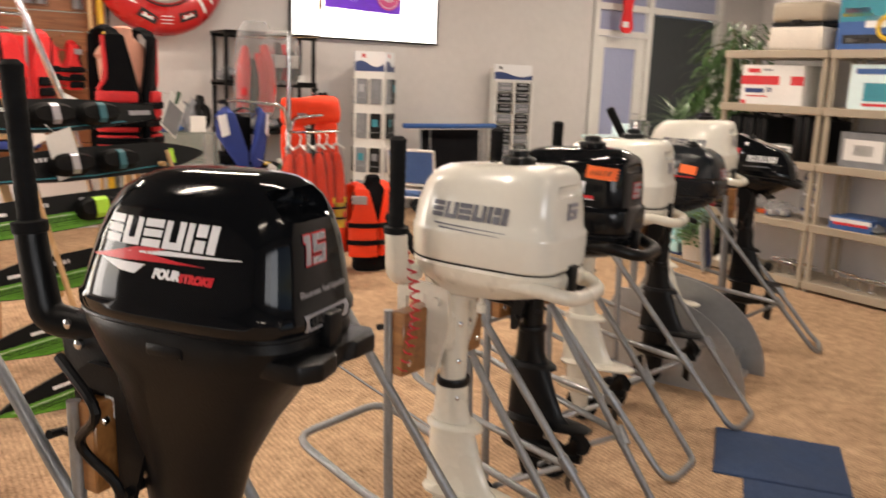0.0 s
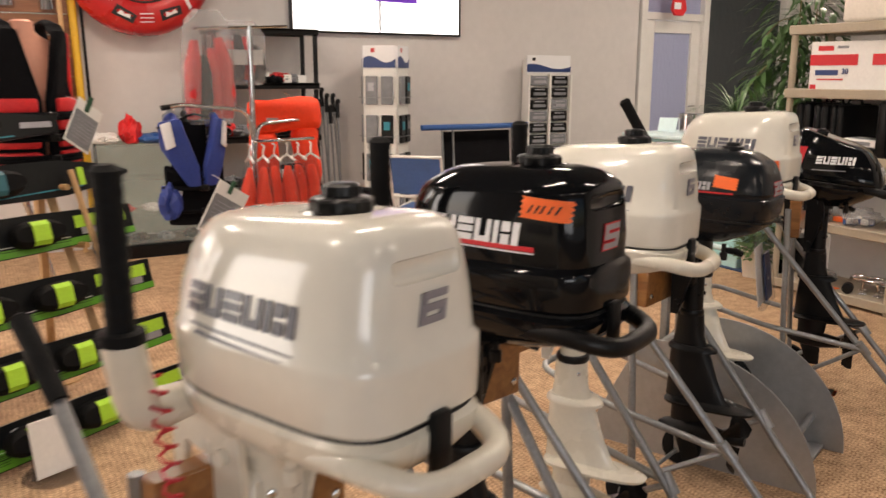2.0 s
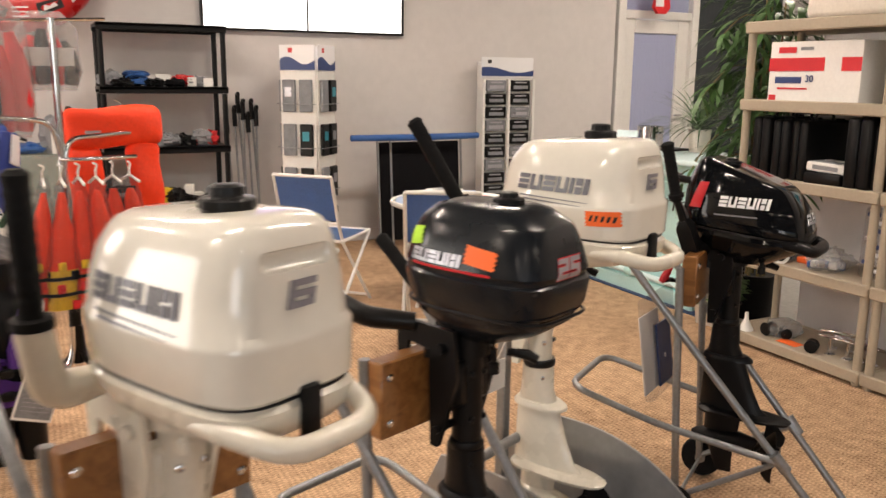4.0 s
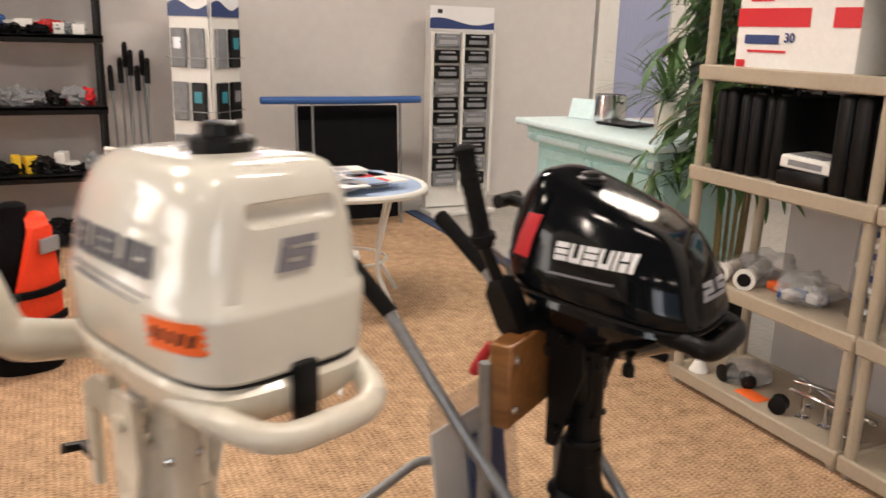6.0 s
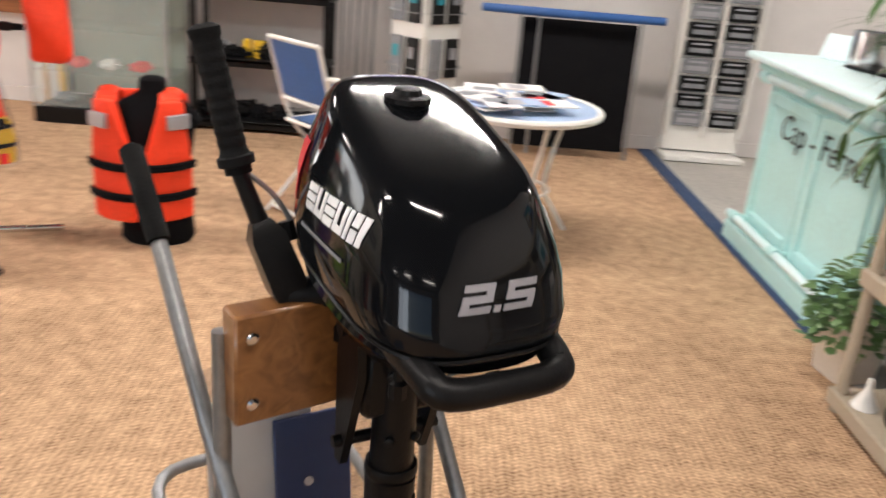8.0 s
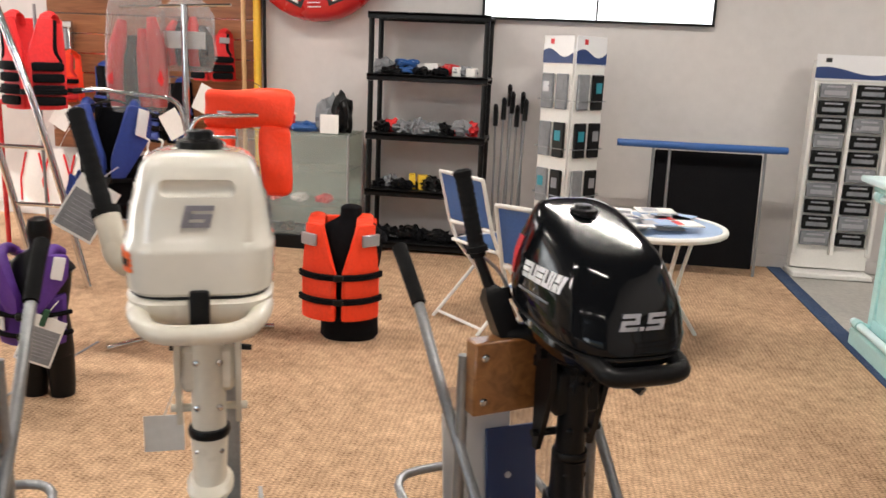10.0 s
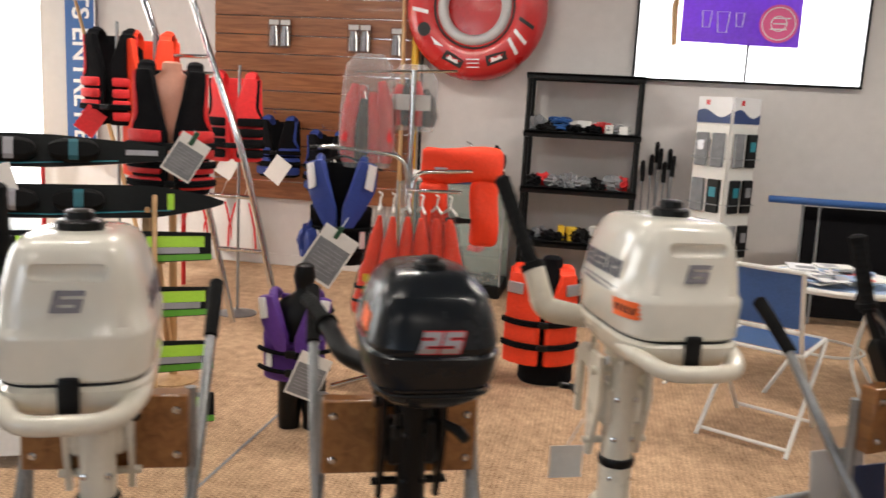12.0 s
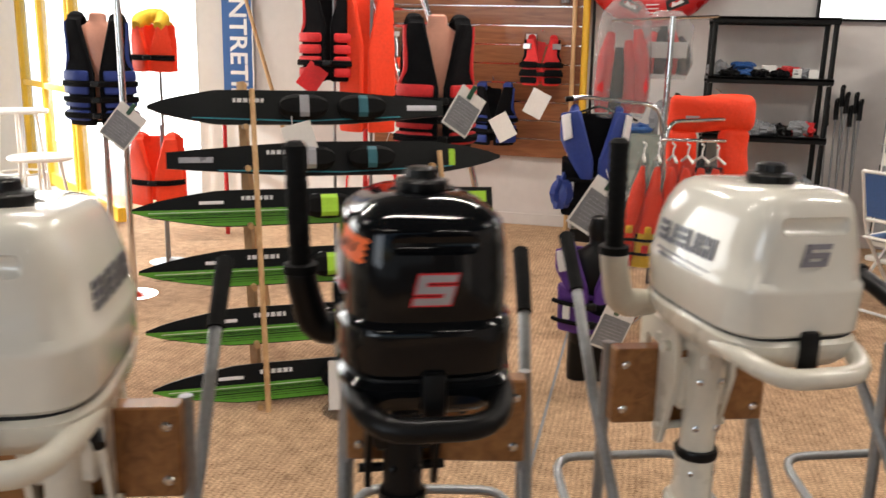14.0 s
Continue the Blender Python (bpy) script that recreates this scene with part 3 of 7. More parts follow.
        part("number", wrap(digits(number, numsize * .74, wide * .6, numshear, .0022), tree, m, (0, 1, 0)), numcol, t, "moulded number " + number, smooth=False)["kind"] = "stuff"
    # leg: bracket, column, exhaust housing, plate, gearcase, propeller
    w = leg_w
    ahead = Matrix.Translation((0, leg_y, 0))
    col = B()
    rings(col, [superell(.050 * w, .045, .05, z, 2.2, 20) for z in (z0 - .05, z0 - .12)], True)
    rings(col, [superell(.036 * w, .034, .034, z, 2, 20) for z in (z0 - .11, .645)], True)
    part("column", col, legpaint, t, m=ahead)
    rg = lathe(B(), [(.043 * w, .648), (.045 * w, .642), (.045 * w, .634), (.042 * w, .628)], 20)
    part("collar", rg, BLK, t, m=ahead)
    low = [superell(.040 * w, .045, .04, .63, 2.2, 24), superell(.036 * w, .05, .045, .56, 2.2, 24), superell(.036 * w, .062, .07, .5, 2.2, 24),
           superell(.030 * w, .068, .10, .42, 2, 24), superell(.028 * w, .07, .13, .36, 2, 24), superell(.03 * w, .072, .15, .345, 2, 24)]
    part("leg", rings(B(), low), legpaint, t, m=ahead)
    if sleeve:
        sl = rings(B(), [superell(.043 * w, .062, .075, .53, 2.2, 24), superell(.05 * w, .07, .09, .52, 2.2, 24), superell(.05 * w, .07, .092, .512, 2.2, 24)])
        part("leg_rib", sl, legpaint, t, m=ahead)
    pl = rings(B(), [superell(.05, .06, .215, .345, 2.4, 28), superell(.062, .07, .225, .338, 2.4, 28), superell(.06, .07, .22, .33, 2.4, 28)])
    part("cavitation_plate", pl, legpaint, t, m=ahead)
    g = B()
    tube(g, [(0, .09, .235), (0, .07, .235), (0, .02, .236), (0, -.06, .236), (0, -.13, .236)], [.006, .02, .032, .034, .022], 14)
    rings(g, [superell(.016, .05, .07, .335, 2, 16), superell(.018, .05, .06, .24, 2, 16)])
    rings(g, [superell(.012, .04, .05, .22, 2, 12), superell(.006, .0, .05, .12, 2, 12)])
    part("gearcase", g, legpaint if paint is CREAM else BLK, t, m=ahead)
    pr = B()
    tube(pr, [(0, -.135, .236), (0, -.2, .236)], [.024, .014], 12)
    for k in range(3):
        a = k * 2 * math.pi / 3 + .4
        fn = lambda u, v, a=a: Vector(((.02 + .085 * u) * math.cos(a + (v - .5) * (.6 + .5 * math.sin(u * 3))), -.165 + (v - .5) * .05, .236 + (.02 + .085 * u) * math.sin(a + (v - .5) * (.6 + .5 * math.sin(u * 3)))))
        sheet(pr, fn, 4, 4, .003)
    part("propeller", pr, BLK, t, "black three-blade propeller", m=ahead)
    # clamp bracket with two screws
    cl = B()
    for sd in (-1, 1):
        prism(cl, [(.05, .70), (.07, .64), (.09, .64), (.095, .85), (.155, .86), (.16, .72), (.18, .72), (.185, .88), (.15, .905), (.03, .9), (.02, .8)], -.006, .006,
              Matrix.Translation((sd * .062, 0, 0)) @ Matrix(((0, 0, 1, 0), (1, 0, 0, 0), (0, 1, 0, 0), (0, 0, 0, 1))))
    tube(cl, [(-.08, .06, .86), (.08, .06, .86)], .012, 10)
    tube(cl, [(-.08, .07, .68), (.08, .07, .68)], .009, 10)
    box(cl, (0, .05, .78), (.11, .05, .1), .01)
    part("clamp_bracket", cl, legpaint, t, m=Matrix.Translation((0, clamp_y, 0)))
    for sd in (-1, 1):
        s = tube(B(), [(sd * .062, .165, .76), (sd * .062, .225, .76)], .007, 8)
        tube(s, [(sd * .062 - .03, .225, .765), (sd * .062 + .03, .228, .755)], [.009, .007], 8)
        part("clamp_screw", s, BLK, t, m=Matrix.Translation((0, clamp_y, 0)))
    lv = tube(B(), [(.05, -.02, z0 - .12), (.075, -.055, z0 - .125), (.085, -.075, z0 - .135)], [.008, .012, .01], 8)
    part("tilt_lever", lv, BLK, t)
    # tiller
    b0, b1, b2, b3 = [Vector(p) for p in tiller]
    part("tiller_arm", tube(B(), [b0, b1, b2, b2 + (b3 - b2) * .12], [.026 * tr, .03 * tr, .028 * tr, .022 * tr], 12, bend=.03) if tr > .7 else tube(B(), [b1 + (b2 - b1) * .4, b2, b2 + (b3 - b2) * .1], [.014, .011, .011], 10), legpaint, t)
    if tr < .7:
        jb = tube(B(), [b0, b1 + (b1 - b0) * .15], [.026, .024], 10)
        tube(jb, [b1 - (b2 - b1) * .1, b1 + (b2 - b1) * .1, b1 + (b2 - b1) * .5, b1 + (b2 - b1) * .62], [.026, .034, .032, .018], 4)
        tube(jb, [b1 + (b2 - b1) * .45 + Vector((.03, 0, 0)), b1 + (b2 - b1) * .6 + Vector((.034, 0, 0))], .011, 8)
        part("tiller_joint", jb, legpaint, t, "black swivel joint of the tiller")
        part("throttle_cable", tube(B(), [b2 + Vector((.01, 0, 0)), b2 + Vector((.045, -.01, -.03)), b1 + (b2 - b1) * .6 + Vector((.04, 0, 0))], .004, 6, bend=.02), STEEL, t)
    gp = B()
    d = b3 - b2
    tube(gp, [b2, b2 + d * .05, b2 + d * .06, b2 + d * .12, b2 + d * .13] + [b2 + d * (.17 + .02 * k) for k in range(37)] + [b2 + d * .92, b2 + d * .97, b3], [.024 * min(1, tr + .1), .024 * min(1, tr + .1), .031 * min(1, tr + .15), .031 * min(1, tr + .15), .0195] + [.0192 * min(1, tr + .3) + .0005 * (1 if (k // 2) % 2 else -1) for k in range(37)] + [.0195, .0205, .012], 14)
    part("tiller_grip", gp, RUBBER, t, "black ribbed rubber grip")
    if knob:
        kb = tube(B(), [(0, Lf * .8, z0 + H * .75), (0, Lf + .045, z0 + H * .78)], .012, 10)
        tube(kb, [(-.035, Lf + .05, z0 + H * .78), (.035, Lf + .05, z0 + H * .78)], [.014, .014], 10)
        part("starter_handle", kb, BLK, t)
    # fuel tap and small fittings under the pan
    for x, y, dz in ((-.06, .1, .1), (.06, .08, .11), (-.05, -.06, .1), (.045, .13, .095)):
        part("fitting", lathe(B(), [(.012, 0), (.012, .02), (.007, .024), (.007, .05)], 8, (x, y, z0 - dz - .03)), BLK if paint is not CREAM else legpaint, t)
    for z in (.60, .70, .80):
        for sx in (-1, 1):
            part("bolt", lathe(B(), [(.007, 0), (.007, .006), (.003, .008)], 8), CHROME if paint is CREAM else BLK, t, m=Matrix.Translation((sx * .022 * w, leg_y - .027, z)) @ Euler((radians(90), 0, radians(25 * sx))).to_matrix().to_4x4())
    return t, tree, z0, H, shear, Lb


def widen(bm, k):
    for v in bm.verts:
        v.co.x *= k
    return bm


def decal(t, tree, name, bm, m, d, material, label=""):
    o = part(name, wrap(bm, tree, m, d), material, t, label, smooth=False)
    if name in ("words", "number_outline"):
        o["kind"] = "stuff"
    return o


def side_m(y, z, sd=-1, rot=0.0):
    return Matrix.Translation((0, y, z)) @ Euler((radians(90), 0, radians(90 * sd))).to_matrix().to_4x4() @ pose(0, 0, 0, 0, 0, rot)


def rear_m(x, z):
    return Matrix.Translation((x, 0, z)) @ Euler((radians(90), 0, 0)).to_matrix().to_4x4()


def rect(w, h, d=.0012, sl=0.0):
    return prism(B(), [(-w / 2 - sl * h, -h / 2), (w / 2 - sl * h, -h / 2), (w / 2 + sl * h, h / 2), (-w / 2 + sl * h, h / 2)], 0, d)


def jag(w, h):
    """A price sticker with a zigzag edge at both ends."""
    n = 8
    o = [(-w / 2 + (.0025 if i % 2 else -.0025), -h / 2 + h * i / n) for i in range(n + 1)][::-1] + [(w / 2 + (.0025 if i % 2 else -.0025), -h / 2 + h * i / n) for i in range(n + 1)]
    return prism(B(), o, 0, .0012)


UP = [(-.08, .12, .935), (-.155, .12, .935), (-.178, .11, 1.03), (-.186, .105, 1.275)]
WHITE6 = dict(paint=CREAM, legpaint=CREAMLEG, prof=SHAPE_SIX, Lf=0, Lb=0, W=0, H=0, ex=0, shear=0, slope=-.05, number="6", numsize=.050, numcol=DECALN, numx=.0, wide=2.1, markcol=DECALG, mark_h=.038, mark_w=.235, markz=.545, numz=.60, marky=-.068, cap=(0, -.115))
L6 = "white outboard motor with grey number six on a tube stand"
m1 = outboard("large black outboard motor marked fifteen, on a tube stand", (.445, 1.34), 34, GLOSSBLK, BLK, SHAPE_FIFTEEN, 0, 0, 0, 1.02, 0, 0, 0, "15", .060, SILVER, -.022, [(-.02, .2, .95), (-.05, .32, .965), (-.05, .345, 1.10), (-.05, .368, 1.415)], cap=None, mark_h=.042, mark_w=.245, markcol=DECALW, markz=.60, leg_w=1.5, numz=.535, sleeve=False, marky=-.008, latch=False, loop=False, wide=1.35, numshear=.2, pan=PAN_FIFTEEN, clamp_y=.06)
m2 = outboard(L6, (1.217, 1.653), 22, tiller=UP, z0=.982, **WHITE6)
m3 = outboard("black outboard motor with number five and orange price sticker", (1.71, 1.923), 23, GLOSSBLK, BLK, SHAPE_FIVE, 0, 0, 0, .985, 0, 0, 0, "5", .056, SILVER, .0, UP, markcol=DECALW, mark_h=.040, mark_w=.232, markz=.565, numz=.54, marky=-.058, wide=2.1, slope=-.05, cap=(0, -.115))
m4 = outboard(L6, (2.243, 2.271), 26, tiller=UP, z0=.985, leg_y=.03, **WHITE6)
m5 = outboard("dark grey outboard motor marked 25 with its tiller folded ahead", (2.862, 2.425), 23, NAVYBLK, BLK, SHAPE_TWENTYFIVE, 0, 0, 0, .962, 0, 0, 0, "25", .050, SILVER, .0, [(-.06, .14, .90), (-.13, .22, .91), (-.16, .31, .95), (-.2, .47, .98)], mark_h=.024, mark_w=.15, markcol=SILVER, markz=.50, numz=.47, leg_w=.85, latch=False, loop=False, wide=1.5, capr=.8, tr=.75, pan=PAN_TWENTYFIVE, cap=(0, -.05), numshear=.3)
m6 = outboard("white outboard motor with an orange price sticker on a plate stand", (3.292, 2.80), 22, tiller=[(-.08, .1, .98), (-.18, .14, .99), (-.20, .16, 1.07), (-.275, .27, 1.30)], z0=1.025, **WHITE6)
m7 = outboard("small glossy black outboard motor marked 2.5 with a raised tiller", (4.067, 2.869), 27, GLOSSBLK, BLK, PROF_FLAT, .2, .19, .130, .95, .178, 3.4, .08, "2.5", .038, SILVER, .0, [(-.048, .114, .885), (-.122, .133, .88), (-.179, .174, 1.04), (-.2145, .204, 1.22)], knob=True, mark_h=.032, mark_w=.165, markcol=DECALW, markz=.54, numz=.36, leg_w=.85, cap=(0, .07), capr=.72, tr=.62, latch=False, slope=.26, reach=.02, hz=.02, marky=-.02, wide=2.1, numshear=.4)

# fifteen: air scoop, swoosh, small words
t, tree, z0, H, sh, Lb = m1
decal(t, tree, "swoosh", prism(B(), [(-.15, -.014), (-.04, .012), (.02, .014), (-.02, .004), (.04, -.003), (.09, -.006), (-.02, -.008)], 0, .001), side_m(.0, z0 + .108), (1, 0, 0), REDINK, "red side stripe")
decal(t, tree, "swoosh", prism(B(), [(-.06, .0), (.02, .007), (.15, .006), (.15, .0045), (.0, -.001)], 0, .001), side_m(.0, z0 + .112), (1, 0, 0), DECALW, "white side stripe")
decal(t, tree, "swoosh", prism(B(), [(-.12, .004), (-.02, .004), (-.04, -.012), (-.07, -.010)], 0, .001), side_m(.0, z0 + .091), (1, 0, 0), DECALW, "white side stripe")
decal(t, tree, "words", letters("FOUR", .019, 0, .25, .0015), side_m(-.02, z0 + .083), (1, 0, 0), DECALW)
decal(t, tree, "words", letters("STROKE", .0165, 0, .25, .0015), side_m(-.075, z0 + .081), (1, 0, 0), REDINK)
decal(t, tree, "number_outline", digits("15", .0444, .81, .2, .0008, .0022), rear_m(-.020, z0 + H * .535), (0, 1, 0), REDINK, "red edge of the number")
decal(t, tree, "words", letters("Electronic Fuel Injection", .0135, 0, 0, .0004), rear_m(-.005, z0 + .062), (0, 1, 0), SILVER)
decal(t, tree, "badge", rect(.125, .026), rear_m(-.005, z0 + .018), (0, 1, 0), SILVER, "silver badge")
decal(t, tree, "words", letters("LEAN BURN", .017, .0014, 0, .0008), rear_m(-.008, z0 + .018), (0, 1, 0), INK)
part("side_pad", box(B(), (-.136, -.02, z0 - .035), (.018, .07, .022), .007, seg=2), BLK, t)
bk = B()
prism(bk, [(.10, .99), (.27, .985), (.30, .95), (.27, .90), (.24, .78), (.20, .70), (.12, .72), (.10, .84)], -.05, .05, Matrix(((0, 0, 1, 0), (1, 0, 0, 0), (0, 1, 0, 0), (0, 0, 0, 1))))
bmesh.ops.bevel(bk, geom=bk.edges[:], offset=.012, segments=2, affect="EDGES", profile=.5)
part("swivel_bracket", bk, BLK, t, "black cast swivel bracket")
for bx, by, bz in ((-.055, .24, .93), (-.055, .19, .76), (-.053, .13, .80), (-.058, .26, .965)):
    part("bolt", lathe(B(), [(.009, -.004), (.009, .006), (.005, .008)], 8), CHROME, t, m=Matrix.Translation((bx, by, bz)) @ Euler((0, radians(-90), 0)).to_matrix().to_4x4())
bm = tube(B(), [(-.12, .22, .93), (-.15, .1, .86), (-.12, .2, .78), (-.1, .1, .7), (-.1, .16, .62)], .009, 8, bend=.05)
part("cable", bm, BLK, t)
part("side_label", box(B(), (-.0525, .175, .845), (.004, .03, .08), .001), PAPER, t, "white sticker")

# stripes under the wordmarks of the white motors
for k, mm in enumerate((m2, m4, m6)):
    t, tree, z0, H, sh, Lb = mm
    for dz, l in ((.385, .2), (.35, .17)):
        decal(t, tree, "stripe", prism(B(), [(-l / 2, .002), (l / 2, -.004), (l / 2, -.005), (-l / 2, -.002)], 0, .001), side_m(-.062, z0 + .24 * dz), (1, 0, 0), DECALG)
t, tree, z0, H, sh, Lb = m2
sp = [(-.145 + .013 * math.cos(k * 1.2), .10 - .03 * math.sin(k / 60 * 3), .99 - .0045 * k) for k in range(70)]
sp = [(x, y + .012 * math.sin(k * 1.2), z) for k, (x, y, z) in enumerate(sp)]
part("safety_cord", tube(B(), sp, .0028, 6), REDCORD, t, "coiled red safety cord")
t, tree, z0, H, sh, Lb = m3
decal(t, tree, "number_outline", digits("5", .0414, 1.26, .25, .0010, .0025), rear_m(0, z0 + H * .54), (0, 1, 0), REDINK, "red outline of the number")
decal(t, tree, "price_sticker", jag(.085, .036), side_m(-.196, z0 + .180, -1, -4), (1, 0, 0), ORANGESTK, "orange price sticker")
for dx in (-.026, -.014, -.004, .01, .022):
    decal(t, tree, "price_marks", rect(.003, .014, .0020, .25), side_m(-.196 - dx, z0 + .180, -1, -4), (1, 0, 0), INK)
decal(t, tree, "stripe", rect(.24, .009), side_m(-.06, z0 + H * .465), (1, 0, 0), REDINK, "red stripe")
decal(t, tree, "stripe", rect(.24, .0025), side_m(-.06, z0 + H * .435), (1, 0, 0), DECALW, "white stripe")
t, tree, z0, H, sh, Lb = m5
decal(t, tree, "price_sticker", jag(.07, .035), side_m(-.075, z0 + H * .56, -1, -6), (1, 0, 0), ORANGESTK, "orange price sticker")
decal(t, tree, "price_sticker", jag(.042, .034), side_m(.10, z0 + H * .66, -1, 10), (1, 0, 0), LIME, "lime price sticker")
decal(t, tree, "number_outline", digits("25", .037, .9, .3, .0008, .002), rear_m(0.002, z0 + H * .47), (0, 1, 0), REDINK, "red edge of the number")
decal(t, tree, "stripe", rect(.2, .005), side_m(.0, z0 + H * .41), (1, 0, 0), REDINK, "red stripe")
t, tree, z0, H, sh, Lb = m6
decal(t, tree, "price_sticker", jag(.085, .036), side_m(-.205, z0 + .055, -1, 3), (1, 0, 0), ORANGESTK, "orange price sticker")
for dx in (-.028, -.014, .002, .016, .03):
    decal(t, tree, "price_marks", rect(.006, .014, .0022, .2), side_m(-.205 - dx, z0 + .055, -1, 3), (1, 0, 0), INK)
part("price_tag", box(B(), (-.1, .12, .60), (.085, .002, .085)), PAPER, t, "hanging white price tag")
part("tag_string", tube(B(), [(-.1, .12, .64), (-.07, .1, .72)], .0015, 4), PAPER, t)
t, tree, z0, H, sh, Lb = m7
decal(t, tree, "warning_label", rect(.1, .05), Matrix.Translation((0, -.05, 0)), (0, 0, -1), GREYINK, "grey warning label on the top")
decal(t, tree, "warning_label", rect(.085, .014), Matrix.Translation((0, -.083, 0)), (0, 0, -1), ORANGESTK, "orange line of the warning label")
decal(t, tree, "stripe", rect(.13, .004, .001), side_m(.01, z0 + H * .30), (1, 0, 0), GREYINK)
decal(t, tree, "flash", prism(B(), [(-.03, -.03), (.0, .05), (.03, .05), (.01, -.03)], 0, .001), side_m(.13, z0 + H * .55), (1, 0, 0), REDINK, "red flash")
part("kill_cord", tube(B(), [(-.11, .2, .83), (-.12, .22, .78), (-.12, .23, .765)], [.008, .014, .010], 8), REDCORD, t, "red kill switch cord")


# ---- motor stands ----
def motor_stand(xy, rz, board_z=.757, board_h=.165):
    t = thing("motor_stand", "grey tube motor stand with a varnished board and small wheels", "motor stand", pose(xy[0], xy[1], 0, 0, 0, rz), "motor stands in a row")
    w = .185
    for sd in (-1, 1):
        part("rail", tube(B(), [(sd * w, .44, .965), (sd * w, .37, .905), (sd * (w - .005), .20, .70), (sd * .135, -.37, .03), (sd * .10, -.405, .013), (0, -.405, .013)], .0125, 10, bend=.05), STEEL, t)
        gpm = tube(B(), [(sd * w, .36, .897), (sd * w, .445, .969), (sd * w, .485, 1.0), (sd * w, .49, 1.003)], [.0165, .0175, .018, .011], 12)
        part("grip", gpm, RUBBER, t, "black foam grip")
        part("leg", tube(B(), [(sd * (w - .018), .165, .84), (sd * (w - .012), .15, .45), (sd * (w - .01), .13, .075)], .0125, 10), STEEL, t)
        wh = lathe(B(), [(.012, -.022), (.05, -.021), (.068, -.016), (.072, 0), (.068, .016), (.05, .021), (.012, .022)], 22)
        wo = part("wheel", wh, RUBBER, t, "black rubber wheel", m=Matrix.Translation((sd * (w + .025), .13, .073)) @ Euler((0, radians(90), 0)).to_matrix().to_4x4())
        part("hub", lathe(B(), [(.018, -.024), (.02, 0), (.018, .024)], 12), STEEL, wo)
        part("strut", tube(B(), [(sd * (w - .01), .13, .09), (sd * .158, -.16, .27)], .010, 8), STEEL, t)
        part("joint", tube(B(), [(sd * .165, -.15, .30), (sd * .155, -.19, .25)], .018, 10), STEEL, t)
    part("brace", tube(B(), [(-.165, -.17, .275), (-.19, .2, .33), (-.18, .50, .40), (.18, .50, .40), (.19, .2, .33), (.165, -.17, .275)], .0115, 10, bend=.07), STEEL, t)
    part("axle", tube(B(), [(-w - .04, .13, .073), (w + .04, .13, .073)], .007, 8), STEEL, t)
    bd = part("board", box(B(), (0, .137, board_z), (.335, .045, board_h), .004), BOARDWOOD, t, "varnished wooden transom board")
    for sx in (-1, 1):
        for z in (board_z - board_h * .3, board_z + board_h * .3):
            lt = lathe(B(), [(.009, -.002), (.009, .002), (.005, .005)], 10)
            part("bolt", lt, CHROME, bd, m=Matrix.Translation((sx * .145, .113, z)) @ Euler((radians(90), 0, 0)).to_matrix().to_4x4())
    return t


for xy, rz in (((.47, 1.41), 28), ((1.23, 1.625), 18), ((1.765, 1.92), 14), ((2.25, 2.245), 20), ((2.845, 2.42), 21)):
    motor_stand(xy, rz)
motor_stand((4.045, 2.85), 34, .80, .16)

# plate stand under the sixth motor
t = thing("plate_stand", "grey sheet-metal stand with two half-round side plates", "motor stand", pose(3.25, 2.78, 0, 0, 0, 24))
for x in (-.26, .16):
    o = [(-.5, 0)] + [(-.02 - .48 * math.cos(math.pi * k / 20 * .5), .44 * math.sin(math.pi * k / 20 * .5)) for k in range(1, 21)] + [(.14, .44), (.36, .0)]
    mm = Matrix.Translation((x, 0, 0)) @ Matrix(((0, 0, 1, 0), (1, 0, 0, 0), (0, 1, 0, 0), (0, 0, 0, 1)))
    part("side_plate", prism(B(), o, -.004, .004, mm), ALU, t, smooth=False)
for y, z in ((-.38, .12), (.15, .10), (.1, .40)):
    part("cross_tube", tube(B(), [(-.256, y, z), (.156, y, z)], .014, 10), STEEL, t)
part("base_sheet", box(B(), (-.05, -.13, .012), (.41, .6, .012), .002), ALU, t)
part("mast", box(B(), (.10, .2, .43), (.035, .03, .84), .004), STEEL, t)
part("mount", box(B(), (.085, .17, .82), (.05, .07, .06), .004), STEEL, t)

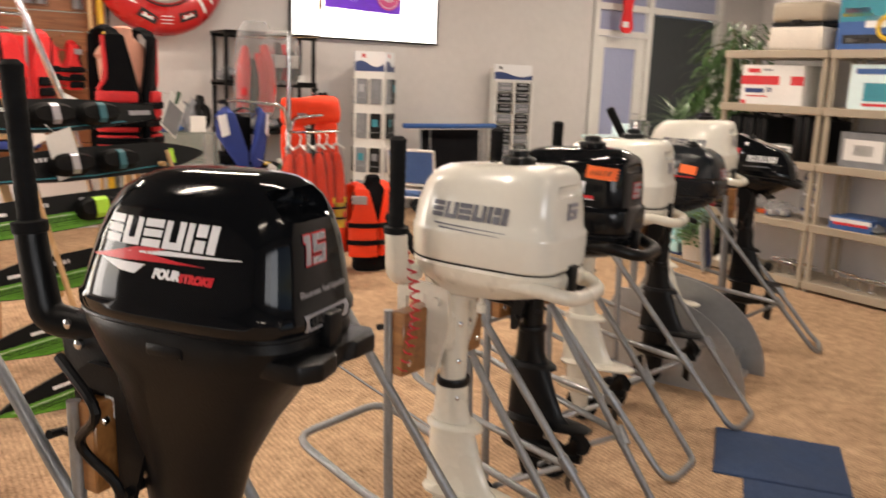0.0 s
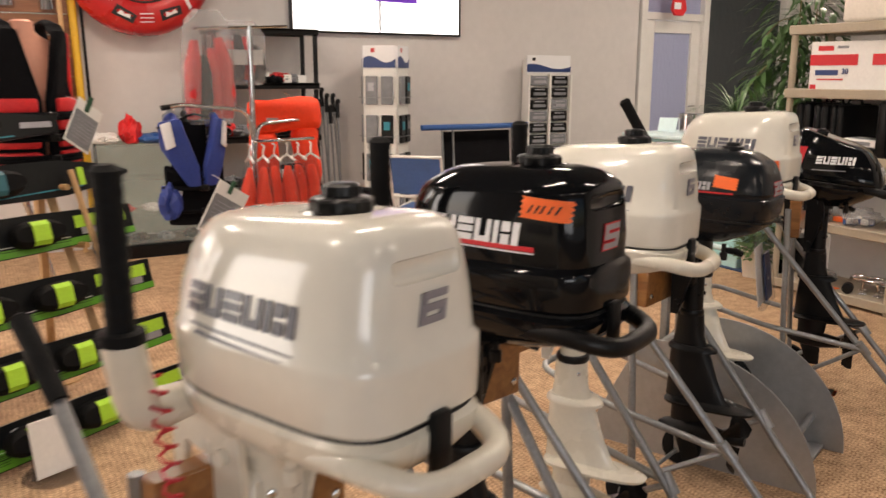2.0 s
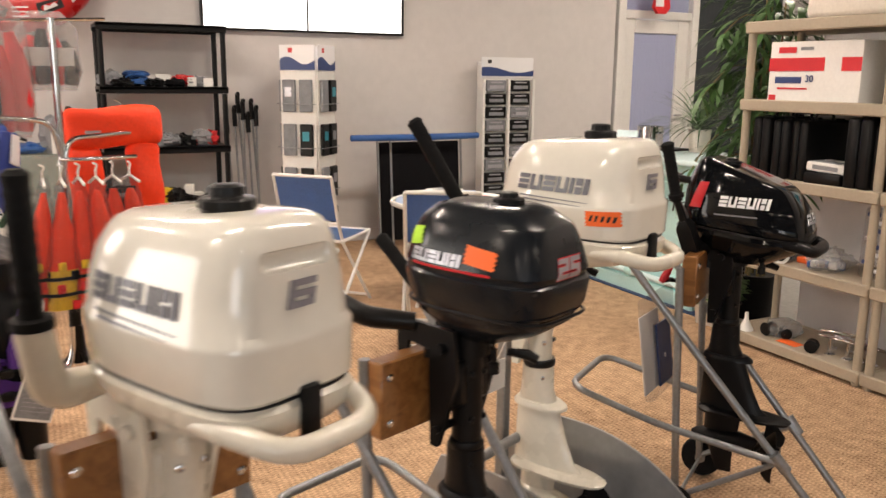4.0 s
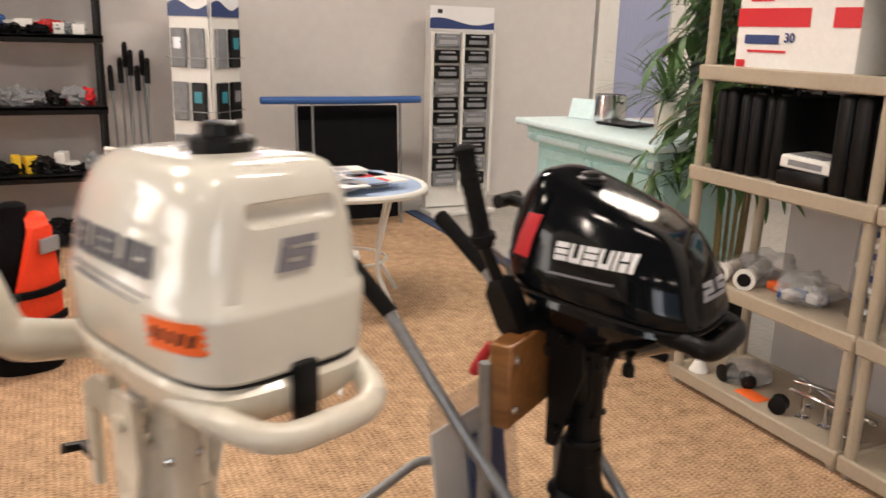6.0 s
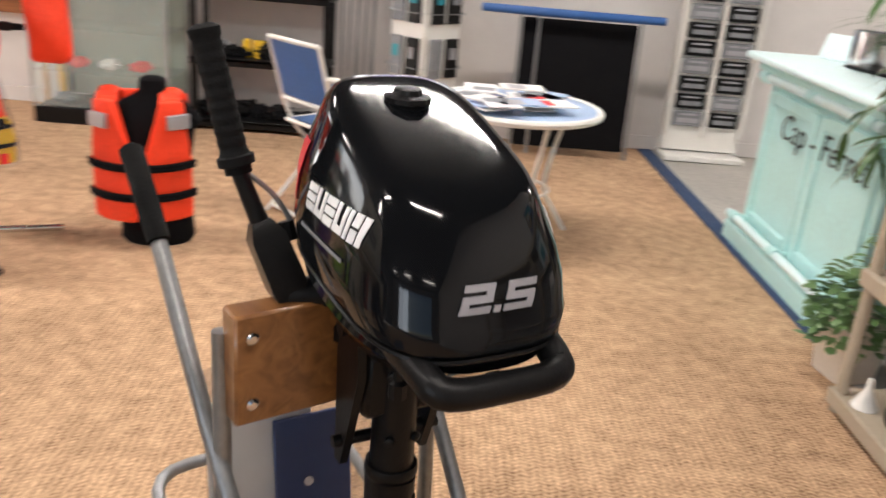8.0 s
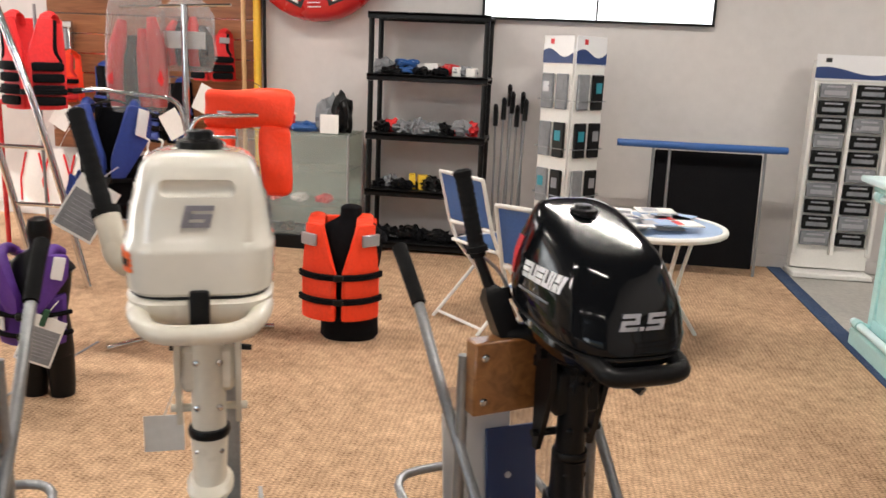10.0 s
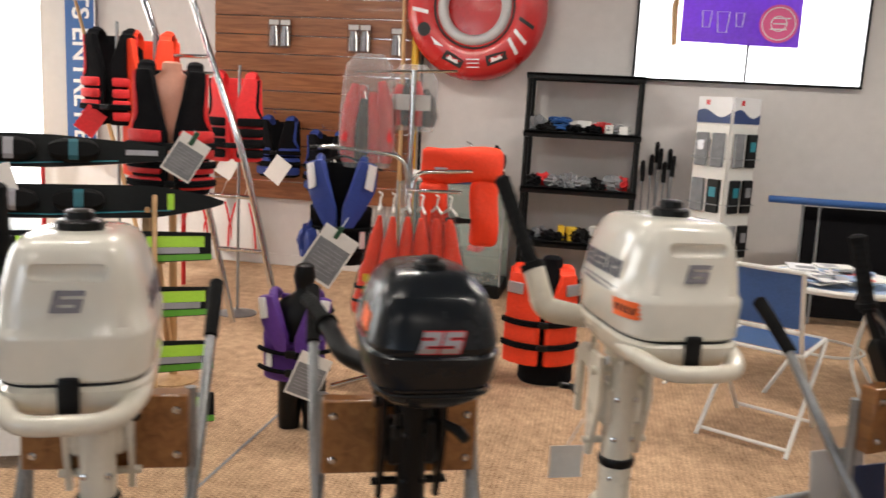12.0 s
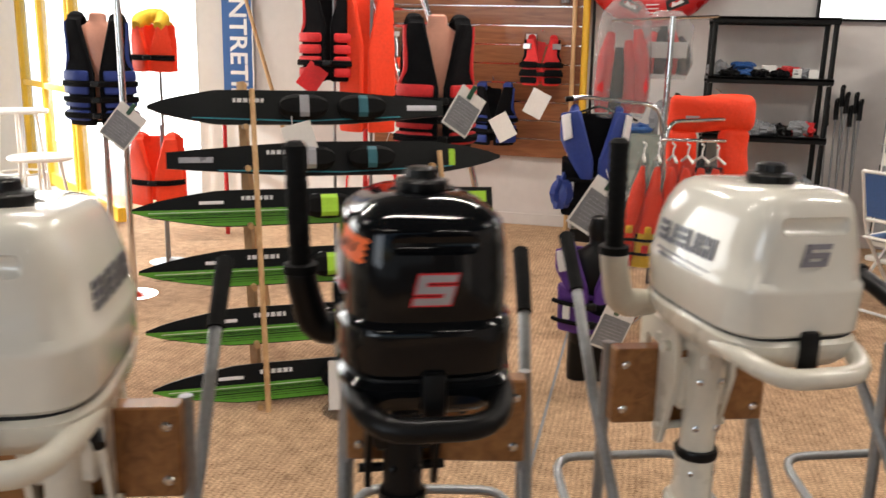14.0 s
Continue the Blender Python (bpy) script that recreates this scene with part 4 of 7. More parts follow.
# ---- openings ----
def door_glazed():
    d = thing("door_1", "white framed glazed door with a lilac pane", "door", kind="structure")
    y = YB + .06
    for x in (7.38, 8.32):
        part("frame_post", box(B(), (x, y, 1.5), (.09, .14, 3.0), .006), WHITE, d, smooth=False)
    for z in (2.04, 2.36, 2.96):
        part("frame_rail", box(B(), (7.85, y, z), (.85, .12, .08), .006), WHITE, d, smooth=False)
    lf = part("leaf", box(box(box(box(B(), (7.50, y, 1.0), (.14, .05, 2.0), .004), (8.2, y, 1.0), (.14, .05, 2.0), .004), (7.85, y, 1.93), (.56, .05, .13), .004), (7.85, y, .35), (.56, .05, .7), .004), WHITE, d, smooth=False)
    part("pane", box(B(), (7.85, y + .01, 1.28), (.57, .012, 1.18)), LILAC, d, "lilac frosted pane", smooth=False)
    for z, h in ((2.2, .24), (2.66, .52)):
        part("pane", box(B(), (7.85, y + .01, z), (.85, .012, h)), LILAC, d, smooth=False)
    hd = tube(B(), [(8.2, y - .03, 1.05), (8.2, y - .08, 1.05), (8.1, y - .08, 1.05)], .009, 8, bend=.02)
    part("door_handle", hd, CHROME, d)
    for z in (.3, 1.7, 1.0):
        part("hinge", tube(B(), [(7.425, y - .03, z - .04), (7.425, y - .03, z + .04)], .009, 8), STEEL, d)


door_glazed()
w = thing("window_2", "tall dark glazed panel in a white frame", "window", kind="structure")
part("pane", box(B(), (9.0, YB + .08, 1.3), (1.26, .012, 2.0)), DARKPANE, w, smooth=False)
part("pane", box(B(), (9.0, YB + .08, 2.66), (1.26, .012, .52)), LILAC, w, smooth=False)
part("frame_rail", box(B(), (9.0, YB + .06, 2.36), (1.26, .12, .08), .006), WHITE, w, smooth=False)
part("frame_rail", box(B(), (9.0, YB + .06, .15), (1.26, .12, .3), .006), WHITE, w, smooth=False)
part("frame_post", box(B(), (9.68, YB + .06, 1.5), (.1, .14, 3.0), .006), WHITE, w, smooth=False)
part("frame_rail", box(B(), (9.0, YB + .06, 2.96), (1.26, .12, .08), .006), WHITE, w, smooth=False)
slab("wall_back_right", (10.2, YB + .1, HT / 2), (.94, .2, HT), WALLPAINT, "white wall beside the dark pane")
slab("wall_back_over_door", (8.53, YB + .1, 3.15), (2.4, .2, .3), WALLPAINT, "white wall above the glazed door")
slab("backdrop_bay", (8.6, YB + 1.8, 1.6), (6.0, .05, 3.6), mat("dim_courtyard", (.30, .33, .38), .9), "dim courtyard wall behind the glazed door", "backdrop")

# shop window with yellow frames, set at a slant
def slant(s, z, off=0.0):
    return Vector((-1.95 - .77 * s + .64 * off, 6.5 + .64 * s + .77 * off, z))


w = thing("window_1", "tall shop window with bright yellow metal frames", "window", kind="structure")
rz = math.degrees(math.atan2(.64, -.77))
for s, ww in ((1.17, .06), (1.29, .06), (2.4, .07), (3.4, .07)):
    p = slant(s, 1.55)
    part("frame_post", box(B(), (0, 0, 0), (ww, .09, 3.1), .006), YELLOW, w, smooth=False, m=pose(p.x, p.y, p.z, 0, 0, rz))
for z, hh in ((.08, .12), (1.02, .06), (2.5, .08)):
    for s0, s1 in ((.06, 1.17), (1.29, 2.4), (2.4, 3.4)):
        p = slant((s0 + s1) / 2, z)
        part("frame_rail", box(B(), (0, 0, 0), (s1 - s0, .07, hh), .006), YELLOW, w, smooth=False, m=pose(p.x, p.y, p.z, 0, 0, rz))
for s0, s1 in ((.06, 1.17), (1.29, 2.4), (2.4, 3.4)):
    p = slant((s0 + s1) / 2, 1.55)
    g = part("pane", box(B(), (0, 0, 0), (s1 - s0, .008, 3.0)), GLASS, w, smooth=False, m=pose(p.x, p.y, p.z, 0, 0, rz))
    g.visible_shadow = False
slab("backdrop_outside", (-7.5, 14.0, 3.0), (16, .1, 9.0), OUTSIDE, "glaring daylight outside the shop window", "backdrop")

# panelled wood display wall
sw = thing("slat_wall", "brown wooden slatted display wall with hanging goods", "display wall", kind="structure")
for k in range(16):
    z = .60 + k * .155
    part("slat", box(B(), (.69, YB - .028, z + .07), (1.80, .04, .146), .004), SLATWOOD, sw, smooth=False)
for k in range(15):
    z = .60 + (k + 1) * .155 - .009
    part("groove", box(B(), (.69, YB - .018, z), (1.79, .02, .01)), CHROME, sw, smooth=False)
slab("baseboard", (2.5, YB - .012, .05), (8.4, .02, .1), WALLPAINT, "white painted skirting along the wall", "baseboard", .003)

# lit wall panel of two parts and its purple print
s = thing("wall_screen", "pair of glaring white lit panels in a thin dark frame", "screen")
for x in (3.755, 4.585):
    part("panel", box(B(), (x, YB - .035, 2.25), (.815, .03, .96)), SCREEN, s, "lit white panel", smooth=False)
fr = B()
part("frame", box(box(box(box(box(fr, (4.17, YB - .03, 1.76), (1.69, .06, .018), .003), (4.17, YB - .03, 2.74), (1.69, .06, .018), .003), (3.335, YB - .03, 2.25), (.018, .06, .96), .003), (5.005, YB - .03, 2.25), (.018, .06, .96), .003), (4.17, YB - .03, 2.25), (.016, .056, .96), .003), BLK, s, smooth=False)
f = thing("hanging_banner", "purple printed banner with pale drawings and a pink seal", "banner")
fn = lambda u, v: Vector((3.66 + .86 * u, YB - .10 - .02 * math.sin(u * 7) * (1 - v), 2.05 + .58 * v - .02 * u))
part("cloth", sheet(B(), fn, 14, 6, .004), PURPLEFLAG, f)
PINKINK = mat("pink_print", (.75, .12, .30), .6, 0, .1, 9)
part("seal", prism(B(), [(.14 * math.cos(a * math.pi / 14), .14 * math.sin(a * math.pi / 14)) for a in range(28)], 0, .003, Matrix.Translation((4.36, YB - .124, 2.20)) @ Euler((radians(90), 0, 0)).to_matrix().to_4x4()), PINKINK, f, "round pink seal", smooth=False)
for ex, ez, ew, eh in ((3.84, 2.22, .07, .12), (3.96, 2.20, .09, .15), (4.08, 2.22, .06, .10)):
    part("emblem", tube(B(), [(ex - ew / 2, YB - .126, ez + eh / 2), (ex - ew * .35, YB - .126, ez - eh / 2), (ex + ew * .35, YB - .126, ez - eh / 2), (ex + ew / 2, YB - .126, ez + eh / 2)], .005, 5, closed=True), DECALW, f, "pale line drawing")
for cx, cz, r, mt, nm in ((4.36, 2.20, .118, DECALW, "seal_ring"), (4.36, 2.20, .055, DECALW, "seal_ring")):
    if r:
        ring = [(cx + r * math.cos(a * math.pi / 12), YB - .128, cz + r * math.sin(a * math.pi / 12)) for a in range(24)]
        part(nm, tube(B(), ring, .004, 6, closed=True), mt, f)
for k in range(3):
    part("emblem", box(B(), (4.36 + .01 * k, YB - .128, 2.16 + k * .04), (.12 - .02 * (k % 2), .004, .010), .001), DECALW, f, smooth=False)
part("cord", tube(B(), [(3.62, YB - .1, 2.02), (3.60, YB - .12, 2.3), (3.66, YB - .1, 2.64)], [.02, .025, .008], 8), PALEWOOD, f)

# ceiling tubes; the last, in the side bay, is added to brighten wall and counter
SPOTS = [(x, y) for x in (-1.2, 1.6, 4.4) for y in (-1.2, 2.2, 5.2)] + [(7.7, 5.7)]
for x, y in SPOTS:
    c = thing("ceiling_light", "slim white ceiling light with a bare tube", "ceiling light", group="ceiling lights")
    part("housing", box(B(), (x, y, HT - .03), (1.3, .12, .06), .008), WHITE, c, smooth=False)
    part("tube", tube(B(), [(x - .6, y, HT - .085), (x + .6, y, HT - .085)], .018, 10), TUBELIGHT, c)
    area("ceiling_tube_light", (x, y, HT - .11), (x, y, 0), 1.2, .07, {-1.2: 15, 2.2: 44, 5.2: 68, 5.7: 70}[y], (1, .905, .79))


# ---- grey shelf units ----
def shelf_unit(y0, label):
    """Five moulded shelves on four round posts, 0.84 m long along y."""
    t = thing("shelf_unit", label, "shelving", group="taupe shelf units")
    x0, x1, y1 = 5.43, 5.84, y0 - .86
    for z in (.06, .475, .905, 1.295, 1.685):
        bm = box(B(), ((x0 + x1) / 2, (y0 + y1) / 2, z), (x1 - x0, y0 - y1, .022), .004)
        for xx in (x0 + .011, x1 - .011):
            box(bm, (xx, (y0 + y1) / 2, z - .012), (.022, y0 - y1 - .002, .058), .006)
        for yy in (y0 - .011, y1 + .011):
            box(bm, ((x0 + x1) / 2, yy, z - .012), (x1 - x0 - .05, .022, .056), .006)
        part("shelf", bm, TAUPE, t)
    for xx in (x0 + .03, x1 - .03):
        for yy in (y0 - .03, y1 + .03):
            for a, c in ((0, .032), (.072, .447), (.487, .877), (.917, 1.267), (1.307, 1.66)):
                part("post", tube(B(), [(xx, yy, a), (xx, yy, c)], .021, 12), TAUPE, t)
    return t


shelf_unit(4.27, "taupe plastic shelf unit holding cases and boat fittings")
shelf_unit(3.405, "taupe plastic shelf unit with boxed goods")
shelf_unit(2.54, "taupe plastic shelf unit near the wall end")


def carton(label, c, s, rz, face, band=None, words=None):
    t = thing("carton", label, "box", pose(*c, 0, 0, rz))
    part("box", box(B(), (0, 0, s[2] / 2), s, .003), face, t, smooth=False)
    for z, h, mt, wf, yo in band or ():
        part("print", box(B(), (-s[0] / 2 - .001, yo * s[1], z * s[2]), (.003, s[1] * wf, h * s[2])), mt, t, smooth=False)
    if words:
        for body, z, sz, mt, yo in words:
            part("words", letters(body, sz, .0006, 0, .001), mt, t, smooth=False, m=Matrix.Translation((-s[0] / 2 - .0035, yo * s[1], z * s[2])) @ Euler((radians(90), 0, radians(-90))).to_matrix().to_4x4())
    return t


carton("white and red cardboard box with a toilet picture", (5.62, 3.87, 1.306), (.30, .50, .29), 4, PAPER,
       [(.62, .22, REDINK, .62, .19), (.62, .22, REDINK, .2, -.4), (.86, .1, REDINK, .2, .3), (.88, .05, GREYINK, .14, .08), (.22, .03, REDINK, .34, .22), (.06, .1, REDINK, .08, .44), (.36, .11, NAVY, .3, .27)],
       [("30", .38, .045, NAVY, .03)])
tl = thing("portable_toilet", "cream and grey plastic portable toilet box with dark latch", "portable toilet", pose(5.64, 3.72, 1.697, 0, 0, 3))
part("tank", box(B(), (0, 0, .085), (.36, .42, .17), .03, seg=3), POTC, tl)
part("lid", box(B(), (0, 0, .27), (.35, .41, .14), .035, seg=3), TAUPE, tl)
part("band", box(B(), (0, 0, .185), (.33, .39, .03), .006), BLK, tl)
part("latch", box(B(), (-.18, 0, .2), (.02, .09, .03), .006), BLK, tl)
carton("blue printed box with a yellow ring and speedboat picture", (5.62, 3.16, 1.697), (.34, .44, .36), -2, BLUE, [(.72, .4, TEAL, .96, 0), (.2, .16, INK, .8, 0), (.72, .09, REDINK, .4, .2), (.64, .06, YELLOWV, .5, .2), (.18, .08, DECALW, .35, .15), (.5, .2, DECALW, .5, -.2)])
tyre = [(5.442, 3.02 + .075 * math.cos(a * math.pi / 10), 1.84 + .075 * math.sin(a * math.pi / 10)) for a in range(20)]
part("ring_print", tube(B(), tyre, .014, 6, closed=True), YELLOWV, bpy.data.objects["carton.001"], m=bpy.data.objects["carton.001"].matrix_basis.inverted())
carton("pale blue cardboard box with a round inflatable picture", (5.62, 3.05, 1.306), (.3, .42, .30), 2, MINTL, [(.85, .12, BLUE, .8, 0), (.4, .4, TEAL, .5, 0), (.12, .06, REDINK, .5, 0)])
carton("grey cardboard box with a device picture", (5.62, 3.1, .916), (.26, .36, .24), -3, GREYINK, [(.5, .6, PAPER, .8, 0), (.5, .3, BLK, .4, 0)])
carton("blue and red printed box lying flat", (5.60, 3.12, .486), (.28, .3, .09), 3, BLUE, [(.75, .3, DECALW, .95, 0), (.5, .2, REDINK, .8, .0)])


def case(c, s, rz, tilt, label):
    t = thing("tool_case", label, "tool case", pose(*c, 0, tilt, rz))
    part("shell", box(B(), (0, s[1] * .25, s[2] / 2), (s[0], s[1] * .49, s[2]), .02, seg=3), BLK, t)
    part("shell", box(B(), (0, -s[1] * .25, s[2] / 2), (s[0], s[1] * .49, s[2]), .02, seg=3), BLK, t)
    part("handle", tube(B(), [(-.06, 0, s[2] - .005), (-.06, 0, s[2] + .03), (.06, 0, s[2] + .03), (.06, 0, s[2] - .005)], .008, 8, bend=.02), BLK, t)
    for k in (-1, 1):
        part("latch", box(B(), (k * s[0] * .3, 0, s[2] + .001), (.03, s[1] * .5, .012), .003), BLK, t)
    return t


case((5.63, 4.14, .916), (.34, .11, .31), 0, 0, "black moulded plastic tool case standing upright")
case((5.63, 4.02, .916), (.34, .10, .30), 2, 0, "black moulded plastic tool case standing upright")
case((5.65, 3.91, .916), (.34, .10, .30), -3, 0, "black moulded plastic tool case standing upright")
case((5.63, 3.57, .916), (.36, .13, .33), 3, 0, "tall black moulded plastic tool case")
case((5.66, 3.46, .916), (.36, .10, .30), -2, 0, "tall black moulded plastic tool case")
tr = thing("open_case", "open black case with a white booklet inside", "tool case", pose(5.56, 3.74, .916, 0, 0, 4))
part("tray", box(B(), (0, 0, .03), (.24, .2, .06), .015, seg=2), BLK, tr)
bk = thing("booklet", "white printed booklet lying on a black case", "booklet", pose(5.555, 3.74, .977, 3, 0, 8))
part("page_block", box(B(), (0, 0, .022), (.2, .2, .044), .006), PAPER, bk)
part("print", box(B(), (-.03, .02, .045), (.08, .13, .003)), GREYINK, bk, smooth=False)
part("print", box(B(), (-.1, .0, .022), (.003, .13, .02)), GREYINK, bk, smooth=False)


def crumple(name, label, category, c, s, material, seed, rz=0, parent=None, rough=.25):
    """A soft uneven lump: bagged goods, folded cloth, rope."""
    rnd = random.Random(seed)
    bm = B()
    bmesh.ops.create_icosphere(bm, subdivisions=3, radius=1)
    ph = [rnd.uniform(0, 6) for _ in range(6)]
    for v in bm.verts:
        p = v.co.copy()
        k = 1 + rough * (math.sin(5 * p.x + ph[0]) * math.sin(6 * p.y + ph[1]) + .6 * math.sin(11 * p.z + ph[2]) * math.sin(9 * p.x + ph[3]) + .4 * math.sin(17 * p.y + ph[4]))
        v.co = Vector((p.x * k * s[0] / 2, p.y * k * s[1] / 2, max(0, (p.z * k * .5 + .42)) * s[2]))
    o = part(name, bm, material, parent, m=pose(*c, 0, 0, rz))
    return tagged(o, label, category) if not parent else o


# third shelf: bagged tubes and small fittings
for k, (y, z) in enumerate(((4.12, .52), (4.02, .525))):
    t = thing("plastic_pipe", "white plastic pipe in a clear sleeve", "pipe", pose(5.6, y, z, 0, 90, 20 + 10 * k))
    part("pipe", tube(B(), [(0, 0, -.12), (0, 0, .13)], .03, 16), POTC, t)
    part("flange", tube(B(), [(0, 0, -.15), (0, 0, -.135)], .042, 16), WHITE, t)
    part("bore", tube(B(), [(0, 0, -.152), (0, 0, -.149)], .026, 16), BLK, t)
    part("sleeve", tube(B(), [(0, 0, -.11), (0, 0, .1), (0, 0, .16)], [.040, .046, .032], 16, cap=False), BAGFILM, t)
crumple("fitting_bag", "clear bag of blue and white fittings", "bag", (5.57, 3.74, .487), (.22, .2, .12), BAGFILM, 3)
rn = random.Random(5)
for k in range(14):
    t = thing("hose_fitting", "small blue and white boat fitting", "fitting", pose(5.57 + rn.uniform(-.07, .07), 3.74 + rn.uniform(-.07, .07), .487, 0, 0, rn.uniform(0, 180)), "fittings in a bag")
    part("body", box(B(), (0, 0, .02 + .008 * (k % 3)), (.045, .03, .035), .006), (BLUE, WHITE, SILVER)[k % 3], t)
t = thing("bagged_hose", "tall clear bag with blue printed strip", "bag", pose(5.6, 3.52, .487, 0, 4, 12))
part("bag", box(B(), (0, 0, .17), (.05, .13, .34), .018, seg=2), FILM, t)
for k in range(8):
    part("print", box(B(), (-.02 - .0, .02 * math.sin(k * 2), .04 + .038 * k), (.012, .06, .02), .003), NAVY if k % 2 else DECALW, t)
crumple("clear_bag", "crumpled clear plastic bag with orange tag", "bag", (5.66, 4.0, .487), (.18, .22, .13), BAGFILM, 8)
part("orange_tag", box(B(), (5.6, 3.90, .56), (.05, .07, .03), .004), ORANGESTK, None)
tagged(bpy.data.objects["orange_tag"], "small orange tag on a clear bag", "tag")
bpy.data.objects["orange_tag"].location.z = -.058

# lowest shelf: funnel, wheels, cleats
fu = thing("funnel", "small white plastic funnel standing on its rim", "funnel", pose(5.49, 4.15, .071))
part("cone", lathe(B(), [(.04, 0), (.041, .004), (.012, .06), (.009, .1), (.007, .1)], 18), WHITE, fu)
for k, (x, y, r) in enumerate(((5.53, 4.03, .036), (5.50, 3.73, .033), (5.56, 3.95, .03))):
    wo = thing("rubber_roller", "small black rubber roller lying on the shelf", "roller", pose(x, y, .071 + r, 0, 90, 30 * k), "rollers on the shelf")
    part("roller", lathe(B(), [(r * .5, -.03), (r, -.026), (r * .8, 0), (r, .026), (r * .5, .03)], 16), BLK, wo)
crumple("parts_bag", "clear plastic bag of small grey parts", "bag", (5.6, 3.99, .071), (.17, .16, .1), BAGFILM, 12)
part("price_card", box(B(), (5.52, 3.88, .073), (.07, .12, .004), .001), ORANGESTK)
tagged(bpy.data.objects["price_card"], "bent orange price card on the shelf", "card")
for k, (x, y, rzz) in enumerate(((5.56, 3.62, 8), (5.6, 3.50, -6), (5.66, 3.68, 20), (5.56, 3.0, 4), (5.62, 3.2, -10), (5.6, 2.78, 15))):
    t = thing("deck_cleat", "polished steel deck cleat with two legs", "cleat", pose(x, y, .071, 0, 0, rzz), "steel cleats on the shelf")
    part("bar", tube(B(), [(0, -.11, .085), (0, -.1, .088), (0, .1, .088), (0, .11, .085)], [.005, .010, .010, .005], 10), CHROME, t)
    for yy in (-.045, .045):
        part("leg", tube(B(), [(0, yy, .006), (0, yy, .082)], .009, 10), CHROME, t)
        part("foot", box(B(), (0, yy, .003), (.04, .04, .006), .002), CHROME, t)
for k, (x, y, rzz, l) in enumerate(((5.72, 3.72, 75, .36), (5.52, 3.47, 60, .12))):
    t = thing("steel_tube", "polished steel boat tube lying on the shelf", "tube", pose(x, y, .082, 0, 0, rzz))
    part("bar", tube(B(), [(-l / 2, 0, 0), (-l / 2, 0, .03), (l / 2, 0, .03), (l / 2, 0, 0)], .010, 10, bend=.03), CHROME, t)
rn = random.Random(9)
for k in range(9):
    crumple("parts_bag", "clear plastic bag of small grey parts", "bag", (5.6 + rn.uniform(-.06, .08), 2.65 + .08 * k, .487), (.12, .09, .07), (BAGFILM, GREYINK, BLK)[k % 3], 20 + k)

# ---- mint counter ----
ct = thing("counter", "mint green painted wooden bar counter with hand lettering", "counter")
CX, CY0, CY1, CH = 5.66, 4.72, 5.93, .93
part("body", box(B(), (CX + .3, (CY0 + CY1) / 2, .44), (.5, CY1 - CY0 - .06, .86), .006), MINT, ct, smooth=False)
part("plinth", box(B(), (CX + .27, (CY0 + CY1) / 2, .05), (.6, CY1 - CY0, .1), .01), MINT, ct, smooth=False)
part("worktop", box(B(), (CX + .26, (CY0 + CY1) / 2, CH - .015), (.68, CY1 - CY0 + .08, .035), .012, seg=2), MINTL, ct, "pale mint worktop")
part("moulding", box(B(), (CX + .03, (CY0 + CY1) / 2, CH - .06), (.1, CY1 - CY0, .04), .014, seg=2), MINT, ct, smooth=False)
for k in range(2):
    yc = CY0 + .33 + k * .55
    bm = B()
    box(bm, (CX + .044, yc - .235, .44), (.02, .06, .64), .005)
    box(bm, (CX + .044, yc + .235, .44), (.02, .06, .64), .005)
    box(bm, (CX + .044, yc, .74), (.02, .41, .06), .005)
    box(bm, (CX + .044, yc, .15), (.02, .41, .06), .005)
    part("panel_frame", bm, MINT, ct, smooth=False)
for z, x in ((CH - .10, CX - .005), (.135, CX - .02)):
    part("rail", tube(B(), [(x, CY0 + .02, z), (x, CY1 - .02, z)], .021, 12), MINTL, ct, "rounded mint rail")
    for k in range(3):
        y = CY0 + .1 + k * (CY1 - CY0 - .2) / 2
        part("rail_bracket", tube(B(), [(x, y - .03, z), (x, y + .03, z)], .029, 12), MINT, ct)
        part("rail_bracket", tube(B(), [(x, y, z), (CX + .06, y, z)], .014, 10), MINT, ct)
part("words", letters("Cap - Ferret", .165, .001, .12, -.001), INK, ct, "black hand lettering", smooth=False, m=Matrix.Translation((CX + .032, 5.24, .64)) @ Euler((radians(90), 0, radians(-90))).to_matrix().to_4x4())
CZ = CH + .004
po = thing("steel_pot", "shiny steel cooking pot on the counter", "pot", pose(6.0, 5.62, CZ))
bm = lathe(B(), [(.085, 0), (.09, .004), (.09, .15), (.094, .153), (.086, .153), (.084, .01), (.01, .008)], 28)
part("body", bm, CHROME, po)
for sg in (-1, 1):
    part("handle", tube(B(), [(-.02, sg * .09, .11), (-.02, sg * .125, .115), (.02, sg * .125, .115), (.02, sg * .09, .11)], .006, 8, bend=.015), CHROME, po)
tr = thing("tray", "dark serving tray on the counter", "tray", pose(5.98, 5.44, CZ, 0, 0, 10))
part("base", box(B(), (0, 0, .008), (.2, .26, .014), .005), BLK, tr)
gl = thing("glass_board", "pale glass board leaning on the counter", "board", pose(5.92, 5.8, CZ, 0, 20, 25))
part("pane", box(B(), (0, 0, .06), (.010, .16, .12), .003), MINTL, gl)


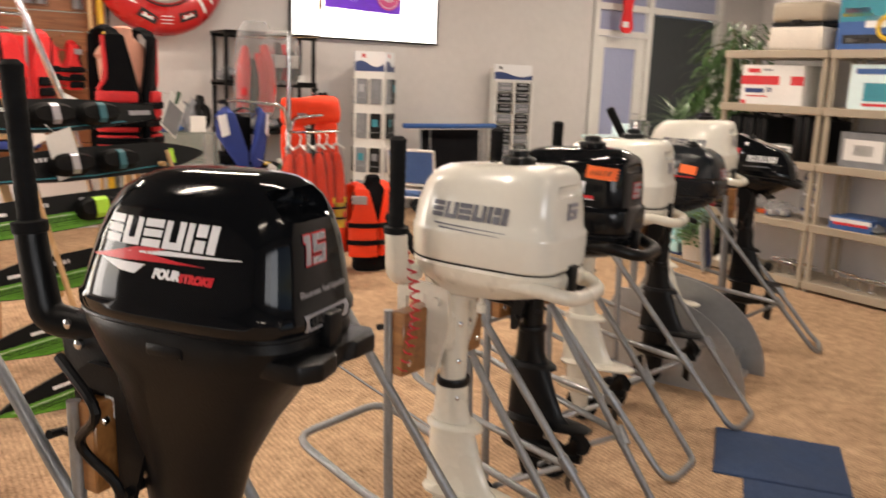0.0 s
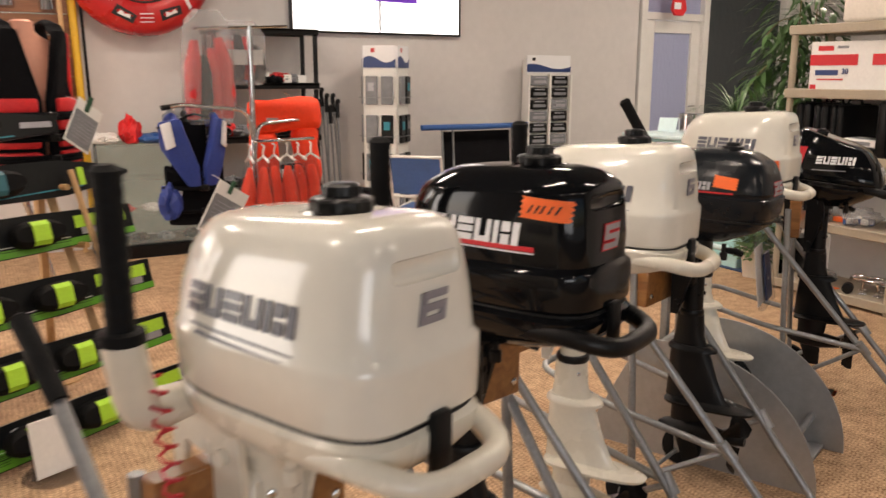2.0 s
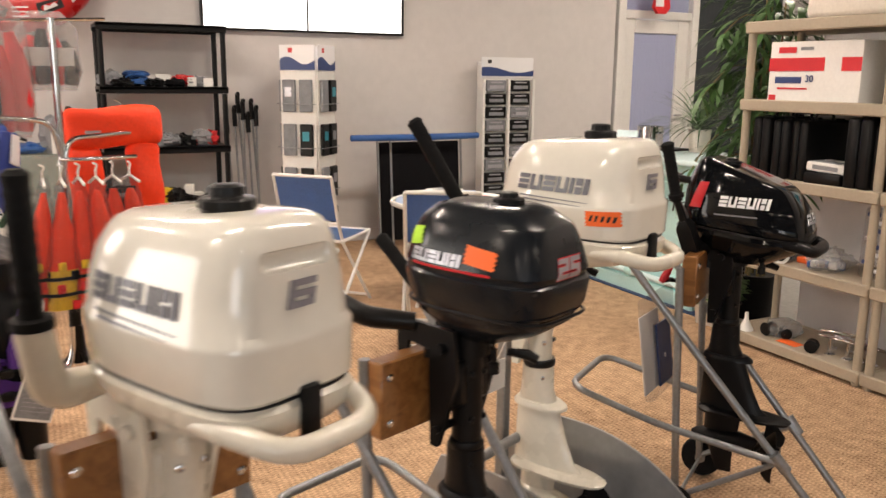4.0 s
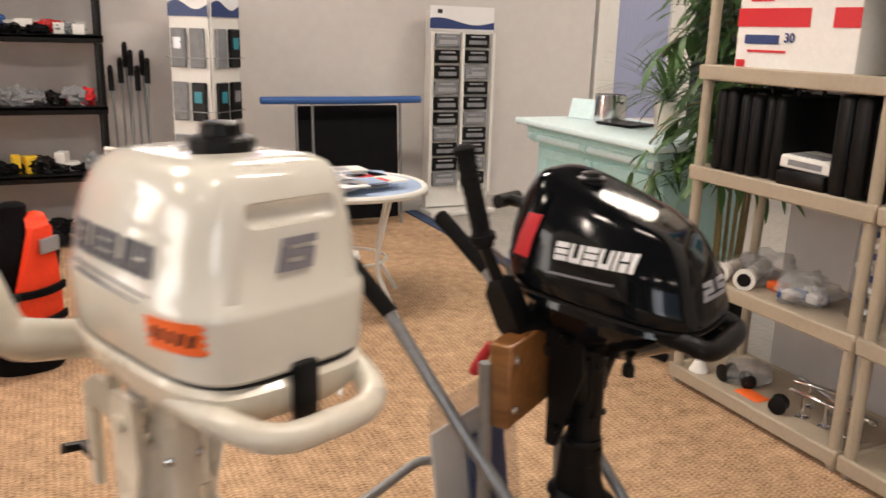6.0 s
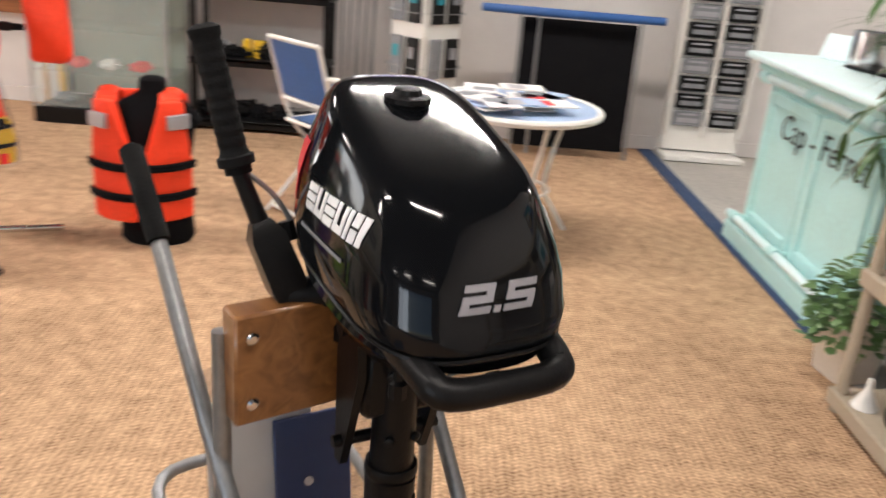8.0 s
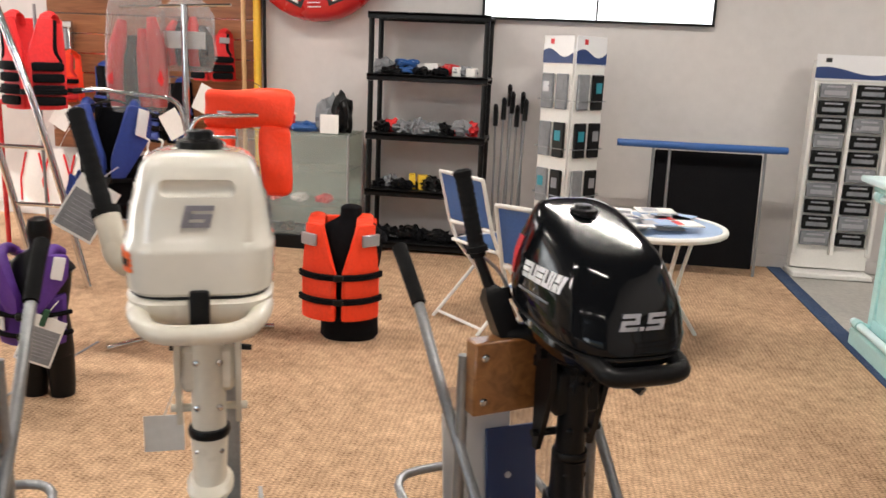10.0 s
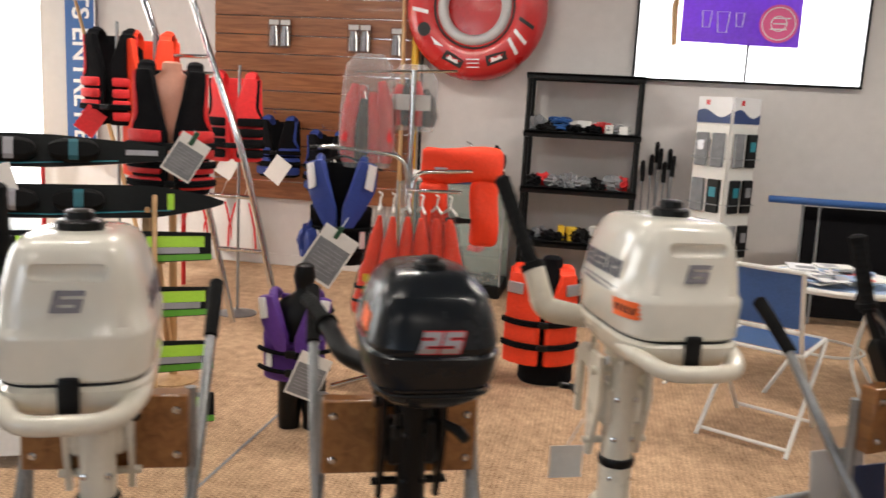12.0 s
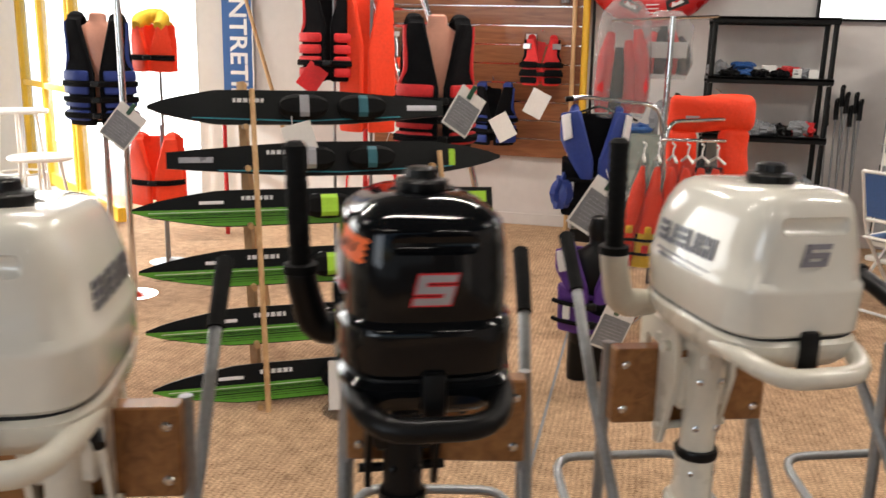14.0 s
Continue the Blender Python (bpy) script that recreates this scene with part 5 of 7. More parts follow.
# ---- plants ----
def blade(bm, base, d, l, w, droop, n=4):
    """A long leaf from base along d, bending down."""
    d = Vector(d).normalized()
    side = d.cross(Vector((0, 0, 1)))
    side = side.normalized() if side.length > .05 else Vector((1, 0, 0))
    L, R = [], []
    p = Vector(base)
    dd = d.copy()
    for k in range(n + 1):
        u = k / n
        hw = w * (math.sin(math.pi * min(1, .12 + .88 * u)) ** .8) * .5 if k < n else .0005
        L.append(bm.verts.new(p - side * hw)), R.append(bm.verts.new(p + side * hw + Vector((0, 0, .0))))
        dd = (dd + Vector((0, 0, -droop / n))).normalized()
        p = p + dd * (l / n)
    for k in range(n):
        bm.faces.new((L[k], R[k], R[k + 1], L[k + 1]))


def pot(t, r, h, material, taper=.75):
    part("pot", lathe(B(), [(r * taper, 0), (r * taper + .005, .004), (r, h), (r + .006, h), (r - .008, h), (r - .01, h - .02), (.01, h - .022)], 24), material, t)
    part("soil", lathe(B(), [(.01, h - .024), (r - .014, h - .022), (.01, h - .012)], 16), STEM, t)


rn = random.Random(41)
bb = thing("bamboo_plant", "tall potted bamboo with many slim green leaves", "plant", pose(5.93, 4.52, 0))
part("pot", lathe(B(), [(.11, 0), (.13, .26), (.135, .27), (.12, .27), (.01, .25)], 20), BLK, bb)
for k in range(6):
    a = k * 1.05
    x, y = .05 * math.cos(a), .05 * math.sin(a)
    top = 1.95 - .12 * (k % 3)
    pts = [(x, y, .25), (x * 1.5, y * 1.5, .9), (x * 2.6 + rn.uniform(-.05, .05), y * 2.6, top)]
    part("stem", tube(B(), pts, [.010, .008, .004], 7), STEM, bb)
    lf = B()
    for j in range(170):
        u = rn.uniform(.34, 1)
        z = .25 + (top - .25) * u
        c = Vector((x * (1 + 1.6 * u), y * (1 + 1.6 * u), z))
        b = rn.uniform(0, 2 * math.pi)
        reach = rn.uniform(.05, .28)
        q = c + Vector((math.cos(b), math.sin(b), rn.uniform(-.1, .25))) * reach
        blade(lf, q, (math.cos(b + rn.uniform(-.6, .6)), math.sin(b + rn.uniform(-.6, .6)), rn.uniform(-.35, .2)), rn.uniform(.13, .22), rn.uniform(.020, .034), rn.uniform(.4, 1.4))
        if j % 3 == 0:
            tube(lf, [c, q], .0018, 4)
    tagged(part("foliage", lf, LEAF, bb), kind="stuff")
for p0, p1, p2 in (((-.04, .02, 1.15), (-.25, .16, 1.12), (-.40, .24, .80)), ((-.03, .03, 1.0), (-.22, .20, .95), (-.33, .30, .62)), ((-.05, 0, 1.45), (-.26, .06, 1.52), (-.44, .10, 1.30)), ((-.04, -.02, 1.7), (-.22, .02, 1.80), (-.40, .04, 1.62))):
    part("branch", tube(B(), [p0, p1, p2], [.005, .004, .002], 6, bend=.15), STEM, bb)
    lf = B()
    for j in range(16 if p0[2] < 1.3 else 30):
        u = rn.uniform(.25, 1)
        q = Vector(p0) * (1 - u) ** 2 + Vector(p1) * 2 * u * (1 - u) + Vector(p2) * u * u
        b = rn.uniform(0, 2 * math.pi)
        blade(lf, q, (math.cos(b), math.sin(b), rn.uniform(-.9, .1)), rn.uniform(.12, .20), rn.uniform(.020, .034), rn.uniform(.8, 1.8))
    tagged(part("foliage", lf, LEAF, bb), kind="stuff")
pp = thing("potted_palm", "spiky potted palm in a cream pot on the counter", "plant", pose(6.08, 5.22, CZ))
pot(pp, .075, .15, POTC)
lf = B()
for j in range(90):
    b = rn.uniform(0, 2 * math.pi)
    e = rn.uniform(.2, 1.5)
    blade(lf, (0, 0, .13 + rn.uniform(0, .05)), (math.cos(b), math.sin(b), e), rn.uniform(.3, .52), .013, rn.uniform(.5, 1.3), 6)
tagged(part("fronds", lf, LEAF, pp), kind="stuff")
iv = thing("potted_ivy", "bushy variegated ivy in a square cream pot", "plant", pose(5.60, 4.50, 0, 0, 0, 12))
part("pot", rings(B(), [superell(.078, .078, .078, 0, 7, 28), superell(.098, .098, .098, .20, 7, 28), superell(.102, .102, .102, .205, 7, 28), superell(.102, .102, .102, .222, 7, 28), superell(.09, .09, .09, .222, 7, 28), superell(.088, .088, .088, .20, 7, 28)]), POTC, iv)
lf = B()
for j in range(520):
    b, u, v = rn.uniform(0, 6.28), rn.random() ** .5, rn.random()
    p = Vector((.16 * u * math.cos(b), .16 * u * math.sin(b), .2 + .32 * v * (1.1 - .6 * u) - .06 * u))
    blade(lf, p, (math.cos(b) + rn.uniform(-.5, .5), math.sin(b) + rn.uniform(-.5, .5), rn.uniform(-.3, .7)), rn.uniform(.032, .05), rn.uniform(.028, .04), .6, 3)
tagged(part("leaves", lf, LEAFV, iv), kind="stuff")

# ---- bistro table and chairs ----
tb = thing("bistro_table", "round white metal table with blue top, strewn with magazines", "table", pose(4.47, 5.68, -.08))
R = .40
part("tabletop", lathe(B(), [(.01, .702), (R - .03, .702), (R - .03, .718), (.01, .718)], 40), LIGHTBLUE, tb, "pale blue table top")
part("rim", tube(B(), [((R - .012) * math.cos(k * math.pi / 24), (R - .012) * math.sin(k * math.pi / 24), .708) for k in range(48)], .017, 8, closed=True), WHITE, tb)
for k in range(4):
    a = math.radians(25 + 90 * k)
    c, s_ = math.cos(a), math.sin(a)
    part("leg", tube(B(), [(c * .30, s_ * .30, .70), (c * .22, s_ * .22, .42), (c * .20, s_ * .20, .30), (c * .36, s_ * .36, .08)], .011, 10, bend=.06), WHITE, tb)
ring = [(.195 * math.cos(k * math.pi / 12), .195 * math.sin(k * math.pi / 12), .33) for k in range(24)]
part("ring", tube(B(), ring, .008, 8, closed=True), WHITE, tb)
for k in range(22):
    x, y = 4.45 + rn.uniform(-.26, .24), 5.66 + rn.uniform(-.24, .24)
    lay = .640 + .0085 * (k % 6)
    mg = thing("magazine", "glossy magazine lying on the table", "magazine", pose(x, y, lay, 0, 0, rn.uniform(0, 180)), "magazines on the table")
    part("cover", box(B(), (0, 0, .004), (.15, .21, .007), .001), (PAPER, DECALW, PAPER, LIGHTBLUE)[k % 4], mg, smooth=False)
    part("print", box(B(), (rn.uniform(-.02, .02), .03, .0078), (.1, .08, .001)), (GREYINK, SILVER, GREYINK, NAVY, REDV)[k % 5], mg, smooth=False)


def folding_chair(x, y, rz):
    t = thing("folding_chair", "white folding chair with blue mesh seat and back", "chair", pose(x, y, 0, 0, 0, rz), "folding chairs round the table")
    for sd in (-1, 1):
        w = .205 * sd
        part("back_leg", tube(B(), [(w, -.30, .0), (w, .16, .43), (w, .18, .45)], .0105, 8), WHITE, t)
        part("front_leg", tube(B(), [(w * .92, .22, .0), (w * .92, -.16, .43), (w * .92, -.22, .56), (w * .92, -.30, .84)], .0105, 8), WHITE, t)
        part("seat_rail", tube(B(), [(w * .96, -.19, .445), (w * .96, .20, .455)], .010, 8), WHITE, t)
    for y_, z in ((-.30, .84), (-.215, .555)):
        part("cross_bar", tube(B(), [(-.19, y_, z), (.19, y_, z)], .0105, 8), WHITE, t)
    for y_, z in ((-.27, .03), (.20, .03), (-.19, .445), (.20, .455)):
        part("cross_bar", tube(B(), [(-.195, y_, z), (.195, y_, z)], .009, 8), WHITE, t)
    part("seat", sheet(B(), lambda u, v: Vector((-.185 + .37 * u, -.18 + .37 * v, .455 - .018 * math.sin(math.pi * u) * math.sin(math.pi * v))), 8, 8, .006), BLUECLOTH, t, "blue mesh seat")
    part("backrest", sheet(B(), lambda u, v: Vector((-.182 + .364 * u, -.222 - .076 * v - .015 * math.sin(math.pi * u), .575 + .255 * v)), 8, 6, .006), BLUECLOTH, t, "blue mesh backrest")
    return t


folding_chair(4.03, 4.95, -27)
folding_chair(3.68, 5.85, -46)

# ---- display racks against the wall ----
rk = thing("spinner_rack", "white revolving rack of blue and grey packaged parts", "display rack", pose(4.03, 7.28, 0, 0, 0, 45))
part("column", box(B(), (0, 0, .8), (.09, .09, 1.5), .004), WHITE, rk, smooth=False)
part("base", box(B(), (0, 0, .02), (.34, .34, .04), .01), WHITE, rk, smooth=False)
for k in range(4):
    a = 90 * k
    m = pose(0, 0, 0, 0, 0, a)
    part("side_panel", box(B(), (0, -.152, .79), (.29, .008, 1.34), .001), WHITE, rk, smooth=False, m=m)
    hb = part("header", box(B(), (0, -.158, 1.54), (.29, .006, .19), .001), DECALW, rk, smooth=False, m=m)
    wave = prism(B(), [(-.145, -.08)] + [(.145 - .29 * (1 - j / 12), -.01 + .028 * math.sin(j / 12 * 6.0 + .4)) for j in range(13)][::1] + [(.145, -.08)], 0, .002, Euler((radians(90), 0, 0)).to_matrix().to_4x4())
    part("wave_print", wave, NAVY, rk, "navy wave print", smooth=False, m=m @ Matrix.Translation((0, -.162, 1.53)))
    part("mark", box(B(), (-.06, -.1625, 1.595), (.035, .002, .035), .001), REDINK, rk, smooth=False, m=m)
    for z in (.28, .60, .93, 1.26):
        for x in (-.07, .07):
            pk = part("packet", box(B(), (x, -.172, z), (.105, .026, .24), .006), (GREYINK, BLK, BLK, GREYINK)[int(z * 10 + k + (x > 0)) % 4] if z > .7 else (GREYINK, BLK)[int(x > 0)], rk, smooth=False, m=m)
            part("card", box(B(), (x, -.187, z + .03), (.055, .003, .07)), (TEAL, GREYINK, SILVER, GREYINK)[(k + int(z * 9) + int(x > 0)) % 4], pk, smooth=False)
        part("wire_pocket", tube(B(), [(-.14, -.16, z - .06), (-.14, -.195, z - .06), (.14, -.195, z - .06), (.14, -.16, z - .06)], .003, 6), STEEL, rk, m=m)

rr = thing("flat_rack", "white flat display rack with rows of grey packets", "display rack", pose(5.99, 7.62, 0))
part("back", box(B(), (0, 0, .80), (.54, .08, 1.5), .006), WHITE, rr, smooth=False)
part("base", box(B(), (0, -.06, .02), (.56, .24, .04), .008), WHITE, rr, smooth=False)
part("header", box(B(), (0, -.043, 1.50), (.54, .01, .18), .002), DECALW, rr, smooth=False)
part("wave_print", prism(B(), [(-.27, -.055)] + [(-.27 + .54 * j / 14, .0 + .025 * math.sin(j / 14 * 5.4 + .9)) for j in range(15)] + [(.27, -.055)], 0, .002, Euler((radians(90), 0, 0)).to_matrix().to_4x4()), NAVY, rr, "navy wave print", smooth=False, m=Matrix.Translation((0, -.049, 1.48)))
part("mark", box(B(), (-.19, -.05, 1.55), (.04, .002, .03), .001), INK, rr, smooth=False)
for r_ in range(10):
    for c_ in range(2):
        x, z = -.125 + .25 * c_, 1.34 - r_ * .118
        pk = part("packet", box(B(), (x, -.058, z), (.20, .03, .098), .004), BLK if (r_ + c_) % 3 else GREYINK, rr, smooth=False)
        part("card", box(B(), (x, -.0745, z - .012), (.15, .002, .03)), GREYINK if (r_ + c_) % 3 else SILVER, pk, smooth=False)
        part("card", box(B(), (x, -.0745, z + .03), (.12, .002, .012)), SILVER, pk, smooth=False)
for x in (-.26, 0, .26):
    part("rib", box(B(), (x, -.06, .78), (.025, .05, 1.24), .003), WHITE, rr, smooth=False)

# folded black table under a blue roll
bp = thing("folded_canvas_table", "folded black canvas panel on thin steel legs", "folded panel", pose(5.02, 7.32, 0, -4, 0, 0))
part("canvas", box(B(), (0, 0, .47), (.74, .03, .82), .012, seg=2), BLKCLOTH, bp)
for x in (-.385, .385, -.27):
    part("leg", tube(B(), [(x, -.025, .012), (x, -.022, .90)], .011, 8), STEEL, bp)
br = thing("blue_roll", "rolled blue cover lying across the black panel", "roll", pose(4.95, 7.27, .925, 0, 90, 0))
part("roll", tube(B(), [(0, 0, -.58), (0, 0, -.575), (.004, 0, 0), (0, 0, .575), (0, 0, .58)], [.018, .026, .028, .026, .018], 12), BLUE, br)

# boat hooks leaning by the shelf
for k in range(7):
    x = 3.50 + .034 * k
    l = 1.10 + .05 * ((k * 5) % 4)
    t = thing("boat_hook", "steel boat hook pole with a black plastic head", "boat hook", pose(x, 7.50 - .02 * (k % 3), .012, -7, 1.5 * ((k % 3) - 1), 0), "boat hooks leaning on the wall")
    part("pole", tube(B(), [(0, 0, 0), (0, 0, l - .12)], .009, 10), STEEL, t)
    hd = tube(B(), [(0, 0, l - .14), (0, 0, l), (.0, -.03, l + .02), (.0, -.055, l - .01)], [.019, .018, .013, .008], 8, bend=.02)
    part("hook", hd, BLK, t)

# ---- black shelf with chandlery clutter ----
bs = thing("black_shelf", "black plastic shelf unit crowded with small chandlery", "shelving")
x0, x1, ya, yb = 2.54, 3.43, 7.30, 7.68
LV = (.06, .46, .88, 1.31, 1.745)
for z in LV:
    bm = box(B(), ((x0 + x1) / 2, (ya + yb) / 2, z), (x1 - x0, yb - ya, .02), .003)
    box(bm, ((x0 + x1) / 2, ya + .01, z - .012), (x1 - x0 - .002, .02, .05), .004)
    box(bm, ((x0 + x1) / 2, yb - .01, z - .012), (x1 - x0 - .002, .02, .05), .004)
    part("shelf", bm, BLK, bs)
for xx in (x0 + .025, x1 - .025):
    for yy in (ya + .03, yb - .03):
        for a, c in zip((0, .07, .47, .89, 1.32), (.045, .42, .84, 1.27, 1.71)):
            part("post", tube(B(), [(xx, yy, a), (xx, yy, c)], .02, 10), BLK, bs)
rn = random.Random(17)
pal = {1: (BLKCLOTH, BLK, PAPER, YELLOWV, GREYINK, BLK), 2: (REDV, GREYINK, BLKCLOTH, BLK, GREYINK, REDPVC), 3: (GREYINK, BLK, PAPER, REDPVC, BLK, BLKCLOTH), 0: (BLK, BLKCLOTH, BLK)}
for li in range(4):
    x = x0 + .09
    while x < x1 - .1:
        w = rn.uniform(.06, .13)
        h = rn.uniform(.05, .13) if li else rn.uniform(.06, .12)
        mt = rn.choice(pal[li])
        if li == 3 and x0 + .22 < x < x0 + .34:
            mt, w = BLUE, .2
        nm = {BLUE: "coiled blue rope", REDV: "red safety pouch", REDPVC: "red plastic fender part", BLK: "black rubber fitting", BLKCLOTH: "black folded cover", PAPER: "white paper packet", WHITE: "white plastic fitting", GREYINK: "grey bagged fitting", YELLOWV: "yellow packet", POTC: "cream plastic cup", FILM: "clear bag of fittings"}[mt]
        yy = ya + rn.uniform(.1, .2)
        if mt in (PAPER, YELLOWV, POTC):
            o = tagged(part("packet", box(B(), (0, 0, h / 2), (w * .8, .1, h), .004), mt, m=pose(x, yy, LV[li] + .011, 0, 0, rn.uniform(-20, 20))), nm + " standing on a black shelf", "packet")
        elif mt is BLUE and li == 3:
            c = B()
            for q in range(9):
                ra, rb, pz = rn.uniform(.06, .115), rn.uniform(.05, .08), rn.uniform(0, 6)
                rg = [(ra * math.cos(a * math.pi / 10 + q), rb * math.sin(a * math.pi / 10 + q), .014 + .010 * q + .012 * math.sin(a * .6 + pz)) for a in range(20)]
                tube(c, rg, .008, 6, closed=True)
            tagged(part("rope_coil", c, BLUE, m=pose(x, yy, LV[li] + .011)), "coiled blue rope on a black shelf", "rope")
        else:
            crumple("fitting", nm + " on a black shelf", "fitting", (x, yy, LV[li] + .011), (w * 1.1, .16, h), mt, int(x * 100) + li * 7, rn.uniform(0, 90), rough=.3)
        x += w * .6

# glass cabinet beside it
gc = thing("glass_cabinet", "glass display cabinet with dark base and bare shelves", "cabinet", pose(2.02, 7.40, 0))
part("base", box(B(), (0, 0, .05), (.86, .46, .1), .006), BLK, gc, smooth=False)
for z in (.33, .60, .86):
    part("shelf", box(B(), (0, 0, z), (.84, .44, .008)), GLASS, gc, smooth=False)
part("pane", box(B(), (0, -.222, .49), (.84, .006, .76)), GLASS, gc, smooth=False)
part("back", box(B(), (0, .222, .49), (.84, .006, .76)), mat("grey_green_panel", (.32, .37, .33), .5, 0, .1, 6), gc, smooth=False)
for x in (-.425, .425):
    for y in (-.222, .222):
        part("post", box(B(), (x, y, .49), (.014, .014, .78), .002), ALU, gc, smooth=False)
for k in range(7):
    crumple("chandlery_item", "small bagged item in the glass cabinet", "goods", (1.72 + .1 * k, 7.36, (.101, .335)[k % 2]), (.12, .14, .07), (GREYINK, REDV, BLK, PAPER)[k % 4], 60 + k)
for k, (x, mt, w) in enumerate(((1.72, PAPER, .2), (1.9, REDV, .14), (2.06, BLUE, .24), (2.24, GREYINK, .18), (2.34, BLK, .14))):
    crumple("folded_cloth", "folded goods piled on the glass cabinet", "goods", (x, 7.38, .867), (w, .2, (.09, .22, .08, .28, .32)[k]), mt, 80 + k)
tagged(part("goods_card", box(B(), (2.28, 7.25, .94), (.14, .004, .14), .001), PAPER), "white card on the folded goods", "card")
bpy.data.objects["goods_card"].location.z = .0

# loose blue carpet tiles
for k, (x, y, rz) in enumerate(((2.81, 1.755, 37), (2.512, 1.395, 37))):
    o = part("carpet_tile", box(B(), (0, 0, .005), (.44, .48, .010), .003), MATBLUE, smooth=False, m=pose(x, y, .0, 0, 0, rz))
    tagged(o, "dark blue carpet tile lying on the sisal", "carpet tile", "loose carpet tiles")

# ---- vests, mannequins and hangers ----
def puff(outline, thick, m=Matrix(), bulge=1.0):
    """A padded flat panel with soft edges from an outline in x and z."""
    bm = prism(B(), outline, -thick / 2, thick / 2, Euler((radians(90), 0, 0)).to_matrix().to_4x4())
    bmesh.ops.bevel(bm, geom=bm.edges[:], offset=thick * .38, segments=2, affect="EDGES", profile=.6, clamp_overlap=True)
    bmesh.ops.transform(bm, matrix=m, verts=bm.verts)
    return bm


def curl(bm, r):
    """Bend a panel round a body of radius r."""
    for v in bm.verts:
        a = v.co.x / r
        d = r + (-v.co.y)
        v.co.x, v.co.y = d * math.sin(a), -(d * math.cos(a) - r)
    return bm


def subdiv(bm, n=3):
    e = [e for e in bm.edges if e.calc_length() > .05]
    if e:
        bmesh.ops.subdivide_edges(bm, edges=e, cuts=n)
    return bm


def vest(label, m, w, h, front, side, belts, strap, r=.16, collar=None, blocks=0, group="", stripe=None, t=.045, back=True, vee=.5):
    """A buoyancy vest: two padded fronts, back, shoulders, belts and buckles; base at its hem."""
    e = thing("life_vest", label, "life vest", m, group)
    xs, ys = r * math.sin(w * .31 / r), r - (r + .012) * math.cos(w * .31 / r)
    out = r + .016 + t / 2 + (.016 if side else 0)
    for sd in (-1, 1):
        o = [(sd * .012, 0), (sd * w * .5, 0), (sd * w * .5, h * .52), (sd * w * .40, h * .62), (sd * w * .42, h), (sd * w * .20, h), (sd * .012, h * vee)]
        if sd < 0:
            o = o[::-1]
        part("front_panel", curl(subdiv(puff(o, t, Matrix.Translation((0, -.012, 0)))), r), front, e)
        part("shoulder", rings(B(), [[Vector((sd * (xs + q * math.cos(j * math.pi / 6)), y_ + .014 * math.sin(j * math.pi / 6) * sy, z_ + .018 * math.sin(j * math.pi / 6) * (1 - sy))) for j in range(12)] for q, y_, z_, sy in ((w * .10, ys, h * .97, 1), (w * .10, ys + .03, h * 1.035, .5), (w * .095, ys + .08, h * 1.05, 0), (w * .095, ys + .14, h * 1.02, .5), (w * .09, ys + .17, h * .9, 1))]), strap, e)
        if side:
            for k in range(blocks or 1):
                zz = h * (.05 + .5 * k / max(1, blocks))
                hh = h * (.40 / max(1, blocks)) if blocks else h * .5
                bm = box(B(), (sd * w * .295, -.032, zz + hh / 2), (w * .42, t, hh), .012, seg=2)
                part("side_panel", curl(subdiv(bm), r), side, e)
        if stripe:
            part("chest_patch", curl(box(B(), (sd * w * .33, -.045, h * .84), (w * .2, .02, h * .12), .004), r), stripe, e)
    if back:
        o = [(-w * .5, 0), (w * .5, 0), (w * .46, h * .6), (w * .44, h), (-w * .44, h), (-w * .46, h * .6)]
        bm = curl(subdiv(puff(o, t)), r)
        for v in bm.verts:
            v.co.y = r * 1.4 - v.co.y * .6
        part("back_panel", bm, front, e)
    if blocks > 2:
        for sd in (-1, 1):
            eg = [(sd * w * a_, -.03, h * b_) for a_, b_ in ((.49, .53), (.40, .63), (.405, .8), (.42, .98))]
            part("piping", curl(tube(B(), eg, .011, 8, bend=.03), r), side, e, "coloured edge piping")
    for z in belts:
        ring = [(out * math.sin(w * .5 / r * k / 8), r - out * math.cos(w * .5 / r * k / 8), h * z) for k in range(-8, 9)]
        bb_ = B()
        for dz in (-.008, .008):
            tube(bb_, [(x, y, z_ + dz) for x, y, z_ in ring], .010, 6)
        part("belt", bb_, BLKCLOTH, e, "black webbing belt")
        part("buckle", box(B(), (0, r - out - .008, h * z), (.05, .022, .034), .006), BLK, e)
    if collar:
        part("collar", tube(B(), [(-w * .27, -.02, h * .95), (-w * .3, .08, h * 1.12), (0, .13, h * 1.18), (w * .3, .08, h * 1.12), (w * .27, -.02, h * .95)], [.03, .045, .05, .045, .03], 10, bend=.1), collar, e)
    return e


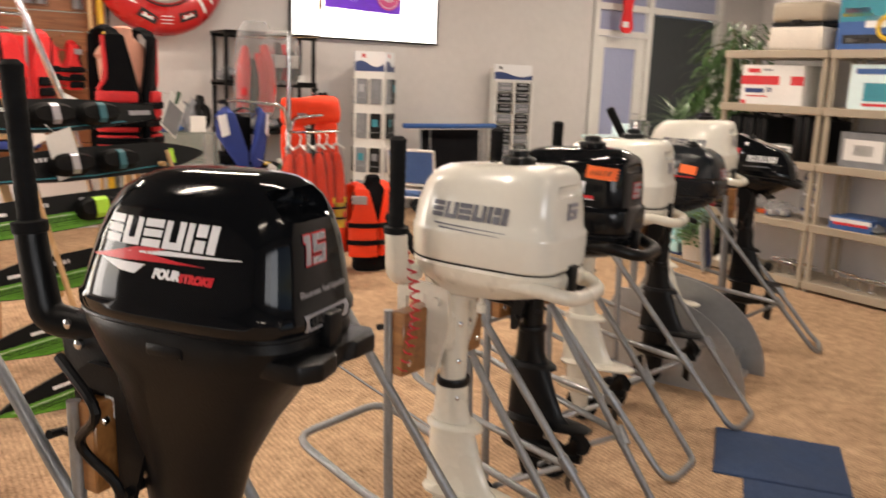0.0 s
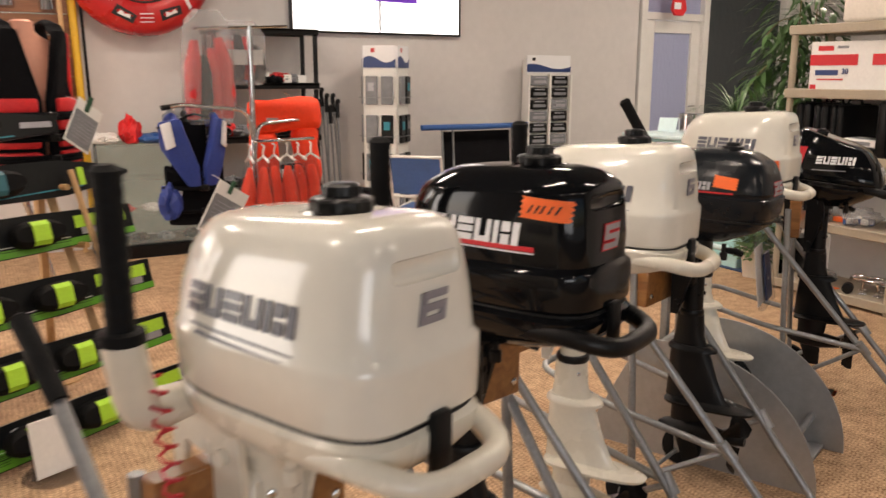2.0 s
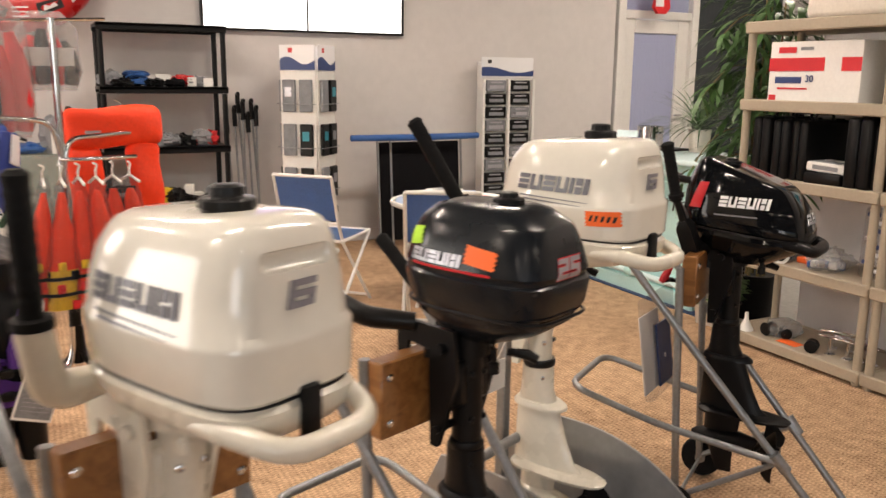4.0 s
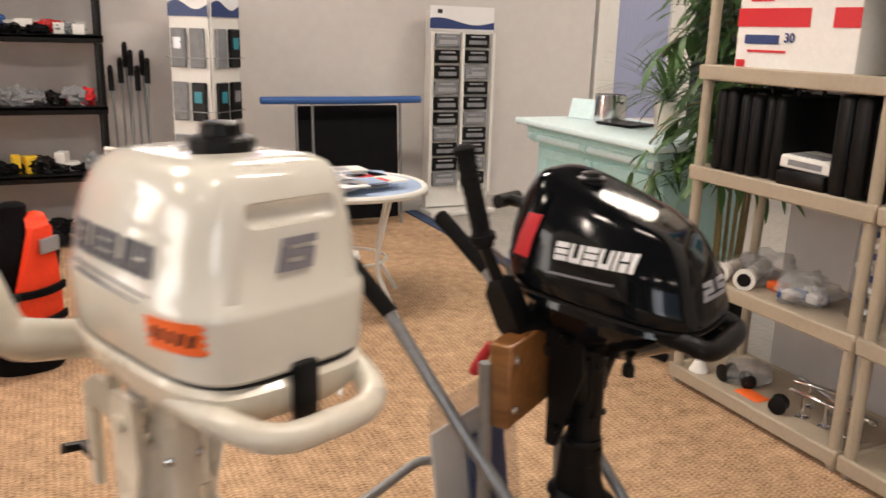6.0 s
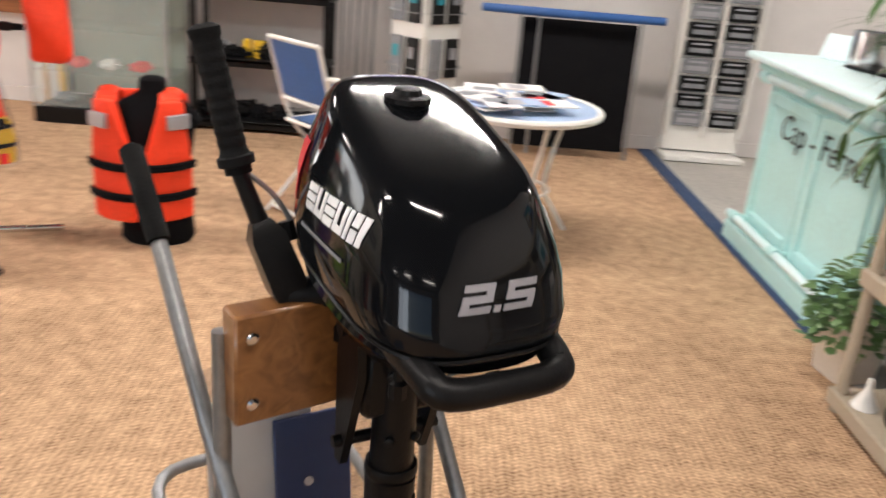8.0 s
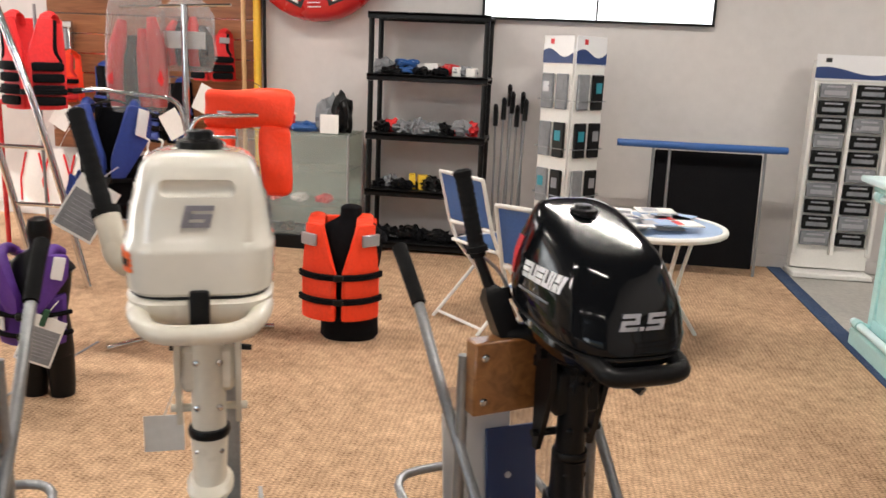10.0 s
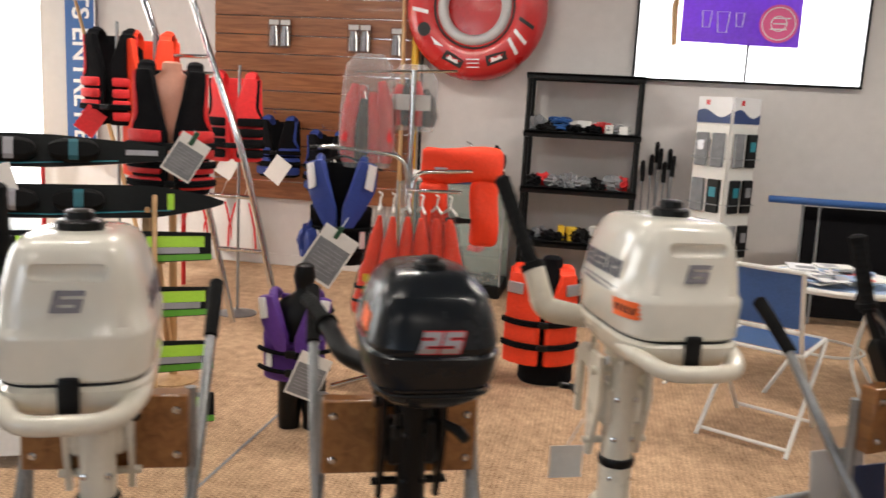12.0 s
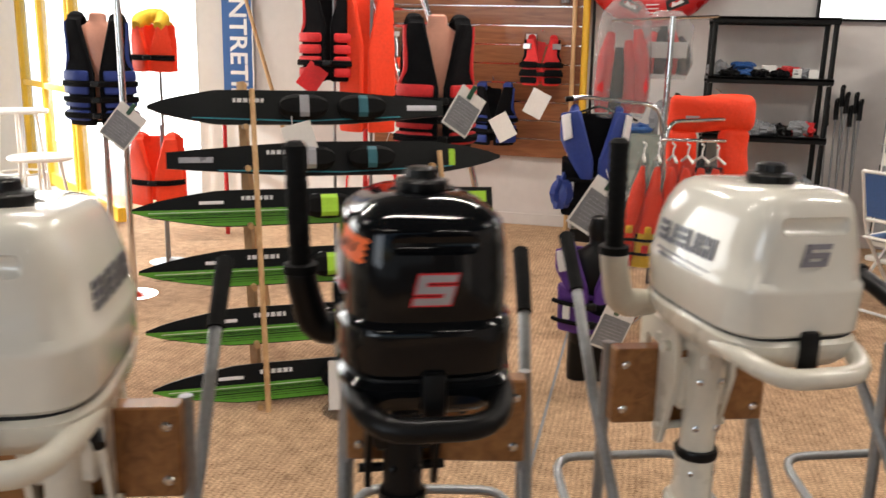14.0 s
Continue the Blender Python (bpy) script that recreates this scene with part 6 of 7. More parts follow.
def torso(label, m, s, material, legs=0.0, head=False):
    """A plain shop torso: hips, waist, chest, shoulders, neck stub; one mesh."""
    prof = [(0, .12, .085), (.02, .135, .095), (.12, .13, .09), (.25, .115, .08), (.38, .138, .095), (.46, .148, .09), (.505, .145, .075), (.535, .115, .062), (.556, .075, .054), (.575, .05, .05), (.615, .047, .046), (.625, .03, .03)]
    bm = rings(B(), [superell(a, b, b, z, 2.3, 28) for z, a, b in prof])
    for sd in (-1, 1):
        tube(bm, [(sd * .10, 0, .48), (sd * .135, 0, .472), (sd * .15, 0, .455)], [.036, .038, .03], 12)
        if legs:
            tube(bm, [(sd * .07, 0, -legs), (sd * .07, 0, -legs + .07), (sd * .06, 0, .03)], [.06, .065, .075], 14)
    if head:
        rings(bm, [superell(a, a, a, z, 2, 16) for z, a in ((.60, .05), (.66, .062), (.72, .05), (.735, .02))])
    o = part("mannequin_torso", bm, material, m=m @ Matrix.Diagonal((s, s, s, 1)))
    return tagged(o, label, "mannequin")


def card_tag(label, c, rz, spin, w, h, face, printm=None, tilt=0, string=0.0):
    t = thing("price_tag", label, "tag", Matrix.Translation(c) @ Euler((radians(tilt), 0, radians(rz))).to_matrix().to_4x4() @ Euler((0, radians(spin), 0)).to_matrix().to_4x4(), "hanging tags")
    part("card", box(B(), (0, 0, 0), (w, .004, h), .001), face, t, smooth=False)
    if string:
        part("string", tube(B(), [(-w * .1, .0, h * .48), (-w * .05, string * .6, h * .62), (0, string, h * .7)], .0018, 5), PAPER, t)
    if printm:
        part("print", box(B(), (0, -.003, -.02 * h / .2), (w * .9, .002, h * .70)), printm, t, smooth=False)
        for k in range(7):
            part("line", box(B(), (0, -.0045, h * (-.32 + .075 * k)), (w * .7, .001, h * .007)), SILVER, t, smooth=False)
        part("clip", box(B(), (-w * .1, -.004, h * .47), (.022, .014, .07), .003), mat("green_clip", (.02, .08, .04), .4), t)
    return t


def pole(label, x, y, h, material, r=.016, name="post", category="post"):
    t = thing(name, label, category, pose(x, y, 0))
    part("shaft", tube(B(), [(0, 0, .012), (0, 0, h)], r, 10), material, t)
    part("foot", lathe(B(), [(.13, 0), (.13, .006), (.05, .014), (.02, .03)], 20), material, t)
    return t


def vee_vest(label, m, w, h, main, lower, r):
    """A small vest: slanted shoulder panels with pale bars over a lower panel with belts."""
    e = thing("life_vest", label, "life vest", m)
    o = [(-w * .46, 0), (w * .46, 0), (w * .5, h * .58), (w * .2, h * .50), (0, h * .40), (-w * .2, h * .50), (-w * .5, h * .58)]
    part("lower_panel", curl(subdiv(puff(o, .05, Matrix.Translation((0, -.010, 0)))), r), lower, e)
    part("back_panel", curl(subdiv(puff([(-w * .46, 0), (w * .46, 0), (w * .44, h * .98), (-w * .44, h * .98)], .03, Matrix.Translation((0, .085, 0)))), r * 1.5), lower, e)
    for sd in (-1, 1):
        turned = (lambda q: q) if sd > 0 else (lambda q: q[::-1])
        o = turned([(sd * .008, h * .36), (sd * w * .17, h * .36), (sd * w * .50, h * .74), (sd * w * .52, h * .98), (sd * w * .24, h * 1.02), (sd * .012, h * .56)])
        part("shoulder_panel", curl(subdiv(puff(o, .05, Matrix.Translation((0, -.028, 0)))), r), main, e)
        o = turned([(sd * w * .29, h * .76), (sd * w * .40, h * .72), (sd * w * .46, h * .96), (sd * w * .34, h * .99)])
        part("pale_bar", curl(subdiv(puff(o, .014, Matrix.Translation((0, -.055, 0)))), r), DECALW, e, "white shoulder bar")
        part("pale_bar", curl(box(B(), (sd * w * .30, -.040, h * .27), (.026, .012, h * .2), .003), r), DECALW, e, "white front bar")
        part("shoulder", tube(B(), [(sd * w * .33, r - (r + .03) * math.cos(w * .33 / r), h * .97), (sd * w * .33, .05, h * 1.05), (sd * w * .33, .13, h * .95)], .022, 10, bend=.05), main, e)
    out = r + .046
    for z in (.14, .36):
        arc = [(out * math.sin(w * .5 / r * k / 8), r - out * math.cos(w * .5 / r * k / 8), h * z) for k in range(-8, 9)]
        part("belt", tube(B(), arc, .011, 6), BLKCLOTH, e, "black webbing belt")
        part("buckle", box(B(), (0, r - out - .008, h * z), (.045, .02, .034), .006), BLK, e)
    return e


# red and black vest on a pink torso, on a wooden post
pole("wooden post carrying a mannequin torso", 1.08, 4.66, 1.02, PALEWOOD, .02)
torso("glossy pink mannequin torso on a wooden post", pose(1.08, 4.66, 1.0, 0, 0, 26), .98, SKIN)
vest("black vest with red ribbed sides and black belts", pose(1.13, 4.552, .97, 0, 0, 26), .40, .60, BLKCLOTH, REDV, (.10, .25, .40), BLKCLOTH, .165, blocks=4)
card_tag("grey printed tag clipped to the red vest", (1.27, 4.44, 1.17), 40, 32, .15, .2, PAPER, GREYINK, 0, .15)
# dark blue vest on a torso near the window
pole("chrome post carrying a mannequin torso", -1.04, 5.03, .95, CHROME, .018)
torso("glossy pink mannequin torso on a chrome post", pose(-1.04, 5.03, 1.0, 0, 0, 24), .98, SKIN)
vest("black and dark blue vest with ribbed sides", pose(-.995, 4.925, .97, 0, 0, 24), .40, .60, BLKCLOTH, BLUEV, (.1, .25, .4), BLKCLOTH, .165, blocks=4)
card_tag("grey printed tag clipped to the blue vest", (-.68, 4.68, 1.0), 15, 38, .17, .22, PAPER, GREYINK, 0, .3)
pole("tall chrome display pole on a round foot", -.75, 4.80, 2.3, CHROME, .019, "display_pole", "pole")
ov = vest("orange vest with black belts hung low", pose(-.87, 5.25, .45, 0, 0, 15), .34, .42, ORANGE, None, (.35,), ORANGE, .16)
pole("thin steel post holding an orange vest", -.87, 5.36, .95, STEEL, .01)
# child vest with yellow collar by the window
pole("thin steel post holding a child vest", -.98, 5.56, 1.60, STEEL, .01)
vest("orange child vest with yellow collar and blue belts", pose(-.98, 5.45, 1.27, 0, 0, 10), .26, .30, ORANGE, None, (.3,), YELLOWV, .13, collar=YELLOWV)
# vests hanging behind the skis
for lab, x, y, z, fr, sd_, n in (("black and red vest hanging from a hook", .22, 5.45, 1.25, BLKCLOTH, REDV, 4), ("bright orange vest with black inserts", .44, 5.5, .95, ORANGE, None, 9), ("red vest with black ribbed sides on a hanger", .80, 5.92, 1.04, REDV, BLKCLOTH, 4)):
    vest(lab, pose(x, y, z, 0, 0, 12), .36, .82 if n == 9 else .54, fr, sd_, (.2,) if n else (), fr, .16, blocks=n if sd_ else 0, vee=.62)
    pole("thin steel post holding a vest", x, y + .1, z + (.9 if n == 9 else .62), STEEL, .01)
card_tag("reddish printed tag on a hanging vest", (.14, 5.385, 1.27), 15, 35, .13, .16, REDV, None)
# vests on the slat wall
for k, (x, fr, sd_, lab, z, vw, vh) in enumerate(((-.04, ORANGE, REDV, "orange and red vest on the slat wall", .98, .30, .38), (.45, BLKCLOTH, BLUEV, "black and blue vest on the slat wall", .80, .36, .48), (.88, BLKCLOTH, BLUEV, "black vest with blue ribbed sides on the slat wall", .70, .38, .48),
                                                  (1.26, REDV, BLKCLOTH, "red and black vest with grey patches", 1.2, .30, .37), (-.15, REDV, None, "small red vest with grey chest patches", .92, .28, .28))):
    vest(lab, pose(x, YB - (.25 if k < 4 else .40), z, 0, 0, 4), vw, vh, fr, sd_, (.25, .44), BLUEV if k in (1, 2) else fr, .16, blocks=3 if sd_ else 0, stripe=SILVER if k > 2 else None, group="vests on the slat wall")
    if k == 4:
        continue
    z += vh - .46
    hk = thing("display_hook", "steel display hook on the slat wall", "hook", pose(x, YB - .05, z + .52), "hooks on the slat wall")
    part("rod", tube(B(), [(0, .01, 0), (0, -.24, .0), (0, -.26, .03)], .005, 8, bend=.02), CHROME, hk)
for c, rz, sp in (((.50, 7.415, .87), 0, 35), ((.98, 7.415, .86), 0, -30), ((1.25, 7.415, 1.06), 0, 25), ((.05, 7.415, .88), 0, 30)):
    card_tag("plain white card hanging from a vest", c, rz, sp, .16, .21, PAPER)
for k, (x, w_) in enumerate(((-.28, .25), (-.07, .27), (.15, .25))):
    t = thing("bagged_white_vest", "white vest in a clear bag with red straps", "life vest", pose(x, YB - .22, .14, 0, 0, 4 * k - 4), "bagged white vests under the slat wall")
    part("vest", rings(B(), [superell(w_ * q * .5 * (1 + .05 * math.sin(z_ * 40 + k)), .045 * q, .045 * q, z_, 2.4, 20) for z_, q in ((0, .95), (.08, 1.05), (.2, 1), (.32, .8), (.42, .5), (.46, .3))]), PAPER, t)
    for sx in (-1, 1):
        part("strap", tube(B(), [(sx * w_ * .50, -.03, .02), (sx * w_ * .46, -.04, .2), (sx * w_ * .24, -.03, .42)], .008, 6), REDV, t, "red strap")
    part("cord", tube(B(), [(0, 0, .45), (0, .10, .55), (0, .185, .62)], .003, 6), PAPER, t)
for k, (x, z) in enumerate(((-.02, 1.52), (.35, 2.02), (.45, 2.02), (1.05, 2.0), (1.15, 2.0), (1.42, 1.98), (1.15, 1.52))):
    hk = thing("bagged_hardware", "small bag of steel hardware on the slat wall", "packet", pose(x, YB - .09, z), "packets on the slat wall")
    part("bag", box(B(), (0, 0, -.02), (.11, .04, .24), .014, seg=2), FILM, hk)
    part("card", box(B(), (0, -.005, .07), (.085, .003, .04)), PAPER, hk, smooth=False)
    for q in range(4):
        part("contents", tube(B(), [(-.032 + .021 * q, 0, -.12), (-.028 + .019 * q, -.004, -.02), (-.02 + .013 * q, 0, .04)], .009, 8), (STEEL, SILVER, GREYINK, CHROME)[q], hk)
    part("hook", tube(B(), [(0, .08, .085), (0, -.02, .085)], .004, 6), CHROME, hk)

# red towable tube on the wall
tt = thing("towable_tube", "red inflatable towable tube hung on the wall", "inflatable tube", pose(2.08, YB - .16, 2.24, 90, 0, 0))
a_ = B()
rr_ = [[Vector(((.40 + .165 * math.cos(q * math.pi / 9)) * math.cos(k * math.pi / 18), (.40 + .165 * math.cos(q * math.pi / 9)) * math.sin(k * math.pi / 18), .14 * math.sin(q * math.pi / 9))) for q in range(18)] for k in range(36)]
part("tube", rings(a_, rr_, closed=True), REDPVC, tt)
part("inner_floor", lathe(B(), [(.01, .01), (.25, .01), (.26, .02), (.01, .03)], 32), REDPVC, tt)
part("inner_ring", tube(B(), [(.255 * math.cos(k * math.pi / 16), .255 * math.sin(k * math.pi / 16), .085) for k in range(32)], .045, 10, closed=True), mat("grey_vinyl", (.5, .5, .51), .35, 0, .1, 8), tt, "grey inner ring")
part("mouth_line", tube(B(), [(.315 * math.cos(k * math.pi / 16), .315 * math.sin(k * math.pi / 16), .118) for k in range(32)], .010, 8, closed=True), INK, tt, "black printed ring")
tre = BVHTree.FromBMesh(rings(B(), rr_, closed=True))
for ang, shp, mt in ((250, "eye", INK), (297, "eye", INK), (205, "disc", INK), (330, "bar", DECALW), (345, "bar", INK), (318, "bar", DECALW), (185, "bar", DECALW), (225, "slash", DECALW), (272, "dots", DECALW)):
    ca = Matrix.Translation((.43 * math.cos(radians(ang)), .43 * math.sin(radians(ang)), 0)) @ pose(0, 0, 0, 0, 0, ang + 90)
    if shp == "eye":
        part("print", wrap(prism(B(), [(-.09, -.03), (.08, -.045), (.09, .02), (-.07, .05)], 0, .002), tre, ca, (0, 0, -1)), mt, tt, smooth=False)
        part("print", wrap(prism(B(), [(-.05, -.015), (.05, -.02), (.04, .01), (.0, .0), (-.03, .02)], 0, .004), tre, ca, (0, 0, -1)), DECALW, tt, smooth=False)
    elif shp == "disc":
        part("valve", wrap(prism(B(), [(.055 * math.cos(k * .52), .055 * math.sin(k * .52)) for k in range(12)], 0, .004), tre, ca, (0, 0, -1)), mt, tt, smooth=False)
    elif shp == "bar":
        part("print", wrap(rect(.03, .13, .002, .15), tre, ca, (0, 0, -1)), mt, tt, smooth=False)
    elif shp == "slash":
        part("print", wrap(prism(B(), [(-.07, .03), (.06, .05), (.0, .01)], 0, .002), tre, ca, (0, 0, -1)), mt, tt, smooth=False)
    else:
        for q in range(3):
            part("print", wrap(rect(.1, .008, .002, .3), tre, ca @ Matrix.Translation((.0, -.03 + .03 * q, 0)), (0, 0, -1)), mt, tt, smooth=False)
# yellow and wooden poles against the wall
for x, mt, lab, r, l, yo in ((1.62, YELLOW, "yellow painted pole leaning on the wall", .03, 2.9, .07), (1.53, PALEWOOD, "pale wooden oar shaft leaning on the wall", .018, 2.75, .12), (1.68, BLK, "slim black pole leaning on the wall", .012, 2.2, .07)):
    t = thing("leaning_pole", lab, "pole", pose(x, YB - yo - .10, .02, -1.6, -1.0, 0))
    part("shaft", tube(B(), [(0, 0, 0), (0, 0, l)], r, 10), mt, t)
t = thing("leaning_pole", "bamboo pole leaning across the white wall", "pole", pose(-.75, 7.45, .02, -3, -18, 0))
part("shaft", tube(B(), [(0, 0, 0), (0, 0, .7), (0, 0, 1.4), (0, 0, 2.3)], [.02, .019, .018, .014], 10), PALEWOOD, t)

# blue banner with white words, read downwards
bn = thing("vertical_banner", "tall blue banner with white capital letters", "banner", pose(-1.50, YB - .05, 0))
part("cloth", box(B(), (0, 0, 1.72), (.30, .006, 1.6), .001), BLUE, bn, smooth=False)
part("border", box(B(), (.145, -.004, 1.72), (.012, .003, 1.6)), DECALW, bn, smooth=False)
part("words", letters("TS ENTRETIEN", .235, .001, 0, .004), DECALW, bn, "white capital letters", smooth=False, m=Matrix.Translation((0, -.006, 1.55)) @ Euler((radians(90), 0, 0)).to_matrix().to_4x4() @ pose(0, 0, 0, 0, 0, -90))
# red rail and small stool by the window
t = thing("red_rail", "red steel boat trailer bar on a stand", "bar", pose(-.5, 6.6, 0, 0, 0, 8))
part("bar", box(B(), (0, 0, 1.02), (1.3, .04, .035), .006), REDPVC, t)
part("clamp", box(B(), (.25, 0, 1.07), (.09, .06, .06), .01), BLK, t)
for x in (-.55, .55):
    part("leg", tube(B(), [(x, 0, 0.0), (x, 0, 1.01)], .018, 8), REDPVC, t)
def stool(x, y, h, lab, r):
    t = thing("bar_stool", lab, "stool", pose(x, y, 0), "white stools by the window")
    part("seat", lathe(B(), [(.01, h - .03), (r, h - .03), (r + .01, h - .015), (r, h), (.01, h + .004)], 28), WHITE, t)
    for k in range(4):
        a = math.pi / 4 + k * math.pi / 2
        part("leg", tube(B(), [(r * .6 * math.cos(a), r * .6 * math.sin(a), h - .03), (r * .95 * math.cos(a), r * .95 * math.sin(a), 0)], .012, 8), WHITE, t)
    rg = [(r * .8 * math.cos(k * math.pi / 10), r * .8 * math.sin(k * math.pi / 10), h * .45) for k in range(20)]
    part("footring", tube(B(), rg, .009, 8, closed=True), WHITE, t)
stool(-2.75, 6.35, .92, "tall round white stool beside the window", .22)
stool(-2.25, 5.95, .62, "low round white stool beside the window", .22)

# ---- chrome garment stand with its goods ----
gs = thing("garment_stand", "chrome garment stand with four feet and side arms", "garment stand", pose(2.19, 5.08, 0))
part("mast", tube(B(), [(0, 0, .06), (0, 0, 1.64)], .016, 12), CHROME, gs)
part("sleeve", tube(B(), [(0, 0, .08), (0, 0, .62)], .027, 12), BLK, gs)
for k, a in enumerate((-40, 35, 130, 225)):
    c, s_ = math.cos(radians(a)), math.sin(radians(a))
    part("foot", tube(B(), [(c * .02, s_ * .02, .26), (c * .03, s_ * .03, .10), (c * .12, s_ * .12, .045), (c * .42, s_ * .42, .016)], .0155, 10, bend=.08), BLK if k % 2 == 0 else CHROME, gs)
part("arm", tube(B(), [(-.30, -.04, 1.615), (.22, .03, 1.645)], .007, 8), CHROME, gs)
part("arm", tube(B(), [(0, 0, 1.02), (-.03, -.01, 1.20), (-.40, -.10, 1.235), (-.46, -.12, 1.225)], .012, 10, bend=.07), CHROME, gs)
part("arm", tube(B(), [(0, 0, .95), (.03, .01, 1.12), (.30, .14, 1.135), (.34, .16, 1.13)], .012, 10, bend=.06), CHROME, gs)
part("arm", tube(B(), [(0, -.02, 1.03), (.10, -.18, 1.045), (.30, -.12, 1.045)], .009, 10, bend=.05), CHROME, gs)
part("tip", tube(B(), [(-.46, -.12, 1.225), (-.50, -.13, 1.22)], .014, 10), BLK, gs)


def hanger(x, y, z, rz, material):
    t = thing("coat_hanger", "thin plastic coat hanger on the stand", "hanger", pose(x, y, z, 0, 0, rz), "coat hangers on the stand")
    part("bow", tube(B(), [(-.2, 0, -.07), (0, 0, 0), (.2, 0, -.07)], .006, 8, bend=.03), material, t)
    part("hook", tube(B(), [(0, 0, 0), (0, 0, .03), (.02, 0, .06), (-.015, 0, .075)], .003, 6, bend=.015), CHROME, t)


hv = thing("life_vest", "large bright orange horseshoe vest on the stand", "life vest", pose(2.43, 5.26, .73, 0, 0, 8))
for nm, cx, cz, sx, sz in (("float_arm", -.135, .17, .15, .36), ("float_arm", .135, .17, .155, .36), ("float_yoke", 0, .43, .44, .19)):
    bm = box(B(), (cx, 0, cz), (sx, .11, sz), .04, seg=3)
    bmesh.ops.subdivide_edges(bm, edges=[e for e in bm.edges if e.calc_length() > .05], cuts=4, use_grid_fill=True)
    for v in bm.verts:
        v.co.y += .012 * math.sin(v.co.z * 23 + v.co.x * 11) + .009 * math.sin(v.co.x * 31 + 1)
        v.co.x += .007 * math.sin(v.co.z * 17)
        v.co.z += .010 * math.sin(v.co.x * 14)
    part(nm, bm, ORANGE, hv, "padded bright orange float")
for zz in (.14,):
    part("belt", box(B(), (.0, -.064, zz), (.14, .006, .026), .002), BLKCLOTH, hv, "black webbing belt")
part("buckle", box(B(), (.0, -.064, .14), (.05, .014, .036), .005), BLK, hv)
part("patch", box(B(), (-.105, -.056, .40), (.07, .006, .035), .002), SILVER, hv, "silver reflective patch")
hanger(2.46, 5.30, 1.21, 8, WHITE)
vee_vest("blue and black vest with white shoulder bars", pose(1.86, 4.95, .62, 0, 0, 12), .34, .54, BLUEV, BLKCLOTH, .16)
crumple("vest_pouch", "blue and black belt pouch under the vest", "pouch", (1.70, 4.93, .66), (.10, .12, .19), BLUEV, 91, 10)
part("pouch_strap", tube(B(), [(1.70, 4.95, .80), (1.74, 4.97, .98), (1.80, 5.0, 1.16)], .006, 6), BLKCLOTH, bpy.data.objects["vest_pouch"], m=bpy.data.objects["vest_pouch"].matrix_basis.inverted())
hanger(1.86, 5.0, 1.19, 12, BLK)
card_tag("cream printed tag on the blue vest", (1.90, 4.66, .72), 18, 32, .19, .27, PAPER, GREYINK, 0, .26)
for k in range(6):
    x, y = 2.10 + .07 * k, 4.86 - .02 * (k % 2) + .012 * k
    t = thing("bagged_child_vest", "orange and yellow child vest in a clear bag", "life vest", pose(x, y, .41, 0, 0, 6 + 9 * k), "bagged child vests on the stand")
    lean = (k - 2.5) * .012
    ring_at = lambda z, w, d, e=2.3, j=0.0: [p + Vector((lean * (.5 - z) * 4, 0, 0)) for p in superell(w * (1 + j * math.sin(z * 37 + 2 * k)), d, d, z, e, 20)]
    part("upper", rings(B(), [ring_at(z, w, d, 2.2, .12) for z, w, d in ((.17, .062, .05), (.22, .056, .052), (.28, .048, .05), (.34, .040, .046), (.40, .030, .04), (.46, .020, .03), (.50, .010, .016))]), ORANGE, t)
    part("lower", rings(B(), [ring_at(z, w, .052, 2.3, .10) for z, w in ((.0, .058), (.02, .066), (.05, .070), (.09, .070), (.13, .068), (.172, .063))]), YELLOWV if k % 2 else ORANGE, t, "yellow lower half" if k % 2 else "orange lower half")
    for z in (.06, .13):
        part("belt", rings(B(), [ring_at(z + d, .076, .057) for d in (0, .016)], False), BLKCLOTH, t)
    for px, pz, pm in ((-.03, .095, REDV), (.026, .02, YELLOWV if k % 2 == 0 else REDV), (.03, .15, BLKCLOTH), (-.02, .19, YELLOWV)):
        part("patch", box(B(), (px + lean, -.056, pz), (.034, .010, .04), .004), pm, t)
    part("bag", rings(B(), [ring_at(z, w, d, 2.2, .08) for z, w, d in ((-.015, .074, .056), (.06, .082, .064), (.17, .078, .064), (.28, .064, .060), (.38, .050, .054), (.47, .036, .044), (.53, .024, .032), (.565, .012, .018))], False), FILM, t, "clear plastic bag")
    part("hanger", tube(B(), [(0, -.05, .53), (0, 0, .56), (0, .05, .53)], .007, 6), WHITE, t, "white plastic hanger")
    part("hook", tube(B(), [(0, 0, .56), (0, 0, .59), (.012, 0, .61), (-.01, 0, .62)], .005, 6, bend=.012), WHITE, t)
